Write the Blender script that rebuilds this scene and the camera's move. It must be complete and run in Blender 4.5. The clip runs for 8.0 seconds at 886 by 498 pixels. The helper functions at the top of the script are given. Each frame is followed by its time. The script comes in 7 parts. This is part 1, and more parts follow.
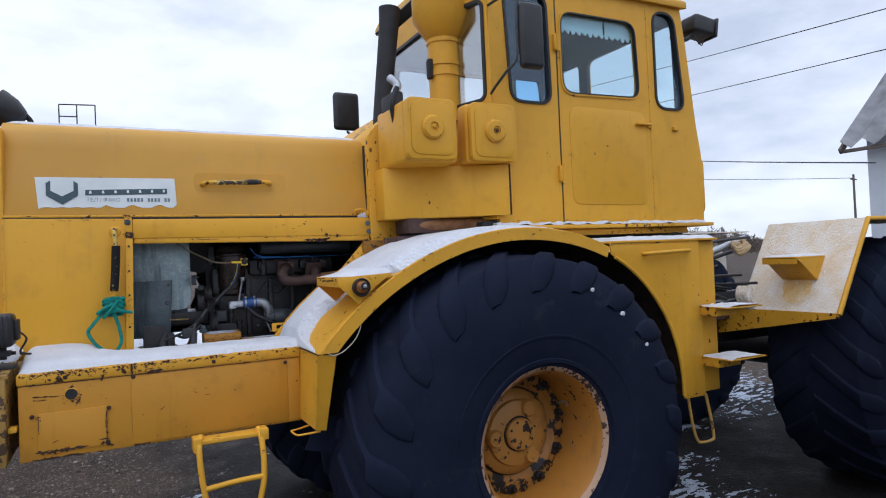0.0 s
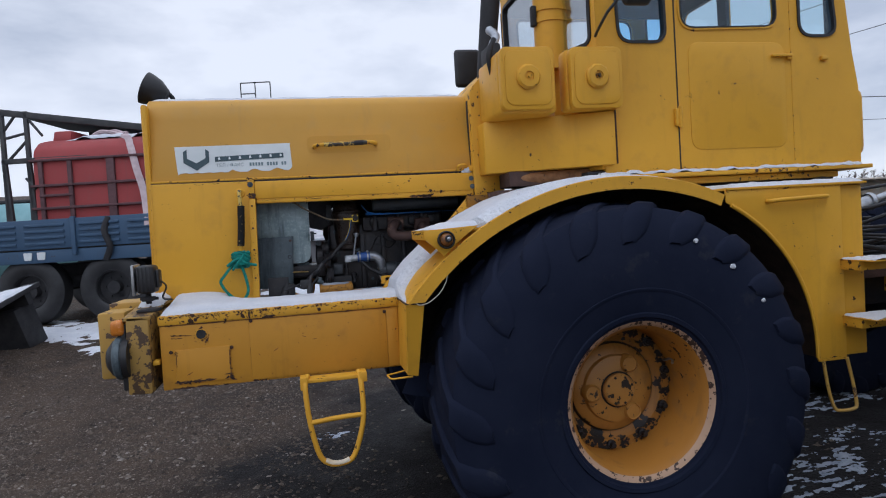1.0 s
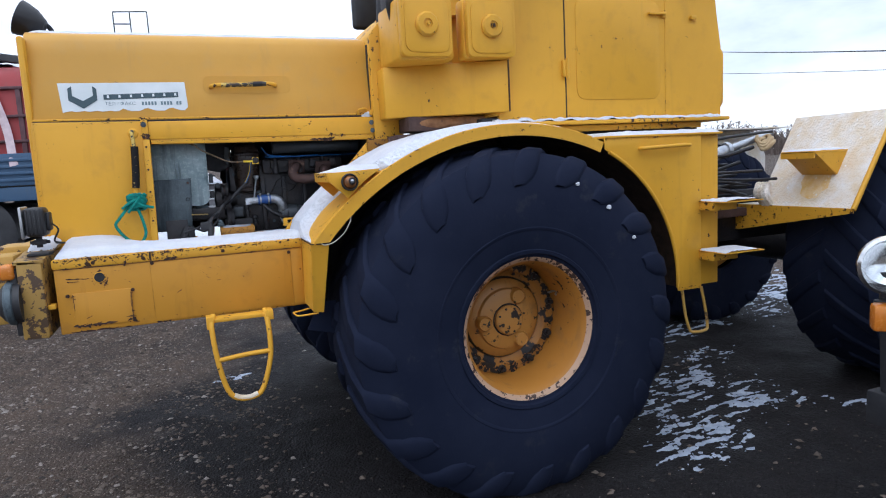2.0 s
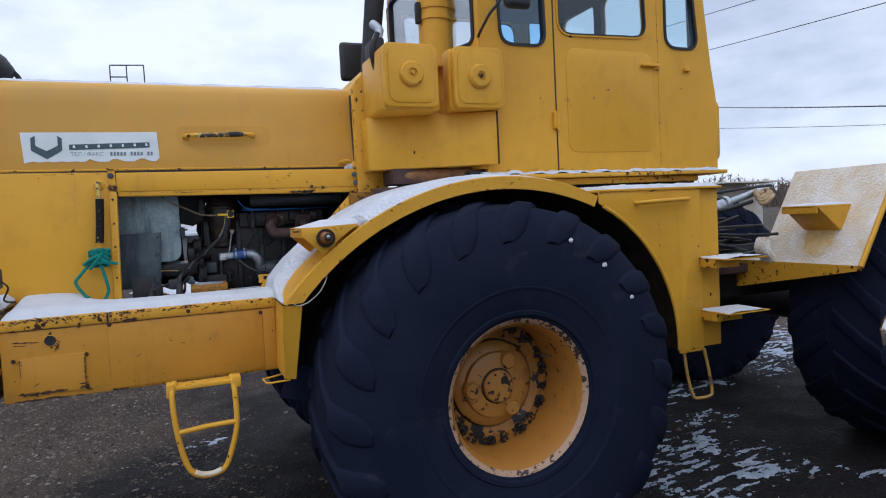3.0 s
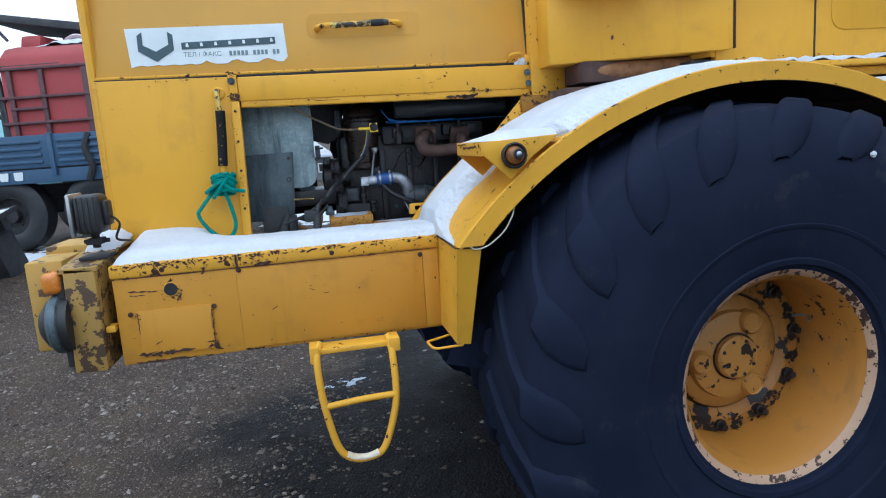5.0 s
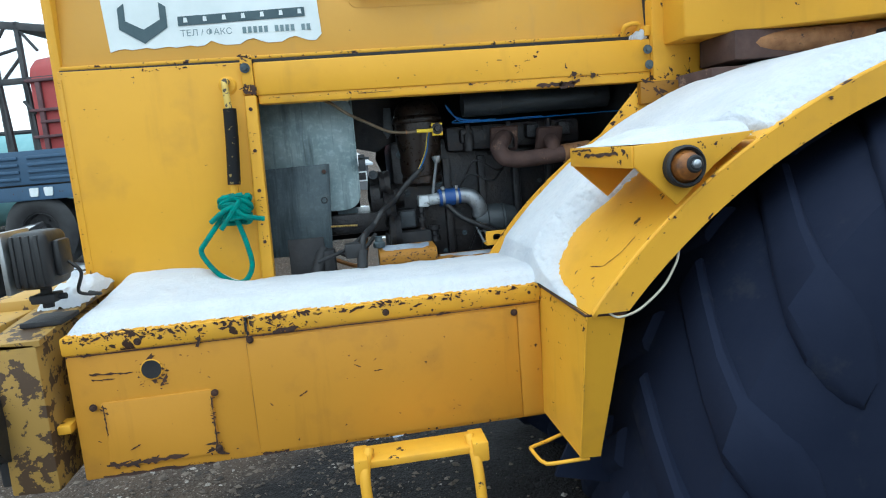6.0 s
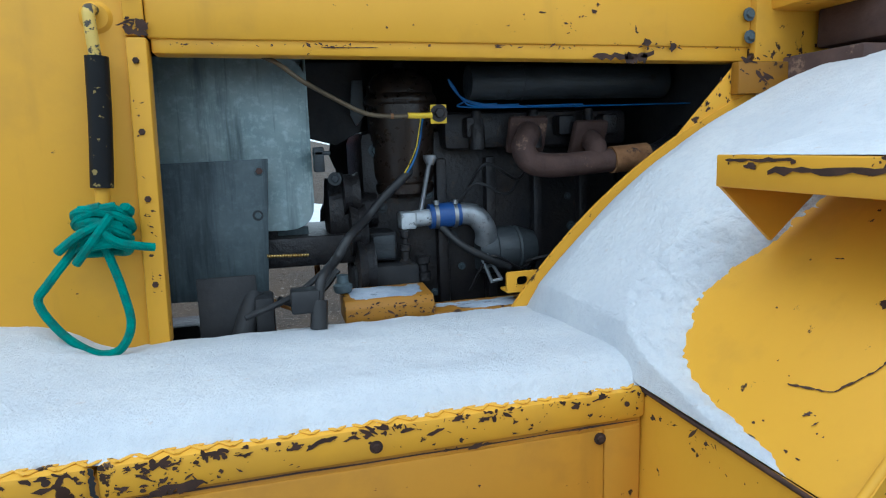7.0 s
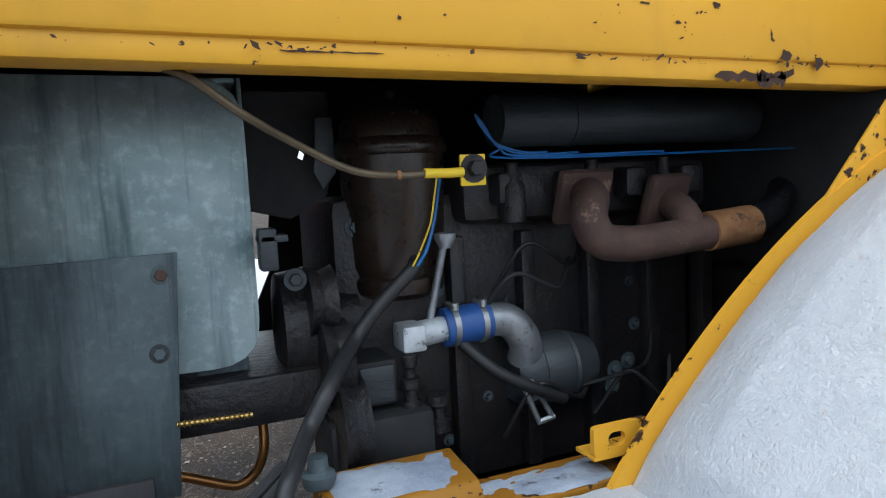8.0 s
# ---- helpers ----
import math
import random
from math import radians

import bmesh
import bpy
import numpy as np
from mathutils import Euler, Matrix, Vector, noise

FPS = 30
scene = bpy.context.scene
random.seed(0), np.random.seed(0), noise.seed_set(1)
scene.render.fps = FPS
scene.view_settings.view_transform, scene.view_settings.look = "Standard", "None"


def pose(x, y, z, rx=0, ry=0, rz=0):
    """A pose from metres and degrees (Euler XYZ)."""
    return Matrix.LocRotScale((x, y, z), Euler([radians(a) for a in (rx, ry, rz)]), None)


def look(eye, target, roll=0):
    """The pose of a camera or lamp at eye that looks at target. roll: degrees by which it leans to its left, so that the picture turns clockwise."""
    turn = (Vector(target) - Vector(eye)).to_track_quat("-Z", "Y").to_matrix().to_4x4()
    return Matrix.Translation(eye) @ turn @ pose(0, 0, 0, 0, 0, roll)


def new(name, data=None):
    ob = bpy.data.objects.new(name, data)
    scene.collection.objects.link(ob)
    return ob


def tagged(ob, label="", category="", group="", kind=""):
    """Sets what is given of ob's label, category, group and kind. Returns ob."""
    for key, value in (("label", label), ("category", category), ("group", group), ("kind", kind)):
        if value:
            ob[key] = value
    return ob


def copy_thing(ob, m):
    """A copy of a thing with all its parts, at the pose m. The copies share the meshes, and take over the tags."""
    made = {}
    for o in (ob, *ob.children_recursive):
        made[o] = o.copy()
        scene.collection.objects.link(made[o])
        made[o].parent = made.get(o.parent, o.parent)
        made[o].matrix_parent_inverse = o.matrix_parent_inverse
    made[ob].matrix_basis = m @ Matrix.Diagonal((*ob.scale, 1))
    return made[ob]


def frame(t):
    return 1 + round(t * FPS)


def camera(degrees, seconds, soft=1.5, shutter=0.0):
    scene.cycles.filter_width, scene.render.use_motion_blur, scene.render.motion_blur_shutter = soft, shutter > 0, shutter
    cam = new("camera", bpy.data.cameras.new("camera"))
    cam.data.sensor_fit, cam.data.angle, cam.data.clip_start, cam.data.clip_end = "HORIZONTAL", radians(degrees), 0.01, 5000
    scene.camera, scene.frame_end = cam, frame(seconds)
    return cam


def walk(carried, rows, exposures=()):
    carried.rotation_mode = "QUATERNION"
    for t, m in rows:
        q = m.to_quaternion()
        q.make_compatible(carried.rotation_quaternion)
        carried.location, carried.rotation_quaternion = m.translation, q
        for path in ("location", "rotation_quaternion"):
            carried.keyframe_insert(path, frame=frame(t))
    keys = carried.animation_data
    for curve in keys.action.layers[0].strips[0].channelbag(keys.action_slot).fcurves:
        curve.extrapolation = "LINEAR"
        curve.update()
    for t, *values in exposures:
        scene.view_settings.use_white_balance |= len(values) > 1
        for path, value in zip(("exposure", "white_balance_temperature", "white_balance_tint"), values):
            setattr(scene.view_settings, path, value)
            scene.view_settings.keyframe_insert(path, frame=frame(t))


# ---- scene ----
cam = camera(69.8, 8.0, 1.1)
PATH = [
    (0, (-1.649, -3.643, 1.644), (-0.734, -1.865, 1.678), -2.5),
    (0.2, (-1.59, -3.649, 1.644), (-0.833, -1.799, 1.726), -2.8),
    (0.5, (-1.457, -3.702, 1.593), (-0.997, -1.759, 1.701), -2.3),
    (0.8, (-1.342, -3.741, 1.616), (-1.011, -1.77, 1.564), -3.6),
    (1, (-1.336, -3.781, 1.597), (-0.919, -1.826, 1.531), -3.5),
    (1.2, (-1.365, -3.836, 1.574), (-0.833, -1.911, 1.456), -3.3),
    (1.5, (-1.391, -3.863, 1.559), (-0.716, -2.001, 1.278), -2.7),
    (2, (-1.41, -3.922, 1.592), (-0.692, -2.073, 1.335), -3.1),
    (2.2, (-1.402, -3.917, 1.62), (-0.639, -2.075, 1.459), -3.0),
    (3.3, (-1.265, -3.637, 1.6), (-0.553, -1.77, 1.508), -2.2),
    (3.5, (-1.269, -3.544, 1.597), (-0.602, -1.664, 1.454), -1.7),
    (3.7, (-1.302, -3.421, 1.591), (-0.649, -1.539, 1.41), -1.8),
    (4, (-1.349, -3.273, 1.61), (-0.707, -1.392, 1.381), -3.4),
    (4.2, (-1.356, -3.202, 1.612), (-0.738, -1.318, 1.343), -3.3),
    (4.5, (-1.337, -3.139, 1.619), (-0.841, -1.221, 1.346), -3.1),
    (4.7, (-1.344, -3.093, 1.61), (-0.959, -1.157, 1.286), -3.7),
    (5.8, (-1.357, -2.383, 1.578), (-0.939, -0.455, 1.25), -4.9),
    (6, (-1.36, -2.244, 1.605), (-1.081, -0.286, 1.308), -4.8),
    (6.3, (-1.372, -2.053, 1.597), (-1.195, -0.085, 1.286), -2.9),
    (6.5, (-1.386, -1.899, 1.592), (-1.148, 0.066, 1.304), -1.2),
    (6.8, (-1.408, -1.681, 1.61), (-0.977, 0.242, 1.267), -1.2),
    (7, (-1.397, -1.552, 1.612), (-0.898, 0.359, 1.298), -2.0),
    (7.2, (-1.375, -1.43, 1.616), (-0.887, 0.495, 1.379), -4.6),
    (7.5, (-1.353, -1.258, 1.649), (-0.924, 0.683, 1.43), -4.7),
    (7.7, (-1.365, -1.149, 1.646), (-0.849, 0.772, 1.437), -3.6),
    (8, (-1.393, -0.999, 1.655), (-0.651, 0.849, 1.475), -3.1),
]
walk(cam, [(t, look(eye, target, roll)) for t, eye, target, roll in PATH],
     [(0, -0.22, 5600, 12), (0.5, -0.22, 5600, 12), (1, -0.5, 5620, 12), (1.5, -0.06, 5500, 11), (2, 0.14, 5480, 11), (2.2, 0.08, 5480, 11), (3.5, -0.46, 5480, 12),
      (4, -0.48, 5350, 11), (4.5, -0.14, 5020, 8), (5.8, 0.46, 5380, -4), (6.5, 0.35, 5330, -5), (7, 0.2, 5150, -3), (7.5, 0.64, 5560, -2), (8, 0.36, 5600, 3)])

# ---- world, sun, exposure ----
world = bpy.data.worlds.new("overcast_sky")
scene.world = world
world.use_nodes = True


def build_sky():
    nt = world.node_tree
    nt.nodes.clear()
    out = nt.nodes.new("ShaderNodeOutputWorld")
    bg = nt.nodes.new("ShaderNodeBackground")
    sky = nt.nodes.new("ShaderNodeTexSky")
    sky.sky_type, sky.sun_disc = "NISHITA", False
    sky.sun_elevation, sky.sun_rotation = radians(52), radians(209)
    co = nt.nodes.new("ShaderNodeTexCoord")
    mp = nt.nodes.new("ShaderNodeMapping")
    mp.inputs["Scale"].default_value = (1.0, 1.0, 2.6)
    n = nt.nodes.new("ShaderNodeTexNoise")
    n.inputs["Scale"].default_value, n.inputs["Detail"].default_value = 2.3, 6.0
    n.inputs["Roughness"].default_value = 0.56
    ramp = nt.nodes.new("ShaderNodeValToRGB")
    e = ramp.color_ramp.elements
    e[0].position, e[0].color = 0.36, (8.3, 8.6, 9.2, 1)
    e[1].position, e[1].color = 0.60, (14.3, 14.0, 13.7, 1)
    mix = nt.nodes.new("ShaderNodeMix")
    mix.data_type = "RGBA"
    mix.inputs[0].default_value = 0.86
    nt.links.new(co.outputs["Generated"], mp.inputs[0])
    nt.links.new(mp.outputs[0], n.inputs["Vector"])
    nt.links.new(n.outputs["Fac"], ramp.inputs[0])
    nt.links.new(sky.outputs[0], mix.inputs[6])
    nt.links.new(ramp.outputs[0], mix.inputs[7])
    # an overcast sky is brightest overhead
    sep, rise, gain = nt.nodes.new("ShaderNodeSeparateXYZ"), nt.nodes.new("ShaderNodeMapRange"), nt.nodes.new("ShaderNodeVectorMath")
    nt.links.new(co.outputs["Generated"], sep.inputs[0])
    nt.links.new(sep.outputs[2], rise.inputs[0])
    rise.inputs[1].default_value, rise.inputs[2].default_value = 0.35, 1.0
    rise.inputs[3].default_value, rise.inputs[4].default_value = 0.97, 1.55
    gain.operation = "SCALE"
    nt.links.new(mix.outputs[2], gain.inputs[0])
    nt.links.new(rise.outputs[0], gain.inputs["Scale"])
    nt.links.new(gain.outputs[0], bg.inputs[0])
    bg.inputs[1].default_value = 0.1
    nt.links.new(bg.outputs[0], out.inputs[0])


build_sky()
sun = new("sun", bpy.data.lights.new("sun", "SUN"))
sun.data.energy, sun.data.angle, sun.data.color = 0.5, radians(30), (1.0, 0.96, 0.9)
sun.matrix_world = look((-6, -11, 16), (0, 0, 0))


# ---- materials ----
def nodes_of(m):
    m.use_nodes = True
    nt = m.node_tree
    return nt, nt.nodes["Principled BSDF"], nt.nodes.new, nt.links.new


def tex(nt, kind, scale, detail=4.0, rough=0.55, stretch=(1, 1, 1)):
    """A noise or voronoi texture in object space."""
    co = nt.nodes.new("ShaderNodeTexCoord")
    mp = nt.nodes.new("ShaderNodeMapping")
    mp.inputs["Scale"].default_value = stretch
    nt.links.new(co.outputs["Object"], mp.inputs[0])
    t = nt.nodes.new("ShaderNodeTexNoise" if kind == "noise" else "ShaderNodeTexVoronoi")
    t.inputs["Scale"].default_value = scale
    if kind == "noise":
        t.inputs["Detail"].default_value, t.inputs["Roughness"].default_value = detail, rough
    nt.links.new(mp.outputs[0], t.inputs["Vector"])
    return t


def ramp_of(nt, src, a, b, ca=(0, 0, 0, 1), cb=(1, 1, 1, 1)):
    r = nt.nodes.new("ShaderNodeValToRGB")
    e = r.color_ramp.elements
    e[0].position, e[0].color, e[1].position, e[1].color = a, ca, b, cb
    nt.links.new(src, r.inputs[0])
    return r.outputs[0]


def mixc(nt, fac, a, b):
    m = nt.nodes.new("ShaderNodeMix")
    m.data_type = "RGBA"
    for i, v in ((0, fac), (6, a), (7, b)):
        if hasattr(v, "links"):
            nt.links.new(v, m.inputs[i])
        elif i:
            m.inputs[i].default_value = (*v, 1)
        else:
            m.inputs[0].default_value = v
    return m.outputs[2]


def bumped(nt, bsdf, src, strength, distance):
    b = nt.nodes.new("ShaderNodeBump")
    b.inputs["Strength"].default_value, b.inputs["Distance"].default_value = strength, distance
    nt.links.new(src, b.inputs["Height"])
    nt.links.new(b.outputs[0], bsdf.inputs["Normal"])


def paint(name, col, wear=0.3, rough=0.42, rust=(0.045, 0.022, 0.014), dusty=0.25, chip_scale=26.0, grime=(0.30, 0.17, 0.05)):
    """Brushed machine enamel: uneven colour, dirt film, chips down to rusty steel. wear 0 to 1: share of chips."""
    m = bpy.data.materials.new(name)
    nt, p, _, link = nodes_of(m)
    big, mid = tex(nt, "noise", 1.7, 5), tex(nt, "noise", 9, 6)
    run = tex(nt, "noise", 6, 4, 0.6, (2.2, 2.2, 0.25))
    c = mixc(nt, ramp_of(nt, big.outputs["Fac"], 0.3, 0.72), [v * 0.90 for v in col], [min(1, v * 1.06) for v in col])
    c = mixc(nt, ramp_of(nt, mid.outputs["Fac"], 0.55, 0.8, (0, 0, 0, 1), (dusty, dusty, dusty, 1)), c, grime)
    c = mixc(nt, ramp_of(nt, run.outputs["Fac"], 0.6, 0.85, (0, 0, 0, 1), (dusty, dusty, dusty, 1)), c, [v * 0.7 for v in grime])
    chips, where = tex(nt, "noise", chip_scale, 7, 0.62), tex(nt, "noise", 3.1, 2)
    add = nt.nodes.new("ShaderNodeMath")
    add.operation = "MULTIPLY_ADD"
    link(where.outputs["Fac"], add.inputs[0])
    add.inputs[1].default_value = 0.35
    link(chips.outputs["Fac"], add.inputs[2])
    edge = 0.93 - 0.24 * wear
    spots = ramp_of(nt, add.outputs[0], edge, edge + 0.02)
    c = mixc(nt, spots, c, rust)
    link(c, p.inputs["Base Color"])
    r = nt.nodes.new("ShaderNodeMapRange")
    r.inputs[3].default_value, r.inputs[4].default_value = rough - 0.08, rough + 0.16
    link(mid.outputs["Fac"], r.inputs[0])
    link(r.outputs[0], p.inputs["Roughness"])
    h = nt.nodes.new("ShaderNodeMath")
    h.operation = "MULTIPLY_ADD"
    link(spots, h.inputs[0])
    h.inputs[1].default_value = -0.6
    dents = nt.nodes.new("ShaderNodeMath")
    dents.operation, dents.inputs[1].default_value = "MULTIPLY_ADD", 2.2
    link(tex(nt, "noise", 2.6, 2).outputs["Fac"], dents.inputs[0])
    link(mid.outputs["Fac"], dents.inputs[2])
    link(dents.outputs[0], h.inputs[2])
    bumped(nt, p, h.outputs[0], 0.3, 0.005)
    return m


def matter(name, a, b, scale=6.0, rough=0.7, metal=0.0, bump=0.3, depth=0.003, stretch=(1, 1, 1), spots=None):
    """A two-tone, grained material; spots: a third colour in scattered marks."""
    m = bpy.data.materials.new(name)
    nt, p, _, link = nodes_of(m)
    n1, n2 = tex(nt, "noise", scale, 6, 0.6, stretch), tex(nt, "noise", scale * 7, 5, 0.6, stretch)
    c = mixc(nt, ramp_of(nt, n1.outputs["Fac"], 0.32, 0.68), a, b)
    if spots:
        c = mixc(nt, ramp_of(nt, tex(nt, "noise", scale * 2.3, 7, 0.7).outputs["Fac"], 0.6, 0.68), c, spots)
    link(c, p.inputs["Base Color"])
    p.inputs["Metallic"].default_value = metal
    r = nt.nodes.new("ShaderNodeMapRange")
    r.inputs[3].default_value, r.inputs[4].default_value = max(0.05, rough - 0.12), min(1, rough + 0.12)
    link(n2.outputs["Fac"], r.inputs[0])
    link(r.outputs[0], p.inputs["Roughness"])
    if bump:
        bumped(nt, p, n2.outputs["Fac"], bump, depth)
    return m


def glass_of(name, tint, gloss=1.0):
    """A thin pane: see-through tint with a Fresnel gloss."""
    m = bpy.data.materials.new(name)
    m.use_nodes = True
    nt = m.node_tree
    nt.nodes.clear()
    out, t, g = (nt.nodes.new(k) for k in ("ShaderNodeOutputMaterial", "ShaderNodeBsdfTransparent", "ShaderNodeBsdfGlossy"))
    lw, mx = nt.nodes.new("ShaderNodeLayerWeight"), nt.nodes.new("ShaderNodeMixShader")
    f, f2 = nt.nodes.new("ShaderNodeMath"), nt.nodes.new("ShaderNodeMath")
    f.operation, f.inputs[1].default_value = "POWER", 4.0
    f2.operation, f2.inputs[1].default_value, f2.inputs[2].default_value = "MULTIPLY_ADD", 0.6, 0.035 * gloss
    nt.links.new(lw.outputs["Facing"], f.inputs[0])
    nt.links.new(f.outputs[0], f2.inputs[0])
    t.inputs[0].default_value = (*tint, 1)
    g.inputs["Roughness"].default_value = 0.03
    nt.links.new(f2.outputs[0], mx.inputs[0])
    nt.links.new(t.outputs[0], mx.inputs[1])
    nt.links.new(g.outputs[0], mx.inputs[2])
    nt.links.new(mx.outputs[0], out.inputs[0])
    return m


def dulled(m, level):
    m.node_tree.nodes["Principled BSDF"].inputs["Specular IOR Level"].default_value = level
    return m


def snow_material():
    """Settled snow: faint grey-blue hollows, grainy crust."""
    m = bpy.data.materials.new("snow")
    nt, p, _, link = nodes_of(m)
    n1, n2, n3 = tex(nt, "noise", 6, 5), tex(nt, "noise", 32, 7, 0.7), tex(nt, "noise", 130, 5, 0.75)
    c = mixc(nt, ramp_of(nt, n1.outputs["Fac"], 0.35, 0.7), (0.63, 0.65, 0.70), (0.75, 0.76, 0.79))
    c = mixc(nt, ramp_of(nt, n2.outputs["Fac"], 0.70, 0.80, (0, 0, 0, 1), (0.35, 0.35, 0.35, 1)), c, (0.68, 0.71, 0.76))
    c = mixc(nt, ramp_of(nt, tex(nt, "noise", 19, 8, 0.75).outputs["Fac"], 0.755, 0.775, (0, 0, 0, 1), (0.7, 0.7, 0.7, 1)), c, (0.20, 0.13, 0.07))
    c = mixc(nt, ramp_of(nt, tex(nt, "noise", 75, 6, 0.75).outputs["Fac"], 0.46, 0.70, (0, 0, 0, 1), (0.5, 0.5, 0.5, 1)), c, (0.56, 0.58, 0.64))
    c = mixc(nt, ramp_of(nt, tex(nt, "noise", 46, 5, 0.7).outputs["Fac"], 0.63, 0.72, (0, 0, 0, 1), (0.4, 0.4, 0.4, 1)), c, (0.55, 0.43, 0.38))
    link(c, p.inputs["Base Color"])
    p.inputs["Roughness"].default_value, p.inputs["Specular IOR Level"].default_value = 0.75, 0.2
    h = nt.nodes.new("ShaderNodeMath")
    h.operation, h.inputs[1].default_value = "MULTIPLY_ADD", 0.45
    link(n2.outputs["Fac"], h.inputs[0])
    link(n3.outputs["Fac"], h.inputs[2])
    bumped(nt, p, h.outputs[0], 0.8, 0.008)
    return m


def sheet_metal(name, dark, pale, stain, rough, metal):
    """Old galvanised sheet: mottled zinc, long runs of grime, a few scuffs."""
    m = bpy.data.materials.new(name)
    nt, p, _, link = nodes_of(m)
    big, fine = tex(nt, "noise", 7, 5, 0.6), tex(nt, "noise", 60, 6, 0.7)
    runs, thin = tex(nt, "noise", 26, 5, 0.65, (1, 1, 0.10)), tex(nt, "noise", 70, 3, 0.6, (1, 1, 0.05))
    c = mixc(nt, ramp_of(nt, big.outputs["Fac"], 0.3, 0.7), dark, pale)
    c = mixc(nt, ramp_of(nt, fine.outputs["Fac"], 0.5, 0.75, (0, 0, 0, 1), (0.5, 0.5, 0.5, 1)), c, [min(1, v * 1.5) for v in pale])
    c = mixc(nt, ramp_of(nt, runs.outputs["Fac"], 0.52, 0.72, (0, 0, 0, 1), (0.75, 0.75, 0.75, 1)), c, stain)
    c = mixc(nt, ramp_of(nt, thin.outputs["Fac"], 0.60, 0.72, (0, 0, 0, 1), (0.5, 0.5, 0.5, 1)), c, [v * 0.6 for v in stain])
    link(c, p.inputs["Base Color"])
    p.inputs["Metallic"].default_value = metal
    link(ramp_of(nt, runs.outputs["Fac"], 0.3, 0.7, (rough, rough, rough, 1), (rough + 0.3, rough + 0.3, rough + 0.3, 1)), p.inputs["Roughness"])
    bumped(nt, p, big.outputs["Fac"], 0.35, 0.006)
    return m


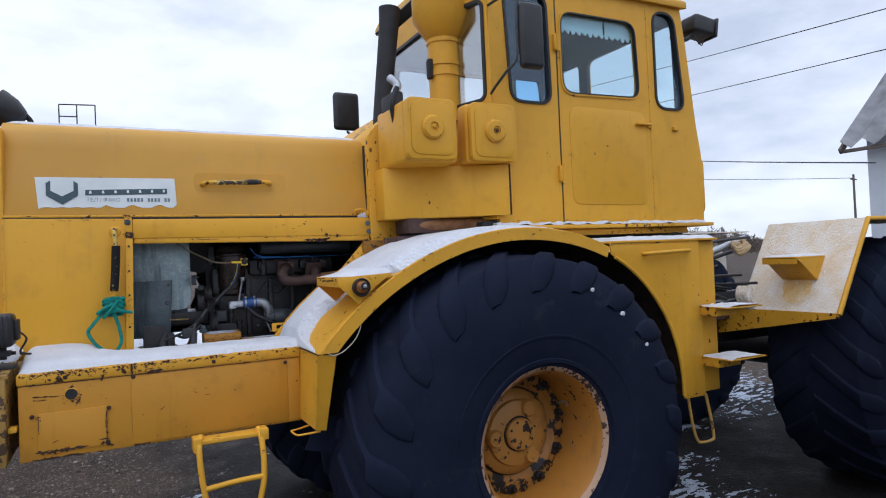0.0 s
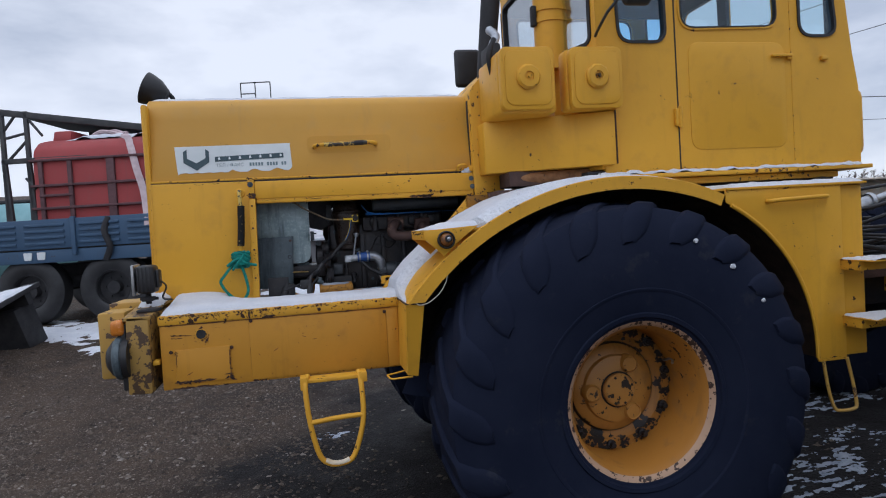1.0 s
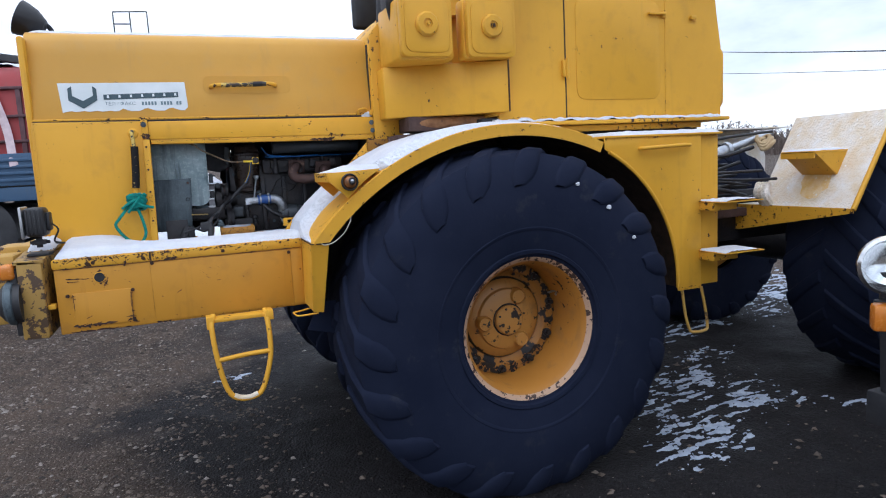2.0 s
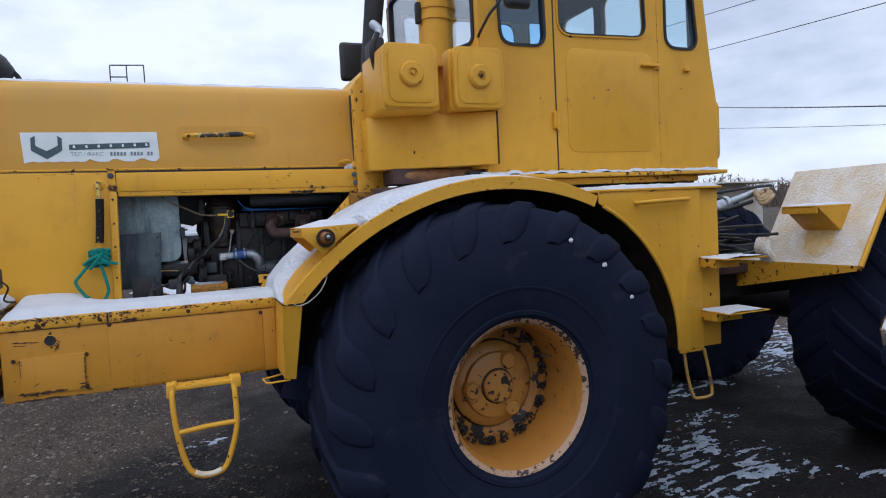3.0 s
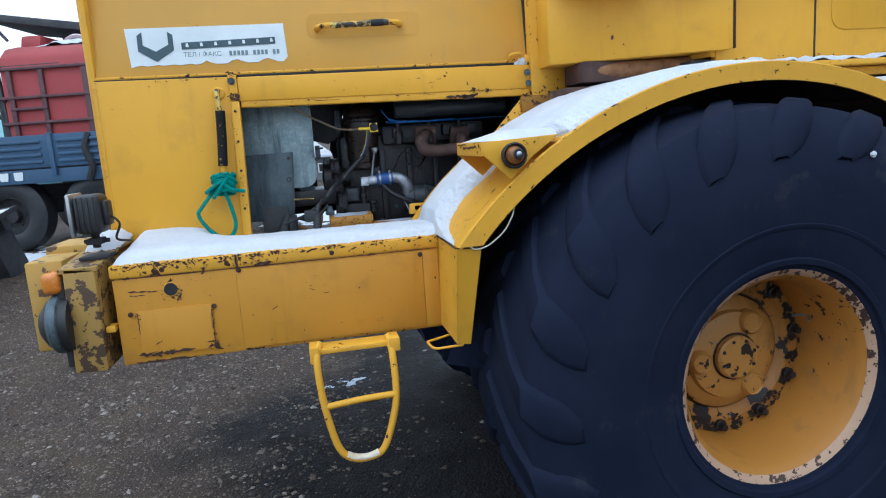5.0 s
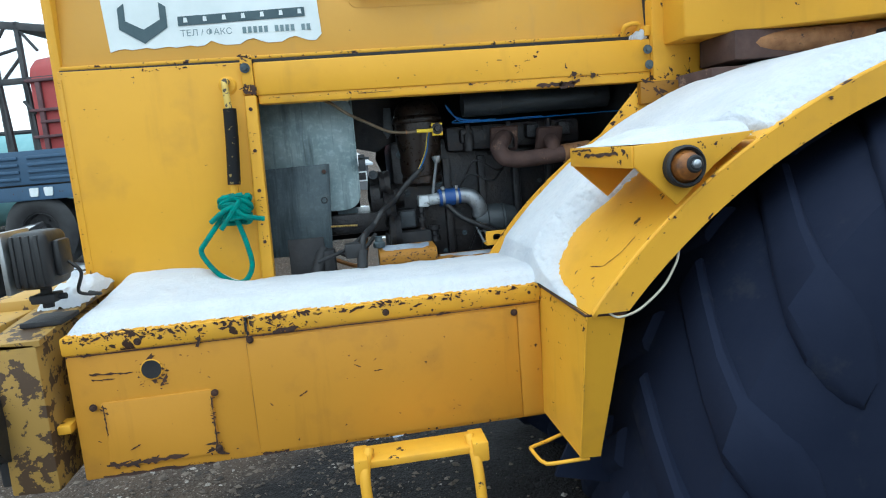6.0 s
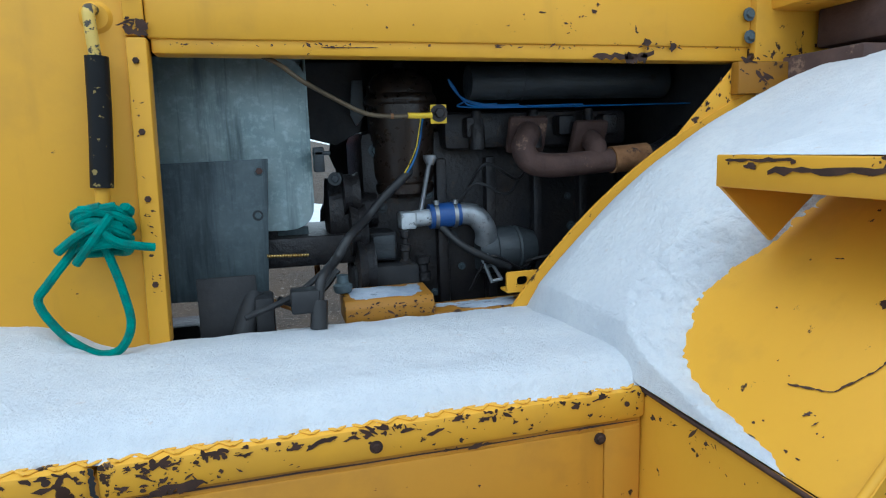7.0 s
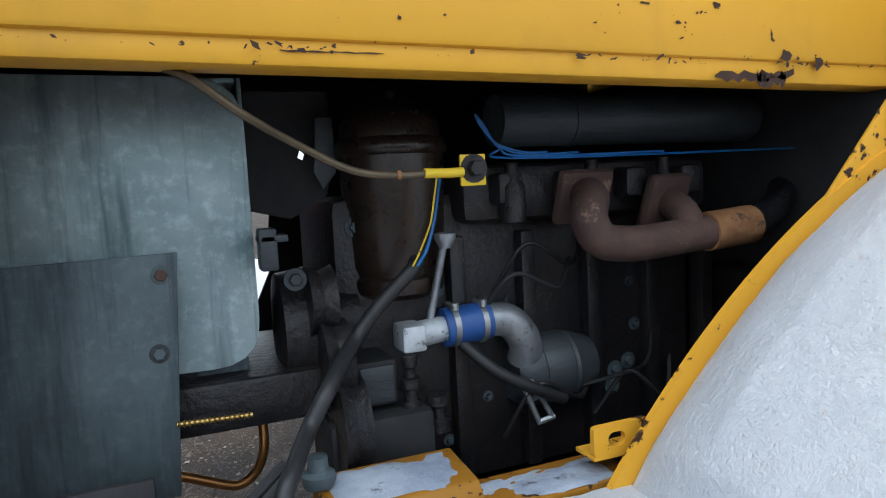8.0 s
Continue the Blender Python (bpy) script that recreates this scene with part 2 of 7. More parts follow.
YEL = (0.70, 0.362, 0.026)
M = {
    "yellow": paint("yellow_paint", YEL, 0.22),
    "hood": paint("hood_paint", (0.61, 0.318, 0.036), 0.12, 0.46, dusty=0.3, grime=(0.45, 0.30, 0.12)),
    # darker, more orange yellow for the side box faces
    "box": paint("dark_box_yellow", (0.54, 0.255, 0.024), 0.28, 0.45, dusty=0.5, grime=(0.27, 0.13, 0.03)),
    "hub": paint("oily_hub_paint", (0.40, 0.185, 0.034), 0.55, 0.42, dusty=0.9, chip_scale=24, rust=(0.02, 0.014, 0.010), grime=(0.15, 0.085, 0.035)),
    # yellow darkened for the shade in the bay, with dirt and chips
    "mount": paint("shaded_dirty_paint", (0.30, 0.135, 0.012), 0.6, 0.45, chip_scale=40, dusty=0.8, grime=(0.16, 0.08, 0.02)),
    "worn": paint("worn_yellow_paint", YEL, 0.62, 0.5, chip_scale=34),
    "bumper": paint("peeling_yellow_paint", (0.36, 0.215, 0.045), 0.97, 0.6, chip_scale=28, rust=(0.07, 0.04, 0.02), grime=(0.20, 0.13, 0.06), dusty=0.6),
    "wheel": paint("wheel_paint", (0.41, 0.178, 0.026), 0.45, 0.5, dusty=0.7, chip_scale=30, grime=(0.20, 0.12, 0.06)),
    "disc": paint("greasy_wheel_paint", (0.34, 0.148, 0.022), 0.88, 0.5, dusty=0.8, chip_scale=18, rust=(0.012, 0.010, 0.010), grime=(0.12, 0.08, 0.05)),
    "lip": paint("worn_rim_lip", (0.46, 0.29, 0.18), 0.9, 0.55, chip_scale=40, grime=(0.36, 0.26, 0.17), dusty=0.6),
    # thin dirty snow, its colour also darkened and blued for shade
    "dull_snow": matter("dirty_shaded_snow", (0.22, 0.26, 0.34), (0.46, 0.50, 0.58), 14.0, 0.7, 0, 0.7, 0.004, spots=(0.10, 0.11, 0.13)),
    "dark_amber": matter("dirty_amber_lens", (0.09, 0.035, 0.012), (0.36, 0.13, 0.02), 40.0, 0.35, 0, 0.2),
    "snowy": matter("snow_dusted_paint", (0.84, 0.80, 0.75), (0.74, 0.60, 0.40), 9.0, 0.75, 0, 0.9, 0.012, spots=(0.86, 0.85, 0.84)),
    "rust_orange": matter("orange_rust", (0.17, 0.075, 0.028), (0.34, 0.17, 0.07), 18.0, 0.85, 0, 0.6, 0.003, spots=(0.05, 0.03, 0.025)),
    "rubber": matter("tyre_rubber", (0.0085, 0.0118, 0.0265), (0.0135, 0.0172, 0.0345), 3.0, 0.8, 0, 0.3, 0.004, spots=(0.021, 0.024, 0.037)),
    "black": matter("black_plastic", (0.012, 0.012, 0.014), (0.022, 0.022, 0.024), 8.0, 0.5),
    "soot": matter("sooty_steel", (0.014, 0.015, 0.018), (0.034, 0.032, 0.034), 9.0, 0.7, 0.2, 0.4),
    "oily": matter("oily_iron", (0.011, 0.0118, 0.0155), (0.034, 0.030, 0.030), 11.0, 0.36, 0.3, 0.7, 0.005, spots=(0.05, 0.034, 0.026)),
    "block": matter("oily_engine_block", (0.010, 0.011, 0.015), (0.032, 0.026, 0.025), 9.0, 0.42, 0.2, 0.6, 0.005, spots=(0.05, 0.032, 0.024)),
    "rusty": matter("rusty_iron", (0.045, 0.024, 0.021), (0.10, 0.056, 0.045), 9.0, 0.8, 0, 0.6, 0.004, spots=(0.24, 0.15, 0.10)),
    "rust": matter("bare_rust", (0.028, 0.014, 0.010), (0.07, 0.032, 0.02), 40.0, 0.85, 0, 0.3, 0.001),
    "zinc": sheet_metal("galvanised_sheet", (0.20, 0.28, 0.30), (0.44, 0.53, 0.55), (0.08, 0.115, 0.125), 0.30, 0.4),
    "zinc_dark": sheet_metal("dull_sheet", (0.050, 0.068, 0.082), (0.11, 0.14, 0.155), (0.022, 0.030, 0.038), 0.45, 0.3),
    "steel": matter("bare_steel", (0.30, 0.31, 0.32), (0.5, 0.5, 0.5), 15.0, 0.4, 0.8, 0.2),
    "alu": matter("cast_aluminium", (0.30, 0.32, 0.35), (0.52, 0.54, 0.57), 16.0, 0.42, 0.75, 0.4, 0.003, spots=(0.16, 0.16, 0.17)),
    "cast_pale": matter("pale_casting", (0.42, 0.45, 0.49), (0.66, 0.69, 0.72), 26.0, 0.5, 0.35, 0.5, 0.002, spots=(0.14, 0.15, 0.16)),
    "blue_hose": matter("blue_silicone_hose", (0.02, 0.06, 0.22), (0.035, 0.10, 0.33), 10.0, 0.4),
    "blue_wire": matter("blue_wire", (0.006, 0.07, 0.24), (0.012, 0.12, 0.36), 10.0, 0.4),
    "rope": matter("green_rope", (0.001, 0.12, 0.10), (0.004, 0.25, 0.20), 60.0, 0.75, 0, 0.8, 0.003),
    "snow": snow_material(),
    "white": matter("white_vinyl", (0.62, 0.66, 0.66), (0.74, 0.77, 0.77), 7.0, 0.5, 0, 0.05),
    "print": matter("dark_print", (0.03, 0.06, 0.075), (0.05, 0.085, 0.10), 20.0, 0.5, 0, 0),
    "strap_tan": matter("tan_webbing", (0.34, 0.24, 0.12), (0.50, 0.38, 0.22), 30.0, 0.85, 0, 0.6, 0.003),
    "print_grey": matter("grey_print", (0.13, 0.19, 0.21), (0.17, 0.23, 0.25), 20.0, 0.5, 0, 0),
    "amber": matter("amber_lens", (0.50, 0.15, 0.015), (0.62, 0.22, 0.02), 12.0, 0.25, 0, 0.1),
    "seal": matter("window_rubber", (0.008, 0.009, 0.012), (0.016, 0.017, 0.02), 8.0, 0.55),
    "cream": matter("cream_lining", (0.42, 0.38, 0.30), (0.55, 0.50, 0.42), 6.0, 0.85),
    "glass": glass_of("pane_glass", (0.97, 0.99, 1.0), 1.0),
    "glass_sheen": glass_of("shiny_pane_glass", (0.90, 0.95, 0.97), 9.0),
    "glass_blue": glass_of("blue_tinted_glass", (0.60, 0.84, 1.0), 2.2),
    "glass_cyan": glass_of("cyan_tinted_glass", (0.88, 0.98, 1.0), 1.2),
    "lining": matter("grey_blue_lining", (0.045, 0.06, 0.085), (0.075, 0.095, 0.125), 5.0, 0.8),
    "curtain": matter("pale_curtain", (0.52, 0.62, 0.68), (0.66, 0.74, 0.78), 9.0, 0.9),
    "mud": matter("dried_mud", (0.050, 0.031, 0.022), (0.115, 0.072, 0.048), 16.0, 0.9, 0, 0.8, 0.008, spots=(0.10, 0.055, 0.02)),
    "lens": glass_of("lamp_glass", (0.93, 0.95, 0.96)),
    "brown": matter("brown_enamel", (0.015, 0.010, 0.008), (0.034, 0.021, 0.015), 9.0, 0.30, 0.1, 0.3, 0.003, spots=(0.02, 0.014, 0.01)),
    "brass": matter("brass", (0.45, 0.30, 0.10), (0.62, 0.45, 0.18), 20.0, 0.35, 0.9, 0.1),
    "brass_dull": matter("dull_brass", (0.09, 0.07, 0.045), (0.16, 0.12, 0.075), 20.0, 0.55, 0.5, 0.2),
    "copper": matter("copper_pipe", (0.50, 0.22, 0.07), (0.65, 0.32, 0.10), 12.0, 0.35, 0.6, 0.1),
    "worn_lemon": paint("lemon_paint", (0.75, 0.52, 0.02), 0.6, 0.5, chip_scale=60),
    "grip_black": paint("black_grip_paint", (0.005, 0.005, 0.006), 0.62, 0.55, rust=(0.26, 0.19, 0.06), chip_scale=60, grime=(0.03, 0.03, 0.03)),
    "cover_grey": matter("greasy_grey_casting", (0.022, 0.027, 0.033), (0.058, 0.066, 0.074), 7.0, 0.5, 0.2, 0.4, 0.004, (0.5, 2, 2), spots=(0.03, 0.026, 0.024)),
    "flaked": paint("flaking_rod_paint", (0.66, 0.46, 0.10), 1.0, 0.5, chip_scale=50, rust=(0.05, 0.04, 0.03), grime=(0.55, 0.5, 0.4)),
    "chrome": matter("chrome", (0.6, 0.6, 0.6), (0.68, 0.68, 0.68), 4.0, 0.15, 1.0, 0),
    "mirror": matter("mirror_silver", (0.8, 0.8, 0.8), (0.82, 0.82, 0.82), 2.0, 0.13, 1.0, 0),
    "trunk_blue": paint("truck_blue_paint", (0.045, 0.092, 0.165), 0.3, 0.6, grime=(0.09, 0.09, 0.09)),
    "red": paint("faded_red_paint", (0.36, 0.055, 0.055), 0.2, 0.62, grime=(0.25, 0.10, 0.09), dusty=0.5),
    "worn_beam": paint("worn_beam_paint", (0.46, 0.27, 0.05), 0.7, 0.6, chip_scale=22, rust=(0.09, 0.05, 0.025), grime=(0.34, 0.25, 0.13), dusty=0.6),
    "thin_snow": matter("thin_snow_on_paint", (0.72, 0.45, 0.12), (0.78, 0.62, 0.38), 16.0, 0.75, 0, 0.6, 0.006, spots=(0.84, 0.80, 0.72)),
    "cage": matter("dark_cage_steel", (0.075, 0.035, 0.04), (0.13, 0.06, 0.065), 8.0, 0.7, 0, 0.3),
    "frame": matter("weathered_dark_steel", (0.035, 0.038, 0.044), (0.075, 0.072, 0.072), 6.0, 0.7, 0.1, 0.4),
    "strap_pale": matter("pale_strap", (0.52, 0.40, 0.42), (0.66, 0.54, 0.55), 12.0, 0.85, 0, 0.3),
    "teal": matter("teal_paint", (0.14, 0.30, 0.32), (0.22, 0.40, 0.42), 2.0, 0.6),
    "shed_wall": matter("weathered_boards", (0.13, 0.13, 0.14), (0.22, 0.22, 0.23), 4.0, 0.9, 0, 0.4, 0.004, (1, 1, 0.15)),
    "plaster": matter("whitewashed_plaster", (0.52, 0.56, 0.62), (0.66, 0.69, 0.73), 1.2, 0.9, 0, 0.4, 0.01),
    "slate": matter("corrugated_cement", (0.34, 0.34, 0.36), (0.58, 0.58, 0.60), 2.0, 0.9, 0, 0.3, 0.01),
    "wood": matter("grey_wood", (0.10, 0.085, 0.07), (0.19, 0.16, 0.13), 5.0, 0.9, 0, 0.5, 0.004, (1, 1, 0.1)),
    "bark": matter("bare_twigs", (0.10, 0.075, 0.06), (0.17, 0.13, 0.11), 0.5, 0.95, 0, 0),
}

dulled(M["rubber"], 0.1)
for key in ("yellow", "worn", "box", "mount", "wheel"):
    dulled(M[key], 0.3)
dulled(M["oily"], 0.4)
dulled(M["grip_black"], 0.25)

# ---- mesh helpers ----


def box(x0, x1, y0, y1, z0, z1, bev=0.004, seg=2):
    bm = bmesh.new()
    bmesh.ops.create_cube(bm, size=1)
    for v in bm.verts:
        v.co = Vector(((x0 + x1) / 2 + v.co.x * (x1 - x0), (y0 + y1) / 2 + v.co.y * (y1 - y0), (z0 + z1) / 2 + v.co.z * (z1 - z0)))
    if bev:
        b = min(bev, 0.45 * min(abs(x1 - x0), abs(y1 - y0), abs(z1 - z0)))
        bmesh.ops.bevel(bm, geom=list(bm.edges), offset=b, segments=seg, affect="EDGES", profile=0.5)
    return bm


def join(*bms):
    out = bmesh.new()
    for b in bms:
        me = bpy.data.meshes.new("tmp")
        b.to_mesh(me)
        b.free()
        out.from_mesh(me)
        bpy.data.meshes.remove(me)
    return out


def moved(bm, m):
    bmesh.ops.transform(bm, matrix=m, verts=list(bm.verts))
    return bm


AX = {"x": lambda a, b, h: (h, a, b), "y": lambda a, b, h: (a, h, b), "z": lambda a, b, h: (a, b, h)}


def plate(outer, axis, h0, h1, holes=(), bev=0.0):
    """A plate of the outline (and holes) in the plane across axis, from h0 to h1."""
    bm = bmesh.new()
    edges = []
    for loop in (outer, *holes):
        vs = [bm.verts.new(AX[axis](a, b, h0)) for a, b in loop]
        edges += [bm.edges.new((vs[i], vs[(i + 1) % len(vs)])) for i in range(len(vs))]
    if holes:
        bmesh.ops.triangle_fill(bm, edges=edges, use_beauty=True, use_dissolve=False)
    else:
        bm.faces.new([v for v in bm.verts])
    got = bmesh.ops.extrude_face_region(bm, geom=list(bm.faces))
    step = Vector(AX[axis](0, 0, h1 - h0))
    for v in got["geom"]:
        if isinstance(v, bmesh.types.BMVert):
            v.co += step
    bmesh.ops.recalc_face_normals(bm, faces=list(bm.faces))
    if bev:
        sharp = [e for e in bm.edges if len(e.link_faces) == 2 and e.calc_face_angle(0) > 0.6]
        bmesh.ops.bevel(bm, geom=sharp, offset=bev, segments=2, affect="EDGES", profile=0.5)
    return bm


def rrect(x0, x1, z0, z1, r, n=5):
    pts = []
    for cx, cz, a in ((x1 - r, z1 - r, 0), (x0 + r, z1 - r, 90), (x0 + r, z0 + r, 180), (x1 - r, z0 + r, 270)):
        for i in range(n + 1):
            t = radians(a + 90 * i / n)
            pts.append((cx + r * math.cos(t), cz + r * math.sin(t)))
    return pts


def rquad(corners, r, n=5):
    """A four-cornered outline with rounded corners."""
    pts, k = [], len(corners)
    for i in range(k):
        p, q, s = Vector(corners[i - 1]), Vector(corners[i]), Vector(corners[(i + 1) % k])
        a, b = q + (p - q).normalized() * r, q + (s - q).normalized() * r
        for j in range(n + 1):
            t = j / n
            pts.append(tuple(a * (1 - t) ** 2 + q * 2 * t * (1 - t) + b * t * t))
    return pts


def spline(points, n=8, closed=False):
    P = [Vector(p) for p in points]
    out, k = [], len(P)
    for i in range(k if closed else k - 1):
        a = P[i - 1] if (i or closed) else P[0] * 2 - P[1]
        b, c = P[i], P[(i + 1) % k]
        d = P[(i + 2) % k] if (i + 2 < k or closed) else c * 2 - b
        for j in range(n):
            t = j / n
            out.append(0.5 * (2 * b + (c - a) * t + (2 * a - 5 * b + 4 * c - d) * t * t + (3 * b - a - 3 * c + d) * t ** 3))
    if not closed:
        out.append(P[-1])
    return out


def tube(points, r, n=10, smooth=8, closed=False, flat=1.0):
    """A round bar along a line; r a number or one for each end."""
    pts = spline(points, smooth, closed) if smooth else [Vector(p) for p in points]
    r0, r1 = r if isinstance(r, tuple) else (r, r)
    bm = bmesh.new()
    rings, up = [], None
    k = len(pts)
    for i, p in enumerate(pts):
        q0, q1 = pts[(i - 1) % k if closed else max(i - 1, 0)], pts[(i + 1) % k if closed else min(i + 1, k - 1)]
        d = (q1 - q0).normalized()
        if up is None:
            up = d.orthogonal().normalized()
        up = (up - d * up.dot(d)).normalized()
        side = d.cross(up)
        rr = r0 + (r1 - r0) * i / max(1, k - 1)
        rings.append([bm.verts.new(p + rr * (math.cos(6.28319 * j / n) * up + flat * math.sin(6.28319 * j / n) * side)) for j in range(n)])
    for i in range(k if closed else k - 1):
        a, b = rings[i], rings[(i + 1) % k]
        for j in range(n):
            bm.faces.new((a[j], a[(j + 1) % n], b[(j + 1) % n], b[j]))
    if not closed:
        bm.faces.new(rings[0][::-1])
        bm.faces.new(rings[-1])
    bmesh.ops.recalc_face_normals(bm, faces=list(bm.faces))
    return bm


def lathe(profile, axis, centre, n=40, closed=False):
    """A turned body: profile of (radius, height along axis) pairs."""
    bm = bmesh.new()
    rings = []
    for r, h in profile:
        if r < 1e-5:
            rings.append([bm.verts.new(Vector(centre) + Vector(AX[axis](0, 0, h)))] * n)
        else:
            rings.append([bm.verts.new(Vector(centre) + Vector(AX[axis](r * math.cos(6.28319 * j / n), r * math.sin(6.28319 * j / n), h))) for j in range(n)])
    pairs = list(zip(rings, rings[1:])) + ([(rings[-1], rings[0])] if closed else [])
    for a, b in pairs:
        for j in range(n):
            vs = list(dict.fromkeys((a[j], a[(j + 1) % n], b[(j + 1) % n], b[j])))
            if len(vs) > 2:
                bm.faces.new(vs)
    bmesh.ops.recalc_face_normals(bm, faces=list(bm.faces))
    return bm


def finish(ob, bm, material, sharp=38):
    me = bpy.data.meshes.new(ob if isinstance(ob, str) else ob.name)
    bm.to_mesh(me)
    bm.free()
    me.materials.append(M[material] if isinstance(material, str) else material)
    me.polygons.foreach_set("use_smooth", [True] * len(me.polygons))
    me.set_sharp_from_angle(angle=radians(sharp))
    return me


def part(name, bm, material, parent, label=""):
    ob = new(name, finish(name, bm, material))
    ob.parent = parent
    return tagged(ob, label)


def thing(name, bm, material, label, category, kind="", group=""):
    return tagged(new(name, finish(name, bm, material)), label, category, group, kind)


def holder(name, label, category, at=(0, 0, 0), rz=0, group="", kind=""):
    ob = new(name)
    ob.matrix_world = pose(*at, 0, 0, rz)
    return tagged(ob, label, category, group, kind)


def bolt(at, axis, r=0.011, h=0.008, washer=True):
    """A hexagonal bolt head with a washer that faces -axis."""
    bm = lathe([(0, 0), (r * 1.7, 0), (r * 1.7, -0.002), (0, -0.002)], axis, at, 14) if washer else bmesh.new()
    return join(bm, lathe([(0, 0), (r, 0), (r, -h * 0.8), (r * 0.85, -h), (0, -h)], axis, at, 6))

# ---- the tractor ----
HZ = 0.815  # wheel hub height
tractor = holder("tractor", "large yellow articulated farm tractor with chipped paint and snow", "tractor")


def arc_pts(r, a0, a1, n, cx=0.0, cz=HZ):
    return [(cx + r * math.cos(radians(a0 + (a1 - a0) * i / n)), cz + r * math.sin(radians(a0 + (a1 - a0) * i / n))) for i in range(n + 1)]


def hood_profile():
    """Half of the hood's cross-section (y, z), from the near seam over the top."""
    side = [(-0.372, 1.906), (-0.352, 2.06), (-0.335, 2.22)]
    top = [(-0.326, 2.286), (-0.308, 2.318), (-0.275, 2.335), (-0.2, 2.341), (0.0, 2.346)]
    half = side + top
    return half + [(-y, z) for y, z in reversed(half[:-1])]


hood = part("hood", plate(hood_profile(), "x", -2.08, -0.418, bev=0.006), "hood", tractor, "long yellow engine hood with faded enamel")
part("hood_gap", box(-2.076, -0.42, -0.386, -0.36, 1.893, 1.9025, 0.001), "soot", hood)
part("hood_end_gap", box(-0.424, -0.410, -0.368, -0.34, 1.9, 2.29, 0.001), "soot", hood)
part("hood_edge", join(box(-2.078, -0.42, -0.378, -0.366, 1.9035, 1.914, 0.003)), "worn", hood)


def hood_handle():
    y = -0.353
    bm = join(plate(rquad([(-1.30, 2.03), (-0.86, 2.03), (-0.86, 2.12), (-1.30, 2.12)], 0.03), "y", y + 0.012, y - 0.004))
    part("handle_plate", bm, "hood", hood)
    grip = tube([(-1.265, y, 2.063), (-1.255, y - 0.035, 2.066), (-1.2, y - 0.045, 2.07), (-1.0, y - 0.045, 2.075), (-0.95, y - 0.035, 2.072), (-0.94, y, 2.07)], 0.011)
    part("handle", grip, "worn", hood, "bent bar handle, paint rubbed to dark steel")
    part("grip", tube([(-1.215, y - 0.0455, 2.068), (-0.99, y - 0.0455, 2.075)], 0.0125, smooth=0), "flaked", hood, "worn handle sleeve")
    part("grip_end", tube([(-1.06, y - 0.0455, 2.0728), (-1.01, y - 0.0455, 2.0744)], 0.0135, smooth=0), "soot", hood)


hood_handle()


def sticker():
    def on(x, z, off=0.0):
        return Vector((x, -0.372 + (z - 1.892) * 0.117 - off, z))

    def sheet(pts, off):
        bm = bmesh.new()
        lo, hi = [bm.verts.new(on(x, z, off)) for x, z in pts], [bm.verts.new(on(x, z, off + 0.0015)) for x, z in pts]
        bm.faces.new(hi)
        for i in range(len(pts)):
            bm.faces.new((lo[i], lo[(i + 1) % len(pts)], hi[(i + 1) % len(pts)], hi[i]))
        bmesh.ops.recalc_face_normals(bm, faces=list(bm.faces))
        return bm

    x0, x1, z0, z1 = -1.958, -1.388, 1.948, 2.086
    rag = [(x0, z1), (x0 + 0.012, z0 - 0.004)]
    for i in range(1, 30):
        u = i / 30
        dip = 0.012 * max(0, math.sin(u * 31) + 0.2) if u > 0.45 else 0.002 * (i % 3)
        rag.append((x0 + 0.012 + u * (x1 - x0 - 0.006), z0 + dip))
    rag += [(x1 + 0.004, z0 + 0.016), (x1 - 0.002, z1 + 0.004)]
    ob = part("sticker", sheet(rag, 0.002), "white", hood, "torn white vinyl sticker with dark print")
    bits = []
    cx, cz, s = -1.855, 2.022, 0.062  # angular mark
    mark = [(-1, 0.6), (-0.72, 0.8), (-0.72, 0.05), (0, -0.35), (0.72, 0.05), (0.72, 0.8), (1, 0.6), (1, -0.3), (0, -0.95), (-1, -0.3)]
    bits.append(sheet([(cx + a * s, cz + b * s) for a, b in mark], 0.004))
    bits.append(sheet([(-1.765, 2.005), (-1.425, 2.015), (-1.425, 2.04), (-1.765, 2.03)], 0.004))
    part("sticker_print", join(*bits), "print", hood, "dark printed mark and band")
    bits = []
    for i in range(13):  # a row of figures, as bars
        a = -1.597 + i * 0.0145
        if i not in (5, 10):
            bits.append(sheet([(a, 1.977), (a + 0.0095, 1.977), (a + 0.0095, 1.994), (a, 1.994)], 0.004))
    part("sticker_figures", join(*bits), "print_grey", hood)
    cu = bpy.data.curves.new("sticker_words", "FONT")
    cu.body, cu.size, cu.extrude = "ТЕЛ / ФАКС", 0.024, 0.0
    tmp = new("sticker_words", cu)
    me = bpy.data.meshes.new_from_object(tmp.evaluated_get(bpy.context.evaluated_depsgraph_get()))
    bpy.data.objects.remove(tmp)
    me.materials.append(M["print_grey"])
    words = new("sticker_words", me)
    words.parent = hood
    words.matrix_basis = Matrix.Translation(on(-1.762, 1.977, 0.0042)) @ Matrix.Rotation(radians(90 - 6.7), 4, "X")
    dots = [sheet([(-1.750 + i * 0.051, 2.013 + i * 0.0015), (-1.739 + i * 0.051, 2.013 + i * 0.0015), (-1.741 + i * 0.051, 2.026 + i * 0.0015), (-1.749 + i * 0.051, 2.026 + i * 0.0015)], 0.0062) for i in range(7)]
    for d in dots:
        part("sticker_letter", d, "white", hood)


sticker()

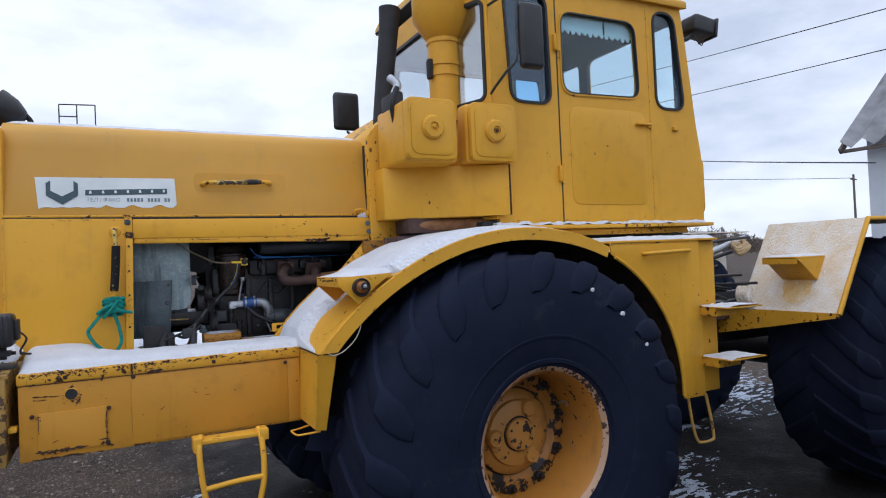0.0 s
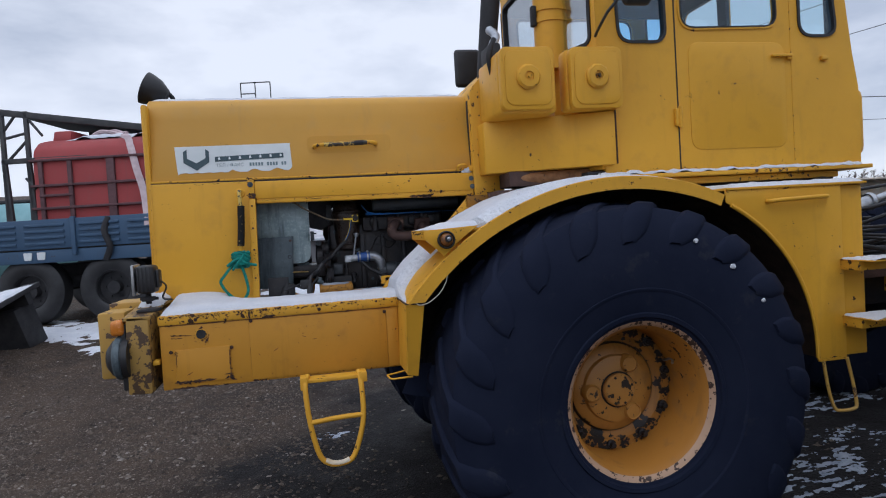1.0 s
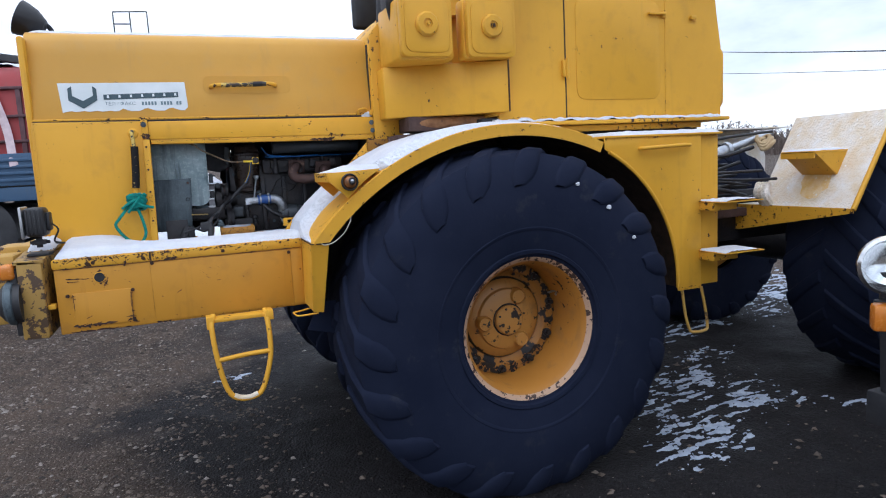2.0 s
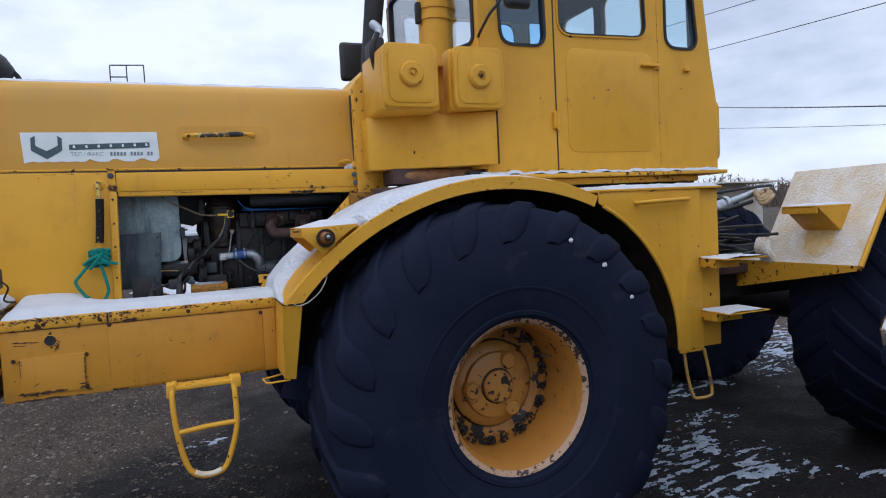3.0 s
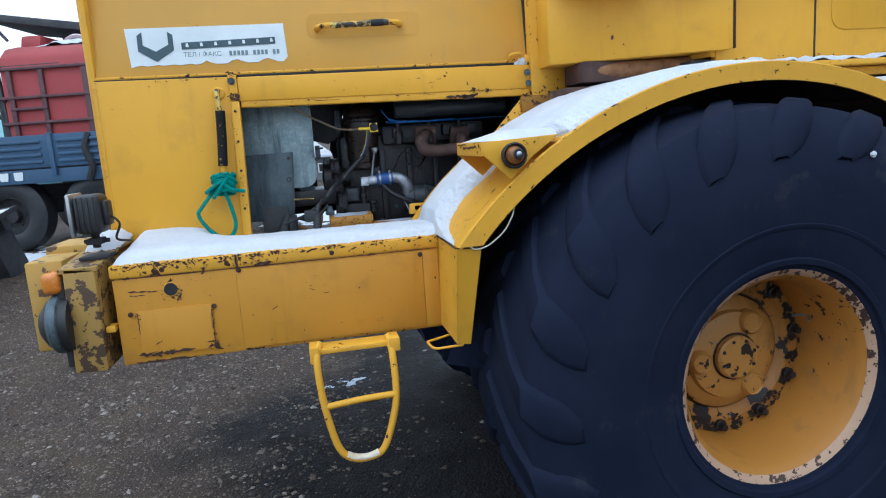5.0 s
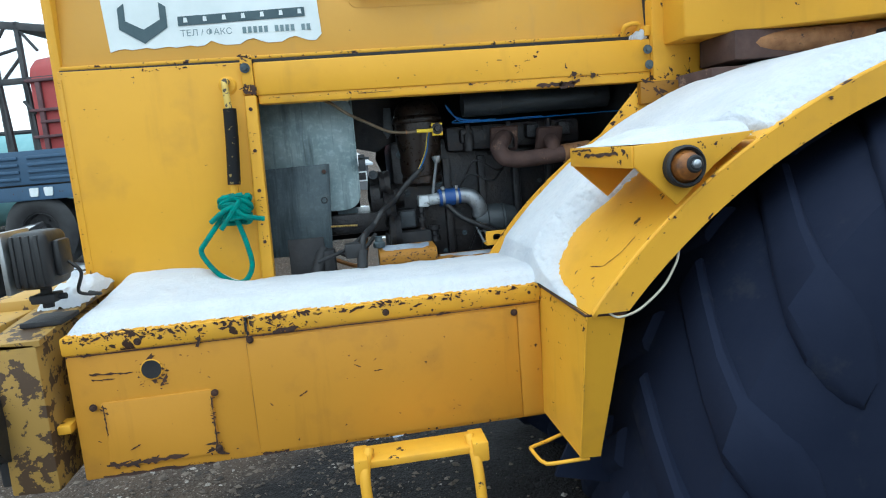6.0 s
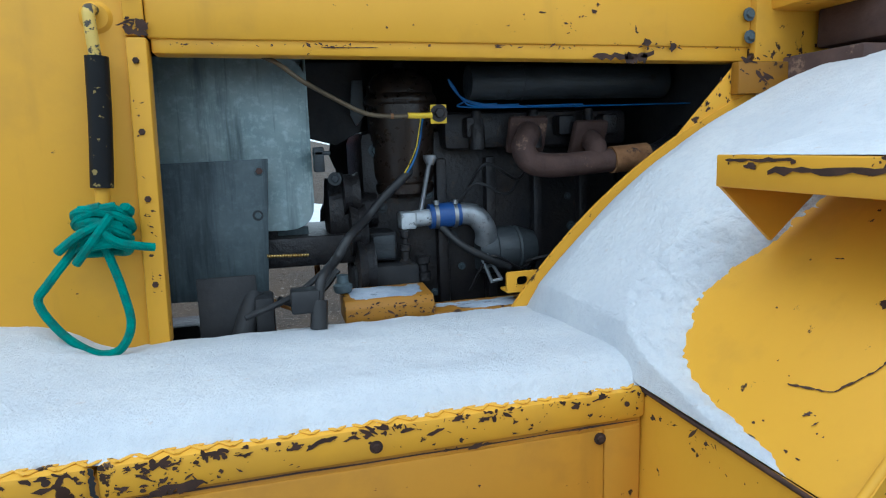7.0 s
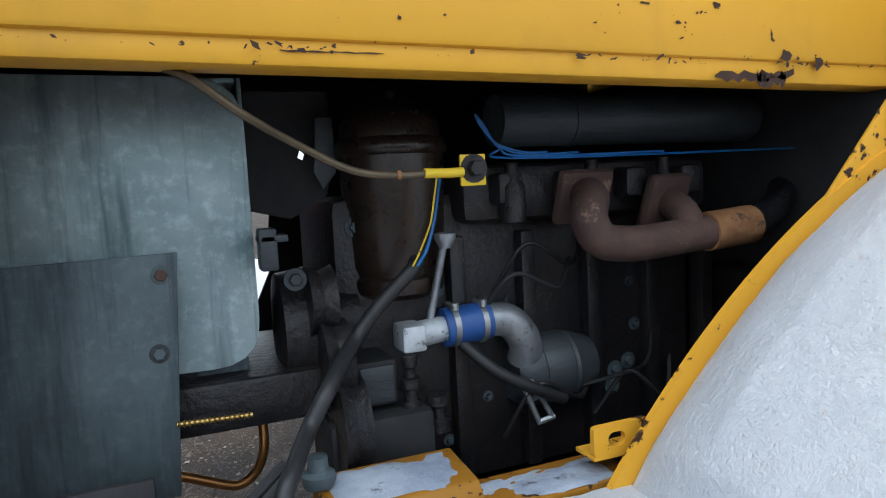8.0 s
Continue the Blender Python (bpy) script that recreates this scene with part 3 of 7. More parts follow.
# side panel, rail and opening of the engine bay
Y0 = -0.392
panel = part("side_panel", plate([(-2.08, 1.29), (-1.60, 1.29), (-1.59, 1.79), (-1.598, 1.896), (-2.08, 1.899)], "y", Y0, Y0 + 0.012, bev=0.003), "yellow", tractor, "flat yellow side panel of the engine bay")
part("panel_post", plate([(-1.624, 1.29), (-1.590, 1.29), (-1.5785, 1.805), (-1.610, 1.805)], "y", Y0 + 0.03, Y0 - 0.012, bev=0.004), "yellow", panel)
part("panel_edge", box(-2.082, -2.070, Y0 - 0.002, Y0 + 0.03, 1.29, 1.88, 0.002), "yellow", panel)
for z in (1.768, 1.655, 1.545, 1.40):
    part("bolt", bolt((-1.597 - 0.018 * (1.768 - z), Y0 - 0.012, z), "y", 0.0055, 0.004, False), "rust", panel)
rail = part("upper_rail", join(plate([(-1.58, 1.804), (-0.42, 1.796), (-0.42, 1.8925), (-1.58, 1.8935)], "y", Y0 + 0.02, Y0 - 0.004, bev=0.006), plate([(-1.575, 1.781), (-0.42, 1.768), (-0.42, 1.80), (-1.575, 1.808)], "y", Y0 + 0.05, Y0 + 0.002, bev=0.005)), "yellow", tractor, "yellow rail over the engine opening")
part("rail_plate", box(-1.611, -1.580, Y0 - 0.010, Y0 + 0.0, 1.807, 1.914, 0.003), "worn", rail)
for x, z in ((-1.599, 1.878), (-0.434, 1.860), (-0.430, 1.816)):
    part("bolt", bolt((x, Y0 - 0.012, z), "y", 0.008, 0.007), "zinc_dark", rail)
# sheet added to shut out daylight on the far side; holes leave slivers
part("far_blind", plate([(-2.08, 1.29), (-0.42, 1.29), (-0.42, 1.905), (-2.08, 1.905)], "y", -Y0 - 0.012, -Y0, [[(-1.31, 1.36), (-1.275, 1.36), (-1.268, 1.44), (-1.24, 1.50), (-1.215, 1.555), (-1.232, 1.60), (-1.225, 1.66), (-1.262, 1.69), (-1.25, 1.72), (-1.258, 1.765), (-1.32, 1.77)], rrect(-1.175, -1.135, 1.735, 1.768, 0.008)]), "soot", tractor)
# two unseen sheets, added to darken the open bottom of the bay
part("far_low_blind", box(-1.16, -0.42, 0.37, 0.38, 0.95, 1.29, 0.002), "soot", tractor)
part("floor_blind", box(-1.16, -0.42, -0.36, 0.37, 1.06, 1.10, 0.01), "oily", tractor)
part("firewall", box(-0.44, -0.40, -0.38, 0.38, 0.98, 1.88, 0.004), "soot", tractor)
# dark sheet added under the hood to close a bright line
part("hood_blind", box(-2.06, -0.43, -0.355, 0.385, 1.902, 1.9055, 0.0), "soot", tractor)
part("grille", box(-2.1, -2.07, -0.38, 0.38, 1.3, 2.3, 0.02), "yellow", tractor)

# long tool box along the side (tread deck)
BY = -0.834
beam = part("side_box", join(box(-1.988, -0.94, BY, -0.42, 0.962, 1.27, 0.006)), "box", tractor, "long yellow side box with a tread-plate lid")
part("box_lid", join(box(-1.992, -1.611, BY - 0.006, -0.40, 1.245, 1.287, 0.007), box(-1.605, -0.938, BY - 0.006, -0.40, 1.245, 1.287, 0.007)), "worn", beam, "chequered lid edge, chipped to rust")
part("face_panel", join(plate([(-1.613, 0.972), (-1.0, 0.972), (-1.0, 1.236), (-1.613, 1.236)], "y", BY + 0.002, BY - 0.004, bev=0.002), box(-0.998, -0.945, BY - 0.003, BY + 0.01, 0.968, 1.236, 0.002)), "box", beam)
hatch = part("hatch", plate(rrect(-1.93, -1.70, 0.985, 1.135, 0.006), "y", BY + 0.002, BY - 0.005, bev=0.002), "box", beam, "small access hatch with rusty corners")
part("filler_hole", join(lathe([(0.021, 0.004), (0.0235, -0.002), (0.021, -0.003), (0.0205, 0.03)], "y", (-1.817, BY, 1.196), 24)), "worn", beam)
part("hole_dark", lathe([(0, -0.003), (0.0205, -0.003), (0.0205, 0.003), (0, 0.003)], "y", (-1.817, BY, 1.196), 20), "soot", beam)
for x, z in ((-1.604, 1.236), (-1.302, 1.262), (-1.006, 1.226), (-1.945, 1.128), (-1.693, 1.127), (-1.70, 0.998), (-1.835, 1.262)):
    part("bolt", bolt((x, BY - 0.005, z), "y", 0.0048, 0.005), "rust", beam)

# front wing of the mudguard, where the box meets the fender
bm_wing = bmesh.new()
wa, wb, wc, wd, we, wf = [bm_wing.verts.new(p) for p in ((-0.938, -0.822, 1.281), (-0.946, -1.150, 1.283), (-0.948, -1.082, 0.972), (-0.948, -0.822, 0.972), (-0.870, -1.150, 1.281), (-0.901, -1.068, 0.962))]
bm_wing.faces.new((wa, wb, wc, wd))
bm_wing.faces.new((wb, we, wf, wc))
bmesh.ops.recalc_face_normals(bm_wing, faces=list(bm_wing.faces))
bmesh.ops.solidify(bm_wing, geom=list(bm_wing.faces), thickness=0.006)
wing = part("mudguard_front", bm_wing, "yellow", tractor, "bent yellow mudguard plate")
part("wing_lip", tube([(-0.941, -0.83, 1.284), (-0.947, -1.149, 1.285), (-0.870, -1.151, 1.283)], 0.003, smooth=0), "rust", wing)
part("wing_bolt", moved(bolt((0, 0, 0), "z", 0.013, 0.014), pose(-0.918, -1.02, 1.285, 180, 0, 0)), "soot", wing)
part("wing_seam", tube([(-0.947, -1.151, 1.283), (-0.949, -1.083, 0.974)], 0.0022, 6, 0), "worn", wing)
part("tow_loop", tube([(-0.935, -0.947, 0.965), (-0.985, -0.966, 0.961), (-1.020, -0.980, 0.960), (-1.026, -0.990, 0.960), (-1.022, -1.035, 0.958), (-1.016, -1.052, 0.958), (-1.004, -1.060, 0.958), (-0.925, -1.068, 0.962)], 0.0042, smooth=3), "worn", wing)

# fender over the front wheel
RF, FX, FZ, FA0, FA1 = 1.25, 0.053, 0.522, 142.4, 66.5


def tuck(a):
    """How far the fender's outer edge is drawn in towards its foot; a in degrees."""
    return 0.036 * max(0.0, min(1.0, (a - 112) / 28))


def curved_sheet(r0, r1, y0, y1, a0, a1, n=40, foot=0.0):
    """A bent sheet: radii r0 and r1, between two heights across."""
    bm = bmesh.new()
    prof = [(r0, y0), (r1, y0), (r1, y1), (r0, y1)]
    rings = []
    for i in range(n + 1):
        a = radians(a0 + (a1 - a0) * i / n)
        cut = [math.asin((foot - FZ) / r) if foot > FZ else 0 for r, _ in prof]
        low = [min(a, math.pi - c) if foot else a for c in cut]
        rings.append([bm.verts.new((FX + r * math.cos(b), y + (tuck(math.degrees(b)) if y < -1.1 else 0), FZ + r * math.sin(b))) for (r, y), b in zip(prof, low)])
    for p, q in zip(rings, rings[1:]):
        for j in range(4):
            bm.faces.new((p[j], p[(j + 1) % 4], q[(j + 1) % 4], q[j]))
    bm.faces.new(rings[0])
    bm.faces.new(rings[-1][::-1])
    bmesh.ops.recalc_face_normals(bm, faces=list(bm.faces))
    return bm


fender = part("fender", curved_sheet(RF - 0.008, RF, -1.19, -0.40, FA0, FA1, 48), "yellow", tractor, "curved yellow fender over the front tyre")
part("fender_flange", curved_sheet(RF - 0.052, RF + 0.003, -1.196, -1.186, FA0, FA1, 96, 1.289), "yellow", fender)
part("fender_lining", curved_sheet(RF - 0.016, RF - 0.010, -1.184, -0.43, FA0 - 1.5, FA1, 48), "mud", fender, "mud-caked underside")
part("fender_edge", curved_sheet(RF - 0.002, RF + 0.024, -0.404, -0.394, 143, 106, 40), "worn", fender)
part("fender_bead", tube([(FX + (RF + 0.002) * math.cos(radians(a)), -1.189 + tuck(a), FZ + (RF + 0.002) * math.sin(radians(a))) for a in range(142, 66, -4)], 0.005, smooth=2), "worn", fender)
# unseen wall, added to keep back light out of the wheel arch
skirt = arc_pts(1.24, 143, 60, 24, FX, FZ) + [(0.66, 0.9), (-0.92, 0.9)]
part("arch_blind", plate(skirt, "y", -0.43, -0.42), "soot", fender, "added dark wall closing the wheel arch")
part("tab", join(plate(rrect(-0.958, -0.875, 1.322, 1.360, 0.006), "y", -0.372, -0.364, [rrect(-0.937, -0.912, 1.332, 1.350, 0.008)]), box(-0.958, -0.875, -0.372, -0.33, 1.317, 1.323, 0.002)), "worn", fender)
part("wire", tube([(-0.905, -1.15, 1.288), (-0.889, -1.16, 1.279), (-0.855, -1.16, 1.286), (-0.827, -1.16, 1.303), (-0.798, -1.16, 1.328), (-0.78, -1.16, 1.355), (-0.768, -1.16, 1.382), (-0.762, -1.15, 1.42), (-0.772, -1.14, 1.46)], 0.0024), "cream", fender)

TRI = [(-0.854, 1.590), (-0.62, 1.600), (-0.70, 1.545), (-0.775, 1.478), (-0.854, 1.552)]
bracket = part("lamp_bracket", join(
    box(-0.854, -0.615, -1.17, -0.862, 1.584, 1.590, 0.001),
    plate([(-1.172, 1.550), (-0.862, 1.552), (-0.862, 1.592), (-1.172, 1.590)], "x", -0.858, -0.852, bev=0.002),
    plate(TRI, "y", -1.176, -1.169, bev=0.002), plate(TRI, "y", -0.868, -0.862)), "yellow", fender, "triangular lamp bracket on the fender")
lampc = (-0.767, -1.176, 1.547)
part("lamp_ring", lathe([(0.027, 0.0), (0.036, -0.002), (0.038, -0.020), (0.034, -0.025), (0.0305, -0.022), (0.029, -0.004)], "y", lampc, 28), "soot", fender)
part("marker_lamp", lathe([(0.030, -0.002), (0.030, -0.016), (0.024, -0.031), (0.010, -0.039), (0, -0.040)], "y", lampc, 28), "dark_amber", fender, "round dirty amber marker lamp")
part("lamp_socket", lathe([(0, -0.0375), (0.014, -0.0375), (0.016, -0.0395), (0.013, -0.0425), (0, -0.0415)], "y", (lampc[0] + 0.005, lampc[1], lampc[2] + 0.004), 18), "soot", fender)
part("lamp_screw", lathe([(0, 0.0), (0.008, 0.0), (0.008, -0.006), (0.004, -0.009), (0, -0.0095)], "y", (lampc[0] + 0.005, lampc[1] - 0.0415, lampc[2] + 0.004), 10), "alu", fender)
part("gusset", plate([(-0.462, 1.758), (-0.41, 1.758), (-0.41, 1.60), (-0.60, 1.612)], "y", -0.40, -0.394, bev=0.001), "worn", fender)
part("mud_flap", plate([(-0.90, 0.985), (-0.72, 0.985), (-0.74, 0.80), (-0.96, 0.86)], "y", -0.94, -0.93), "rubber", fender)

# storage box behind the wheel, with arch
arch = arc_pts(0.822, 62, -2, 16, 0.2, 0.894)
store = part("storage_box", join(
    plate([(0.56, 1.694), (0.56, 1.635)] + arch + [(1.028, 0.845), (1.185, 0.845), (1.185, 1.694)], "y", -1.192, -1.182, bev=0.002),
    ), "yellow", tractor, "yellow storage locker behind the wheel")
part("locker_side", box(1.18, 1.326, -1.17, -0.55, 0.858, 1.688, 0.005), "yellow", store)
part("locker_top", box(0.56, 1.33, -1.20, -0.55, 1.689, 1.701, 0.003), "yellow", store)
# plate added behind the locker to block a strip of daylight
part("locker_blind", box(0.42, 1.18, -0.47, -0.46, 0.92, 1.688, 0.002), "mud", store)
part("arch_lip", tube([(x, -1.192, z) for x, z in arch], 0.010, 8, 1), "yellow", store)
inner_arch = arc_pts(0.83, 66, -2, 20, 0.2, 0.894)
bm_arch = bmesh.new()
ra, rb = [bm_arch.verts.new((x, -1.19, z)) for x, z in inner_arch], [bm_arch.verts.new((x, -0.45, z)) for x, z in inner_arch]
for i in range(len(ra) - 1):
    bm_arch.faces.new((ra[i], ra[i + 1], rb[i + 1], rb[i]))
bmesh.ops.solidify(bm_arch, geom=list(bm_arch.faces), thickness=0.006)
part("arch_liner", bm_arch, "mud", store, "mud-caked wheel-arch lining")
part("locker_handle", tube([(0.775, -1.192, 1.630), (0.78, -1.222, 1.630), (0.83, -1.225, 1.632), (1.03, -1.225, 1.637), (1.08, -1.222, 1.637), (1.083, -1.192, 1.637)], 0.010), "yellow", store)
for z, x1 in ((1.330, 1.43), (1.058, 1.44)):
    part("foot_step", join(box(1.165, x1, -1.385, -1.19, z - 0.006, z, 0.002), box(1.17, x1 - 0.1, -1.30, -1.19, z - 0.05, z - 0.006, 0.002)), "worn", store)
part("step_loop", tube([(1.055, -1.185, 0.845), (1.075, -1.19, 0.70), (1.10, -1.195, 0.615), (1.13, -1.2, 0.60), (1.20, -1.2, 0.60), (1.225, -1.195, 0.62), (1.215, -1.19, 0.72), (1.19, -1.185, 0.85)], 0.0082), "worn_beam", store)

# hanging step below the side box
ladder = part("hanging_step", join(
    tube([(-1.372, -0.93, 0.985), (-1.385, -0.975, 0.94), (-1.375, -0.99, 0.80), (-1.345, -0.99, 0.655), (-1.305, -0.99, 0.605), (-1.25, -0.99, 0.598), (-1.20, -0.99, 0.618), (-1.165, -0.99, 0.70), (-1.143, -0.99, 0.80), (-1.143, -0.975, 0.93), (-1.15, -0.93, 0.985)], 0.0118),
    tube([(-1.37, -0.99, 0.79), (-1.25, -0.99, 0.80), (-1.145, -0.99, 0.802)], 0.011),
    box(-1.40, -1.12, -0.96, -0.88, 0.955, 0.972, 0.003), box(-1.405, -1.375, -0.975, -0.90, 0.93, 0.985, 0.004), box(-1.15, -1.115, -0.975, -0.90, 0.94, 0.985, 0.004)), "worn", tractor, "bent yellow tube step loop")

part("step_frost", tube([(-1.318, -0.992, 0.62), (-1.29, -0.992, 0.606), (-1.25, -0.992, 0.602), (-1.215, -0.992, 0.612)], 0.0115, 10), "snowy", ladder, "frost on the step bar")

# bumper and front work lamps
bumper = part("bumper", join(
    plate([(-2.118, 0.968), (-2.022, 0.964), (-2.020, 1.292), (-2.110, 1.300)], "y", -0.872, -0.50, bev=0.006),
    plate([(-0.872, 1.296), (-0.46, 1.338), (-0.46, 1.326), (-0.872, 1.284)], "x", -2.122, -2.012)), "bumper", tractor, "peeling yellow front bumper post")
part("bumper_beam", join(box(-2.24, -2.13, -0.80, 0.85, 1.03, 1.318, 0.01), box(-2.24, -2.02, -0.62, -0.40, 1.308, 1.342, 0.006)), "worn_beam", bumper, "worn yellow cross beam")
part("post_end", box(-2.14, -2.115, -0.86, -0.74, 0.985, 1.27, 0.006), "soot", bumper)
part("weld_tab", box(-2.02, -1.992, -0.85, -0.80, 1.08, 1.10, 0.003), "worn", bumper)
part("bumper_lamp", lathe([(0.0, -0.045), (0.045, -0.042), (0.075, -0.02), (0.088, 0.02), (0.09, 0.05), (0, 0.055)], "x", (-2.155, -0.83, 1.125), 32), "black", bumper, "round black bumper lamp")
part("lamp_bezel", lathe([(0.084, -0.01), (0.094, 0.0), (0.094, 0.02), (0.088, 0.024)], "x", (-2.155, -0.83, 1.125), 32), "zinc_dark", bumper)
part("indicator", join(box(-2.175, -2.12, -0.872, -0.80, 1.222, 1.288, 0.016, 3)), "amber", bumper, "amber turn lamp")
part("work_lamp", join(box(-2.078, -2.0, -0.80, -0.685, 1.388, 1.512, 0.018, 3), box(-2.002, -1.985, -0.775, -0.71, 1.41, 1.49, 0.008), *[box(-2.07 + 0.016 * k, -2.062 + 0.016 * k, -0.803, -0.682, 1.395, 1.506, 0.002) for k in range(4)]), "black", bumper, "square black work lamp on a stalk")
part("lamp_rim", join(box(-2.092, -2.080, -0.806, -0.679, 1.382, 1.518, 0.010)), "steel", bumper, "bright lamp rim")
part("lamp_stalk", join(tube([(-2.04, -0.742, 1.392), (-2.04, -0.742, 1.34)], 0.012, smooth=0), box(-2.065, -2.015, -0.768, -0.716, 1.352, 1.372, 0.004), tube([(-2.075, -0.742, 1.362), (-2.0, -0.742, 1.362)], 0.007, 8, 0), box(-2.085, -2.0, -0.79, -0.69, 1.306, 1.318, 0.003)), "soot", bumper)
part("lamp_cable", tube([(-1.985, -0.742, 1.44), (-1.965, -0.735, 1.41), (-1.99, -0.70, 1.36), (-1.96, -0.66, 1.345), (-2.0, -0.62, 1.345)], 0.004, 6), "black", bumper)
part("hood_lamp", moved(lathe([(0, 0.11), (0.035, 0.10), (0.07, 0.05), (0.085, 0.0), (0.088, -0.02), (0.07, -0.02), (0.065, 0.01), (0, 0.02)], "x", (0, 0, 0), 28), pose(-2.10, -0.15, 2.425, 0, 24, 0) @ Matrix.Scale(0.98, 4)), "black", tractor, "black round lamp on the hood")
part("lamp_stalk", tube([(-2.02, -0.13, 2.335), (-1.985, -0.13, 2.37), (-2.01, -0.14, 2.41)], 0.012), "soot", tractor)


# ---- wheels ----
def tyre_bm():
    half = [(0.33, 0.30), (0.345, 0.325), (0.40, 0.345), (0.50, 0.362), (0.60, 0.365), (0.70, 0.354), (0.775, 0.334), (0.825, 0.295), (0.842, 0.15), (0.844, 0.0)]
    prof = [(r, -h) for r, h in half] + [(r, h) for r, h in reversed(half[:-1])]
    return lathe(prof, "y", (0, 0, 0), 88)


def lug_bm(side, a0):
    """One slanting tread bar that wraps over the shoulder."""
    bm = bmesh.new()
    path = [(0.02, 0.862, 0.0), (0.12, 0.861, 5.0), (0.22, 0.856, 10.5), (0.30, 0.842, 15.0), (0.338, 0.80, 17.5), (0.352, 0.755, 19.0), (0.361, 0.715, 20.6), (0.364, 0.685, 22.4)]
    low = [0.815, 0.815, 0.812, 0.795, 0.770, 0.735, 0.70, 0.675]
    wide = [3.0, 3.1, 3.4, 4.0, 4.6, 4.7, 4.0, 2.2]
    rings = []
    for (h, r, da), rl, w in zip(path, low, wide):
        ring = []
        for rr, dw, hh in ((rl, -w * 1.3, h - 0.02), (r - 0.009, -w * 0.98, h - 0.004), (r, -w * 0.68, h), (r, w * 0.68, h), (r - 0.009, w * 0.98, h - 0.004), (rl, w * 1.3, h - 0.02)):
            a = radians(a0 + da + dw)
            ring.append(bm.verts.new((rr * math.cos(a), side * hh, rr * math.sin(a))))
        rings.append(ring)
    for p, q in zip(rings, rings[1:]):
        for j in range(5):
            bm.faces.new((p[j], p[j + 1], q[j + 1], q[j]))
    bm.faces.new(rings[0])
    bm.faces.new(rings[-1][::-1])
    bmesh.ops.recalc_face_normals(bm, faces=list(bm.faces))
    return bm


def make_wheel(name):
    """Wheel about the origin; its outer face looks along -y."""
    w = new(name, finish("disc", lathe([(0.300, -0.03), (0.288, -0.045), (0.245, -0.05), (0.232, -0.03), (0.21, -0.02), (0, -0.02), (0, 0.02), (0.300, 0.02)], "y", (0, 0, 0), 60), "disc"))
    part("tyre", tyre_bm(), "rubber", w, "black deep-lugged tractor tyre")
    lugs = []
    for i in range(20):
        lugs += [lug_bm(-1, i * 18), lug_bm(1, i * 18 + 9)]
    part("tread", join(*lugs), "rubber", w)
    part("sidewall_ring", join(lathe([(0.47, -0.357), (0.475, -0.361), (0.485, -0.362), (0.49, -0.358)], "y", (0, 0, 0), 72), lathe([(0.355, -0.325), (0.362, -0.342), (0.378, -0.345), (0.385, -0.336)], "y", (0, 0, 0), 72)), "rubber", w)
    o = -0.262
    rim = [(0.322, 0.24), (0.30, 0.20), (0.285, 0.0), (0.30, o - 0.02), (0.330, o - 0.055), (0.344, o - 0.062), (0.352, o - 0.05), (0.350, o - 0.035), (0.325, o - 0.03), (0.305, o + 0.02), (0.292, 0.0), (0.31, 0.2)]
    rim = [(r * 1.015, h) for r, h in rim]
    part("rim", lathe(rim, "y", (0, 0, 0), 72, closed=True), "wheel", w, "yellow wheel rim with a pale worn lip")
    hub = [(0.208, -0.0), (0.208, -0.03), (0.19, -0.05), (0.158, -0.06), (0.152, -0.078), (0.115, -0.09), (0.0, -0.093)]
    part("hub", lathe(hub, "y", (0, 0, 0), 48), "hub", w, "cast planetary hub, oily and chipped")
    part("rim_lip", lathe([(r * 1.015, h) for r, h in ((0.3175, o - 0.0425), (0.322, o - 0.0475), (0.331, o - 0.0570), (0.3445, o - 0.0640), (0.3535, o - 0.051), (0.351, o - 0.034))], "y", (0, 0, 0), 72), "lip", w, "pale rubbed rim lip")
    part("hub_seam", lathe([(0.0755, -0.0915), (0.083, -0.0925), (0.084, -0.088)], "y", (0, 0, 0), 40), "oily", w)
    part("hub_seam", lathe([(0.209, -0.0), (0.214, -0.012), (0.209, -0.03), (0.203, -0.037)], "y", (0, 0, 0), 48), "oily", w)
    part("hub_cap", join(lathe([(0.075, -0.09), (0.075, -0.108), (0.068, -0.115), (0.03, -0.117), (0, -0.121)], "y", (0, 0, 0), 32)), "hub", w)
    for k in range(3):
        a = radians(62 + 120 * k)
        part("hub_boss", lathe([(0.042, -0.06), (0.040, -0.10), (0.034, -0.107), (0.030, -0.102), (0, -0.103)], "y", (0.128 * math.cos(a), 0, 0.128 * math.sin(a)), 22), "hub", w)
    for k in range(8):
        a = radians(20 + 45 * k)
        part("cap_bolt", bolt((0.062 * math.cos(a), -0.114, 0.062 * math.sin(a)), "y", 0.006, 0.006, False), "soot", w)
    for k in range(10):
        a = radians(12 + 36 * k)
        part("wheel_nut", join(lathe([(0.0, 0), (0.021, 0), (0.021, -0.012), (0.014, -0.014), (0.012, -0.034), (0, -0.036)], "y", (0.264 * math.cos(a), -0.05, 0.264 * math.sin(a)), 12)), "oily" if 4 < k or k < 2 else "disc", w)
    rng = random.Random(17)
    for k in range(14):
        a = radians(-172 + 18 * k) if k < 12 else radians(50 + 22 * (k - 12))
        bm = bmesh.new()
        for _ in range(12):
            c = Vector((0.264 * math.cos(a) + rng.gauss(0, 0.014), -0.0512 - rng.random() * 0.001, 0.264 * math.sin(a) + rng.gauss(0, 0.014)))
            s, n = rng.uniform(0.003, 0.014), rng.randint(7, 11)
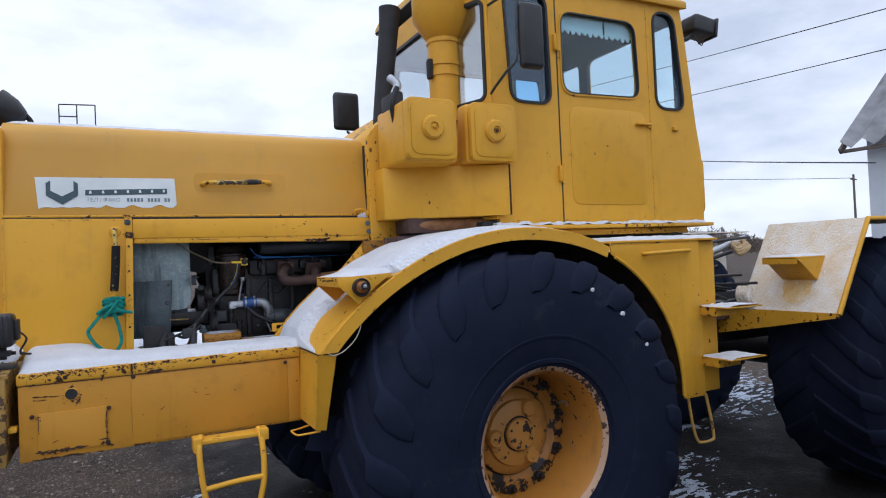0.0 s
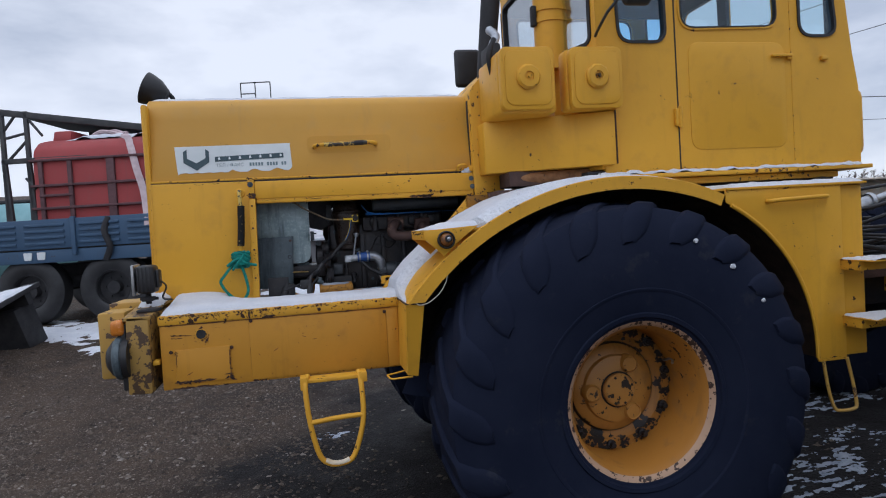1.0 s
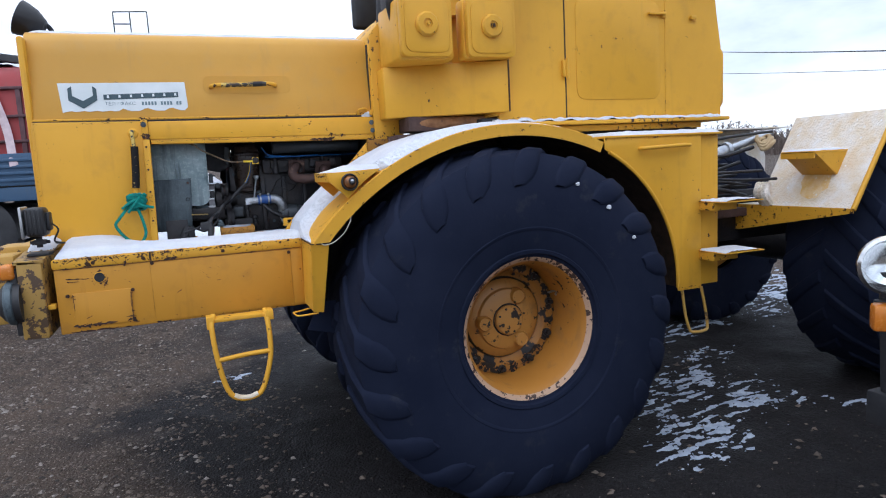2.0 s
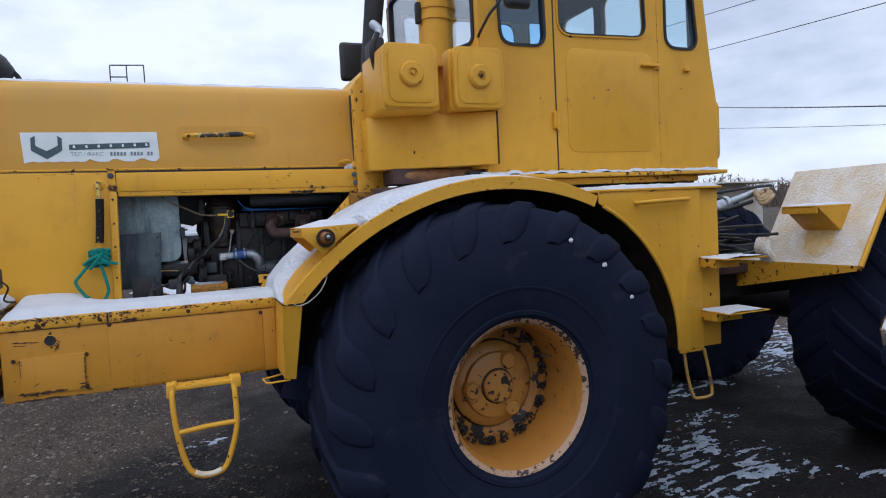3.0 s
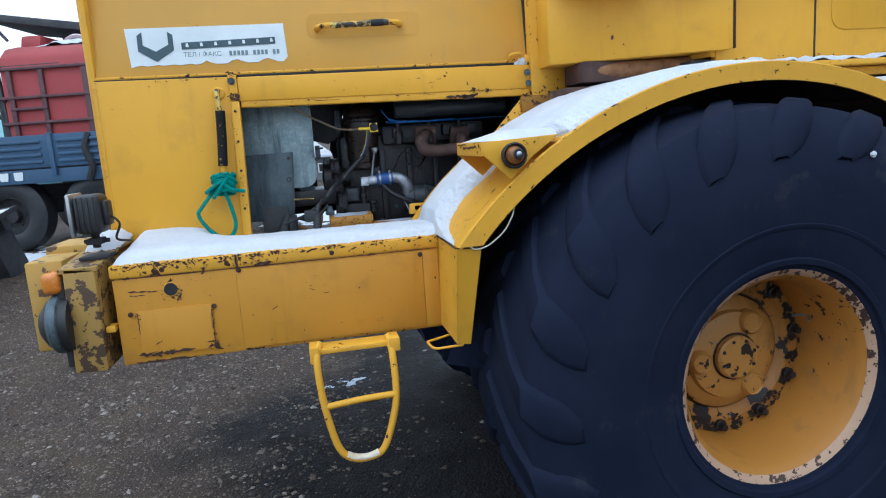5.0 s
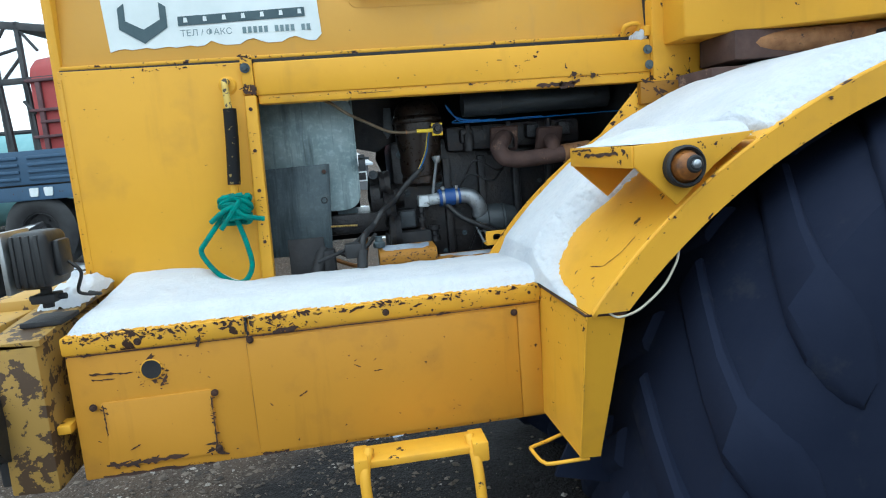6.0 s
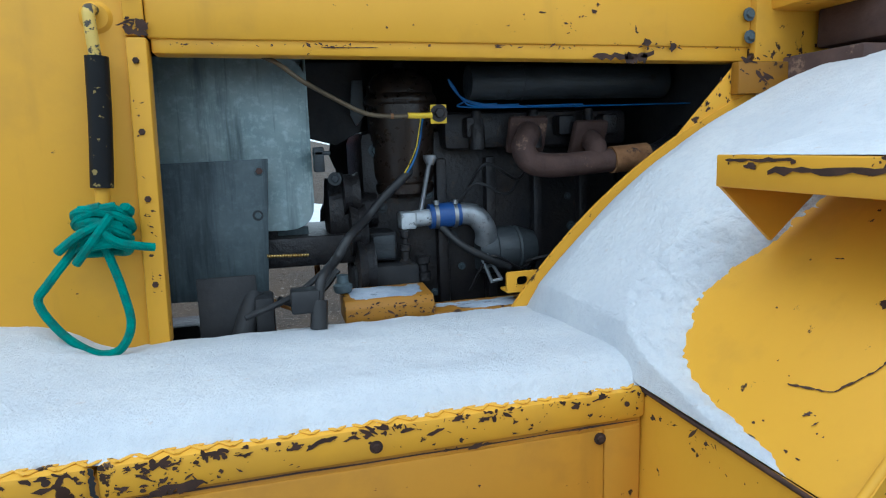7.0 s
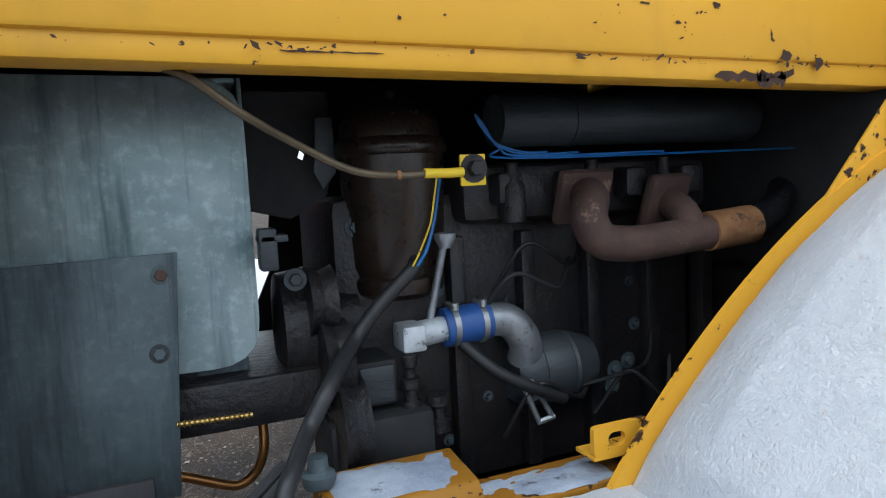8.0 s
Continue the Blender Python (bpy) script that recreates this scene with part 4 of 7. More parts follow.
            bm.faces.new([bm.verts.new(c + Vector((s * rng.uniform(0.5, 1.3) * math.cos(6.283 * i / n), 0, s * rng.uniform(0.5, 1.3) * math.sin(6.283 * i / n)))) for i in range(n)])
        tagged(part("grease_mark", bm, "oily", w), kind="stuff")
    part("valve", tube([(0.262, -0.05, 0.10), (0.275, -0.10, 0.115), (0.262, -0.125, 0.10)], 0.006), "steel", w)
    return w


wheel = make_wheel("front_wheel")
wheel.parent = tractor
wheel.matrix_basis = pose(0.010, -1.025, HZ - 0.004)
for at, rz, spin in (((0, 1.02, HZ), 180, 11), ((3.2, -1.02, HZ), 0, 23), ((3.2, 1.02, HZ), 180, 5)):
    w2 = copy_thing(wheel, pose(*at, 0, 0, rz) @ pose(0, 0, 0, 0, spin, 0))
    w2.name = "front_wheel" if at[0] < 1 else "rear_wheel"
part("front_axle", tube([(0, -0.95, HZ), (0, 0.95, HZ)], 0.16, 20, 0), "oily", tractor)
part("rear_axle", tube([(3.2, -0.95, HZ), (3.2, 0.95, HZ)], 0.16, 20, 0), "oily", tractor)
part("main_frame", join(box(-2.0, 1.5, -0.36, -0.24, 1.0, 1.16, 0.01), box(-1.1, 1.5, 0.24, 0.36, 1.0, 1.16, 0.01), box(-2.0, -1.62, 0.24, 0.36, 1.0, 1.16, 0.01), box(-0.5, 1.4, -0.3, 0.3, 0.75, 1.5, 0.03)), "oily", tractor)


# ---- cab ----
CY = -0.742
WIN = {
    "front": rquad([(0.305, 2.50), (0.575, 2.50), (0.565, 3.12), (0.275, 3.12)], 0.075),
    "door": rquad([(0.660, 2.572), (1.252, 2.585), (1.232, 3.052), (0.660, 3.048)], 0.085),
    "rear": rquad([(1.390, 2.535), (1.636, 2.535), (1.572, 3.15), (1.390, 3.15)], 0.085),
}
OUT = [(0.20, 1.822), (1.77, 1.822), (1.77, 2.25), (1.735, 2.45), (1.675, 2.95), (1.635, 3.2), (0.17, 3.2)]


FAR = {
    "front": rquad([(0.305, 2.50), (0.575, 2.50), (0.565, 3.10), (0.275, 3.10)], 0.075),
    "door": rquad([(0.668, 2.56), (1.235, 2.56), (1.215, 3.10), (0.668, 3.10)], 0.085),
    "rear": rquad([(1.345, 2.528), (1.640, 2.528), (1.590, 3.15), (1.325, 3.15)], 0.085),
}


def cab_side(y0, y1, wins, top=3.2):
    return plate(OUT[:-2] + [(1.635, top), (0.17, top)], "y", y0, y1, list(wins.values()))


cab = part("cab", cab_side(CY, CY + 0.03, WIN), "yellow", tractor, "boxy yellow cab with rounded rubber-sealed windows")
part("cab_side", cab_side(-CY - 0.03, -CY, FAR, 3.36), "yellow", cab)


def grown(loop, d):
    c = sum((Vector(p) for p in loop), Vector((0, 0))) / len(loop)
    out, k = [], len(loop)
    for i, p in enumerate(loop):
        a, b = Vector(loop[i - 1]), Vector(loop[(i + 1) % k])
        t = (b - a).normalized()
        nrm = Vector((t.y, -t.x))
        if nrm.dot(Vector(p) - c) < 0:
            nrm = -nrm
        out.append(tuple(Vector(p) + nrm * d))
    return out


for key in WIN:
    for y, s, loop in ((CY, -1, WIN[key]), (-CY, 1, FAR[key])):
        part("window_seal", plate(grown(loop, 0.010 if key == "door" else 0.006), "y", y + s * 0.008, y - s * 0.030, [grown(loop, -0.003 if key == "door" else -0.009)]), "seal" if key != "door" else "yellow", cab)
        if key == "door":
            part("window_gasket", plate(grown(loop, 0.001), "y", y + s * 0.0095, y - s * 0.014, [grown(loop, -0.007)]), "seal", cab)
        tint = {"front": "glass_blue", "rear": "glass_cyan", "door": "glass_cyan"}.get(key, "glass") if s < 0 else "glass"
        pane = part("window_pane", plate(loop, "y", y - s * 0.012, y - s * 0.016), tint, cab)
        pane.visible_shadow = False
# front wall: two windscreens and two corner panes
def front_wall(pts):
    """A wall strip from pts[0] to pts[1] in plan, with a window in it."""
    (xa, ya), (xb, yb) = pts
    ln = math.hypot(xb - xa, yb - ya)
    m = Matrix.Translation((xa, ya, 0)) @ Matrix.Rotation(math.atan2(yb - ya, xb - xa), 4, "Z")
    hole = rrect(0.035, ln - 0.035, 2.50, 3.06, 0.05)
    part("cab_front", moved(plate([(0, 1.85), (ln, 1.85), (ln, 3.2), (0, 3.2)], "y", -0.012, 0.012, [hole]), m), "yellow", cab)
    part("window_seal", moved(plate(grown(hole, 0.004), "y", -0.02, 0.02, [grown(hole, -0.016)]), m), "seal", cab)
    p = part("window_pane", moved(plate(hole, "y", -0.003, 0.003), m), "glass_sheen", cab)
    p.visible_shadow = False


for pts in (((0.19, -0.74), (0.08, -0.42)), ((0.08, -0.42), (0.08, 0.42)), ((0.08, 0.42), (0.19, 0.74))):
    front_wall(pts)
rear_hole = rquad([(-0.70, 2.40), (0.14, 2.40), (0.14, 3.115), (-0.69, 3.115)], 0.06)
rear_hole_b = rquad([(0.23, 2.40), (0.66, 2.40), (0.66, 3.12), (0.23, 3.12)], 0.06)
part("cab_rear", plate([(-0.74, 1.82), (0.74, 1.82), (0.72, 3.36), (-0.40, 3.34), (-0.72, 3.2)], "x", 1.60, 1.63, [rear_hole, rear_hole_b]), "lining", cab)
part("cab_rear_skin", plate([(-0.74, 1.82), (0.74, 1.82), (0.72, 3.36), (-0.40, 3.34), (-0.72, 3.2)], "x", 1.632, 1.642, [grown(rear_hole, 0.004), grown(rear_hole_b, 0.004)]), "yellow", cab)
for hole in (rear_hole, rear_hole_b):
    p = part("window_pane", plate(hole, "x", 1.612, 1.618), "glass", cab)
    p.visible_shadow = False
part("cab_rear_bulge", join(box(1.62, 1.838, CY + 0.01, 0.74, 1.86, 2.26, 0.06, 4)), "yellow", cab)
part("roof", plate([(-0.775, 3.19), (-0.775, 3.235), (-0.70, 3.29), (-0.35, 3.40), (0.70, 3.42), (0.775, 3.39), (0.775, 3.345), (0.70, 3.345), (-0.32, 3.345), (-0.70, 3.205)], "x", 0.13, 1.67, bev=0.008), "yellow", cab)
part("ceiling_lining", plate([(-0.70, 3.198), (-0.32, 3.338), (0.70, 3.338), (0.70, 3.33), (-0.32, 3.33), (-0.70, 3.19)], "x", 0.1, 1.59), "lining", cab)
part("roof_edge_lining", join(box(0.2, 1.59, -0.70, -0.66, 3.09, 3.20, 0.01), box(0.2, 1.59, 0.68, 0.705, 3.10, 3.33, 0.01)), "lining", cab)
part("cab_floor", box(0.1, 1.75, -0.73, 0.73, 1.80, 1.84, 0.004), "soot", cab)
part("door_panel", join(plate(rquad([(0.70, 1.93), (1.29, 1.93), (1.29, 2.50), (0.70, 2.50)], 0.07), "y", CY + 0.003, CY - 0.005, bev=0.004)), "yellow", cab)
door_line = [(0.625, 1.825), (0.625, 3.15), (0.632, 3.15), (0.632, 1.825)]
part("door_gap", plate(door_line, "y", CY + 0.002, CY - 0.0025), "soot", cab)
part("door_seam", plate([(1.332, 1.825), (1.332, 3.15), (1.336, 3.15), (1.336, 1.825)], "y", CY + 0.002, CY - 0.0025), "worn", cab)
for z in (2.105, 2.86):
    part("hinge", join(box(0.602, 0.640, CY - 0.022, CY, z - 0.045, z + 0.045, 0.004), tube([(0.628, CY - 0.022, z - 0.055), (0.628, CY - 0.022, z + 0.055)], 0.010, smooth=0)), "yellow", cab)
part("door_handle", join(box(1.20, 1.325, CY - 0.028, CY - 0.006, 2.418, 2.432, 0.005), box(1.30, 1.335, CY - 0.018, CY, 2.405, 2.44, 0.004)), "yellow", cab)
part("rear_catch", join(box(1.52, 1.56, CY - 0.022, CY, 2.40, 2.425, 0.004)), "yellow", cab)
part("cab_sill", join(box(0.15, 1.79, -0.80, 0.8, 1.79, 1.812, 0.004)), "worn", cab)
part("cab_mount", join(box(-0.35, 0.25, -0.60, 0.7, 1.70, 1.775, 0.006)), "rusty", cab)
part("heater_duct", tube([(-0.26, -0.56, 1.832), (0.30, -0.66, 1.838)], 0.032, 16, 0), "rust_orange", cab, "rusty orange duct under the filters")
part("cab_mount", join(box(0.25, 1.66, -0.66, 0.7, 1.70, 1.79, 0.006)), "soot", cab)
part("sill_beam", box(0.12, 1.62, -0.735, -0.70, 1.752, 1.786, 0.004), "worn", cab)
def curtain_strip():
    """A pale strip of curtain inside the door window, scalloped along its lower edge."""
    pts = [(0.64, 3.06), (0.64, 2.965)]
    for n in range(14):
        x = 0.645 + 0.0425 * n
        pts += [(x, 2.958), (x + 0.010, 2.938 + 0.006 * (n % 3)), (x + 0.026, 2.936 + 0.006 * (n % 2)), (x + 0.036, 2.962)]
    return plate(pts + [(1.25, 2.965), (1.25, 3.06)], "y", -0.706, -0.702)


part("curtain", curtain_strip(), "curtain", cab, "pale scalloped curtain strip")
part("curtain_cord", tube([(1.02, -0.709, 3.04), (1.02, -0.709, 2.965)], 0.006, 6, 0), "black", cab)
part("seat", join(box(0.75, 1.25, -0.28, 0.28, 2.15, 2.32, 0.05, 3), box(1.18, 1.32, -0.1, 0.35, 2.28, 2.62, 0.05, 3)), "black", cab, "dark cab seat")
part("steering_wheel", join(moved(tube([(0.2 * math.cos(a * 0.7854), 0.2 * math.sin(a * 0.7854), 0) for a in range(8)], 0.014, 8, 4, True), pose(0.48, 0, 2.5, 0, -30, 0)), tube([(0.49, 0, 2.49), (0.28, 0, 2.0)], 0.03, smooth=0)), "black", cab)

# air filters beside the cab
filt = part("filter_housing", plate([(0.235, -0.797), (-0.385, -0.53), (-0.385, -0.40), (0.235, -0.40)], "z", 1.868, 2.142, bev=0.008), "yellow", tractor, "yellow air-filter housing beside the cab")
part("filter_box", box(-0.372, -0.07, -0.79, -0.44, 2.138, 2.445, 0.02, 3), "yellow", filt)
part("filter_box", box(-0.02, 0.26, -0.80, -0.70, 2.145, 2.45, 0.02, 3), "yellow", filt)
for x0, x1 in ((-0.372, -0.095), (-0.012, 0.268)):
    part("filter_cover", join(plate(rrect(x0, x1, 2.146, 2.452, 0.035), "y", -0.79, -0.838, bev=0.010), plate(rrect(x0 + 0.02, x1 - 0.02, 2.166, 2.432, 0.045), "y", -0.836, -0.844, bev=0.005)), "yellow", filt)
    cx = (x0 + x1) / 2 - 0.004
    part("knob", join(lathe([(0.060, -0.84), (0.062, -0.855), (0.052, -0.868), (0.024, -0.870), (0.022, -0.862), (0.0, -0.862)], "y", (cx, 0, 2.302), 10)), "yellow", filt)
    part("knob_bolt", bolt((cx, -0.862, 2.302), "y", 0.009, 0.014), "worn", filt)
part("housing_edge", box(0.233, 0.239, -0.803, -0.79, 1.87, 2.142, 0.001), "rust", filt)
part("filter_base", box(-0.28, 0.2, -0.60, -0.42, 1.79, 1.87, 0.008), "rusty", filt)
IX, IY = 0.062, -0.43
intake = part("air_intake", lathe([(0.0, 2.43), (0.089, 2.43), (0.089, 2.90), (0.105, 2.915), (0.172, 3.02), (0.172, 3.36), (0, 3.36)], "z", (IX, IY, 0), 36), "yellow", tractor, "yellow intake stack with a flared top")
for z in (2.70, 2.76, 2.89):
    part("clamp_band", lathe([(0.089, z - 0.012), (0.096, z - 0.012), (0.096, z + 0.012), (0.089, z + 0.012)], "z", (IX, IY, 0), 36), "yellow", intake)
part("clamp_screw", box(IX - 0.115, IX - 0.09, IY - 0.04, IY, 2.67, 2.78, 0.004), "soot", intake)
part("exhaust", join(tube([(-0.30, -0.30, 2.35), (-0.28, -0.30, 2.5), (-0.222, -0.30, 2.95), (-0.207, -0.3, 3.10)], (0.042, 0.063), 18)), "soot", tractor, "sooty black exhaust stack")
part("heater_pipe", tube([(-0.30, -0.62, 2.42), (-0.34, -0.62, 2.5), (-0.31, -0.6, 2.57), (-0.33, -0.55, 2.62)], 0.022), "alu", tractor)
part("heater_body", join(box(-0.37, -0.31, -0.68, -0.5, 2.40, 2.52, 0.015), tube([(-0.36, -0.66, 2.36), (-0.38, -0.68, 2.45), (-0.34, -0.66, 2.54)], 0.014)), "soot", tractor)
part("cowl", join(plate([(-0.42, 1.70), (-0.30, 1.70), (-0.18, 1.90), (-0.18, 2.52), (-0.26, 2.50), (-0.40, 2.36), (-0.42, 2.32)], "y", -0.41, 0.41, bev=0.008)), "worn", tractor, "yellow cowl between hood and cab")
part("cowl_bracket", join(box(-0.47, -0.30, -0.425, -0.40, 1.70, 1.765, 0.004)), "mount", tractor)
part("hood_latch", join(tube([(-0.50, -0.378, 1.905), (-0.50, -0.40, 1.93), (-0.46, -0.40, 1.935), (-0.455, -0.378, 1.91)], 0.007), box(-0.44, -0.42, -0.40, -0.37, 1.90, 1.93, 0.003)), "worn", hood)
mir = part("mirror", join(box(0.205, 0.345, -1.02, -0.965, 2.60, 2.94, 0.03, 3)), "black", tractor, "black rear-view mirror on bent arms")
part("mirror_arm", join(tube([(0.22, -0.99, 3.00), (0.203, -0.985, 2.96), (0.198, -0.98, 2.78), (0.191, -0.975, 2.65), (0.158, -0.92, 2.59), (0.165, -0.80, 2.545), (0.175, -0.745, 2.53)], 0.0075), tube([(0.22, -0.99, 3.00), (0.19, -0.86, 3.01), (0.18, -0.745, 3.01)], 0.0075), tube([(0.20, -0.98, 2.84), (0.235, -0.975, 2.84)], 0.008, 8, 0)), "cover_grey", mir, "bent grey steel arm")
part("mirror", join(box(-0.115, 0.09, 1.06, 1.13, 2.69, 2.985, 0.03, 3), tube([(-0.01, 1.09, 2.68), (0.06, 0.95, 2.55), (0.17, 0.74, 2.48)], 0.010)), "black", tractor)
lamp_r = part("rear_work_lamp", moved(join(box(-0.095, 0.085, -0.075, 0.075, -0.062, 0.058, 0.022, 3), box(0.08, 0.10, -0.082, 0.082, -0.068, 0.064, 0.008)), pose(1.90, -0.66, 3.138, 0, 9, -4)), "black", tractor, "black work lamp on the cab's rear edge")
part("lamp_stem", join(tube([(1.62, -0.68, 3.03), (1.74, -0.68, 3.03), (1.82, -0.67, 3.07)], 0.015), tube([(1.80, -0.70, 3.07), (1.83, -0.71, 3.02), (1.87, -0.71, 3.00), (1.90, -0.70, 3.06)], 0.004, 6)), "black", lamp_r)

# ---- rear half ----
part("rear_frame", join(box(1.75, 4.6, -0.42, -0.30, 0.95, 1.25, 0.01), box(1.75, 4.6, 0.30, 0.42, 0.95, 1.25, 0.01), box(1.5, 2.2, -0.28, 0.28, 0.75, 1.3, 0.03)), "oily", tractor)


def rear_fender(sgn):
    y0, y1 = sgn * 0.61, sgn * 1.3
    lo, hi = min(y0, y1), max(y0, y1)
    f = part("rear_fender", join(
        plate([(2.245, 1.209), (2.26, 1.205), (2.61, 1.785), (4.0, 1.785), (4.0, 1.797), (2.594, 1.797)], "y", lo, hi)), "snowy", tractor, "rear fender plate dusted with snow")
    part("fender_skirt", join(plate([(sgn * 1.3, 1.185), (sgn * 1.3, 1.212), (sgn * 0.15, 1.212), (sgn * 0.15, 1.02), (sgn * 0.45, 1.03)], "x", 2.238, 2.246)), "worn", f)
    part("fender_floor", box(2.246, 2.42, min(sgn * 0.1, sgn * 0.61), max(sgn * 0.1, sgn * 0.61), 1.20, 1.212, 0.003), "snowy", f)
    part("fender_trim", tube([(2.24, sgn * 1.3, 1.205), (2.594, sgn * 1.3, 1.79), (4.0, sgn * 1.3, 1.79)], 0.016, smooth=0), "yellow", f)
    a, b = sgn * 0.86, sgn * 1.10
    tri = [(2.17, 1.552), (2.47, 1.552), (2.385, 1.40)]
    part("fender_bracket", join(box(2.16, 2.475, min(a, b), max(a, b), 1.552, 1.566, 0.003), plate(tri, "y", a, a + sgn * 0.006), plate(tri, "y", b, b - sgn * 0.006), plate([(a, 1.56), (b, 1.56), (b, 1.520), (a, 1.520)], "x", 2.16, 2.167), moved(box(0, 0.20, min(a, b), max(a, b), -0.003, 0.003), pose(2.20, 0, 1.535, 0, 38, 0))), "yellow", f)
    rng = random.Random(31)
    bare = []
    for i in range(22):  # bare paint in the lee of the bracket
        t = 6.283 * i / 22
        u, v = 0.085 + 0.075 * math.cos(t) * rng.uniform(0.88, 1.08), 0.98 + 0.10 * math.sin(t) * rng.uniform(0.88, 1.08)
        bare.append((2.26 + u, sgn * v))
    bm = bmesh.new()
    bm.faces.new([bm.verts.new((x - 0.004, y, 1.209 + (x - 2.248) * 1.70 + 0.006)) for x, y in bare])
    part("bare_patch", bm, "thin_snow", f)


rear_fender(-1)
part("rear_side_plate", plate([(2.75, 1.25), (2.75, 1.785), (3.77, 1.785), (3.98, 1.545), (3.98, 1.25)], "y", 0.88, 0.90, bev=0.004), "snowy", tractor, "snow-dusted yellow plate of the far side")
rear_fender(1)
part("hydraulic_cylinder", join(tube([(1.55, -0.50, 1.44), (2.15, -0.42, 1.60)], 0.042, 18, 0), tube([(2.15, -0.42, 1.60), (2.62, -0.38, 1.71)], 0.024, 14, 0), lathe([(0.05, -0.02), (0.058, 0.0), (0.05, 0.02)], "x", (2.15, -0.42, 1.60), 18)), "alu", tractor, "pale grey hydraulic steering cylinder")
rng_h = random.Random(40)
for i in range(24):  # hose bundle across the articulation joint
    y, z = -0.66 + 0.022 * i + rng_h.uniform(-0.03, 0.03), 1.30 + 0.42 * ((i * 7) % 24) / 24
    y1, z1 = y + rng_h.uniform(-0.12, 0.20), min(1.72, max(1.26, z + rng_h.uniform(-0.22, 0.16)))
    sag = rng_h.uniform(-0.10, 0.07)
    pts = [(1.26 + 1.05 * k / 4, y + (y1 - y) * k / 4 + rng_h.uniform(-0.02, 0.02), z + (z1 - z) * k / 4 + sag * math.sin(math.pi * k / 4) + rng_h.uniform(-0.012, 0.012)) for k in range(5)]
    part("hydraulic_hose", tube(pts, rng_h.uniform(0.009, 0.017), 10), ("black", "black", "soot", "black", "oily", "black")[i % 6], tractor)
part("joint_cover", moved(box(-0.24, 0.26, -0.24, 0.30, -0.012, 0.012, 0.006), pose(1.74, 0.02, 1.735, -8, 4, 6)), "snowy", tractor, "yellow joint cover dusted with snow")
part("joint_bracket", join(plate([(1.40, 1.30), (1.62, 1.30), (1.70, 1.52), (1.58, 1.66), (1.40, 1.60)], "y", -0.24, -0.20, bev=0.004)), "oily", tractor)
part("hose_loop", tube([(1.36, -0.70, 1.62), (1.42, -0.74, 1.72), (1.52, -0.75, 1.74), (1.58, -0.74, 1.66), (1.50, -0.70, 1.58), (1.40, -0.66, 1.52)], 0.012, 10), "black", tractor)
part("frosted_tank", join(lathe([(0, -0.26), (0.10, -0.25), (0.13, -0.21), (0.13, 0.21), (0.10, 0.25), (0, 0.26)], "x", (1.80, -0.16, 1.50), 26)), "snowy", tractor, "frost-covered yellow air tank")
part("frosted_step", join(box(1.36, 1.95, -0.62, -0.36, 1.255, 1.275, 0.006), box(1.42, 1.85, -0.55, -0.40, 1.40, 1.42, 0.006)), "snowy", tractor)
part("drawbar_link", box(1.34, 2.3, -0.52, -0.40, 1.13, 1.19, 0.008), "rusty", tractor)
part("drawbar_arm", box(1.33, 2.2, -0.36, -0.24, 1.28, 1.34, 0.008), "rusty", tractor)
for k in range(3):
    part("link_plate", moved(box(-0.2, 0.2, -0.10, 0.10, -0.012, 0.012, 0.006), pose(1.72 + 0.05 * k, -0.42 + 0.06 * k, 1.36 + 0.065 * k, 8 * k - 6, -6, 12 * k)), "snowy" if k != 1 else "rusty", tractor)
part("hitch_pin", join(lathe([(0, 0.95), (0.07, 0.95), (0.07, 1.22), (0.10, 1.23), (0.10, 1.27), (0.03, 1.28), (0, 1.28)], "z", (1.75, 0.0, 0), 20)), "oily", tractor)
part("tow_strap", join(*[tube([(2.45 + 0.05 * math.cos(a * 0.8 + k), -0.50 + 0.035 * math.sin(a * 0.8 + k) + 0.02 * k, 1.62 + 0.02 * k + 0.03 * math.sin(a * 1.1 + k)) for a in range(8)], 0.014, 8) for k in range(3)]), "strap_tan", tractor, "tan strap bundled on the rear fender")
part("frost_hump", join(*[tube([(2.26, -0.66 - 0.02 * k, 1.22), (2.22, -0.63 - 0.03 * k, 1.29), (2.27, -0.60 - 0.03 * k, 1.35)], 0.03, 8) for k in range(3)]), "snowy", tractor)

# ---- ground ----


def ease(v):
    v = min(1, max(0, v))
    return v * v * (3 - 2 * v)


def ground_z(x, y):
    """Height of the yard: level round the tractor, climbing behind its nose to a far ridge."""
    rough = 0.016 * noise.noise((x * 0.9, y * 0.9, 0)) + 0.007 * noise.noise((x * 4, y * 4, 3)) - 0.012
    nose = ease((3 - x) / 6)
    yard = ease((y - 1.6) / 6) * (0.2 + 0.25 * nose) + nose * 0.03 * max(0, min(y, 100) - 9)
    ridge = 25 * ease((y - 140) / 200) * ease((60 - x) / 120) * (1 + 0.06 * noise.noise((x * 0.01, y * 0.01, 8)))
    return yard + ridge + rough


def axis_steps(lo, hi, a, b, fine, grow=1.22):
    xs, x, d = [], a, fine
    while x < b:
        xs.append(x)
        x += fine
    right, x = [], b
    while x < hi:
        right.append(x)
        d *= grow
        x += d
    left, x, d = [], a - fine, fine
    while x > lo:
        left.append(x)
        d *= grow
        x -= d
    return [lo] + left[::-1] + xs + right + [hi]


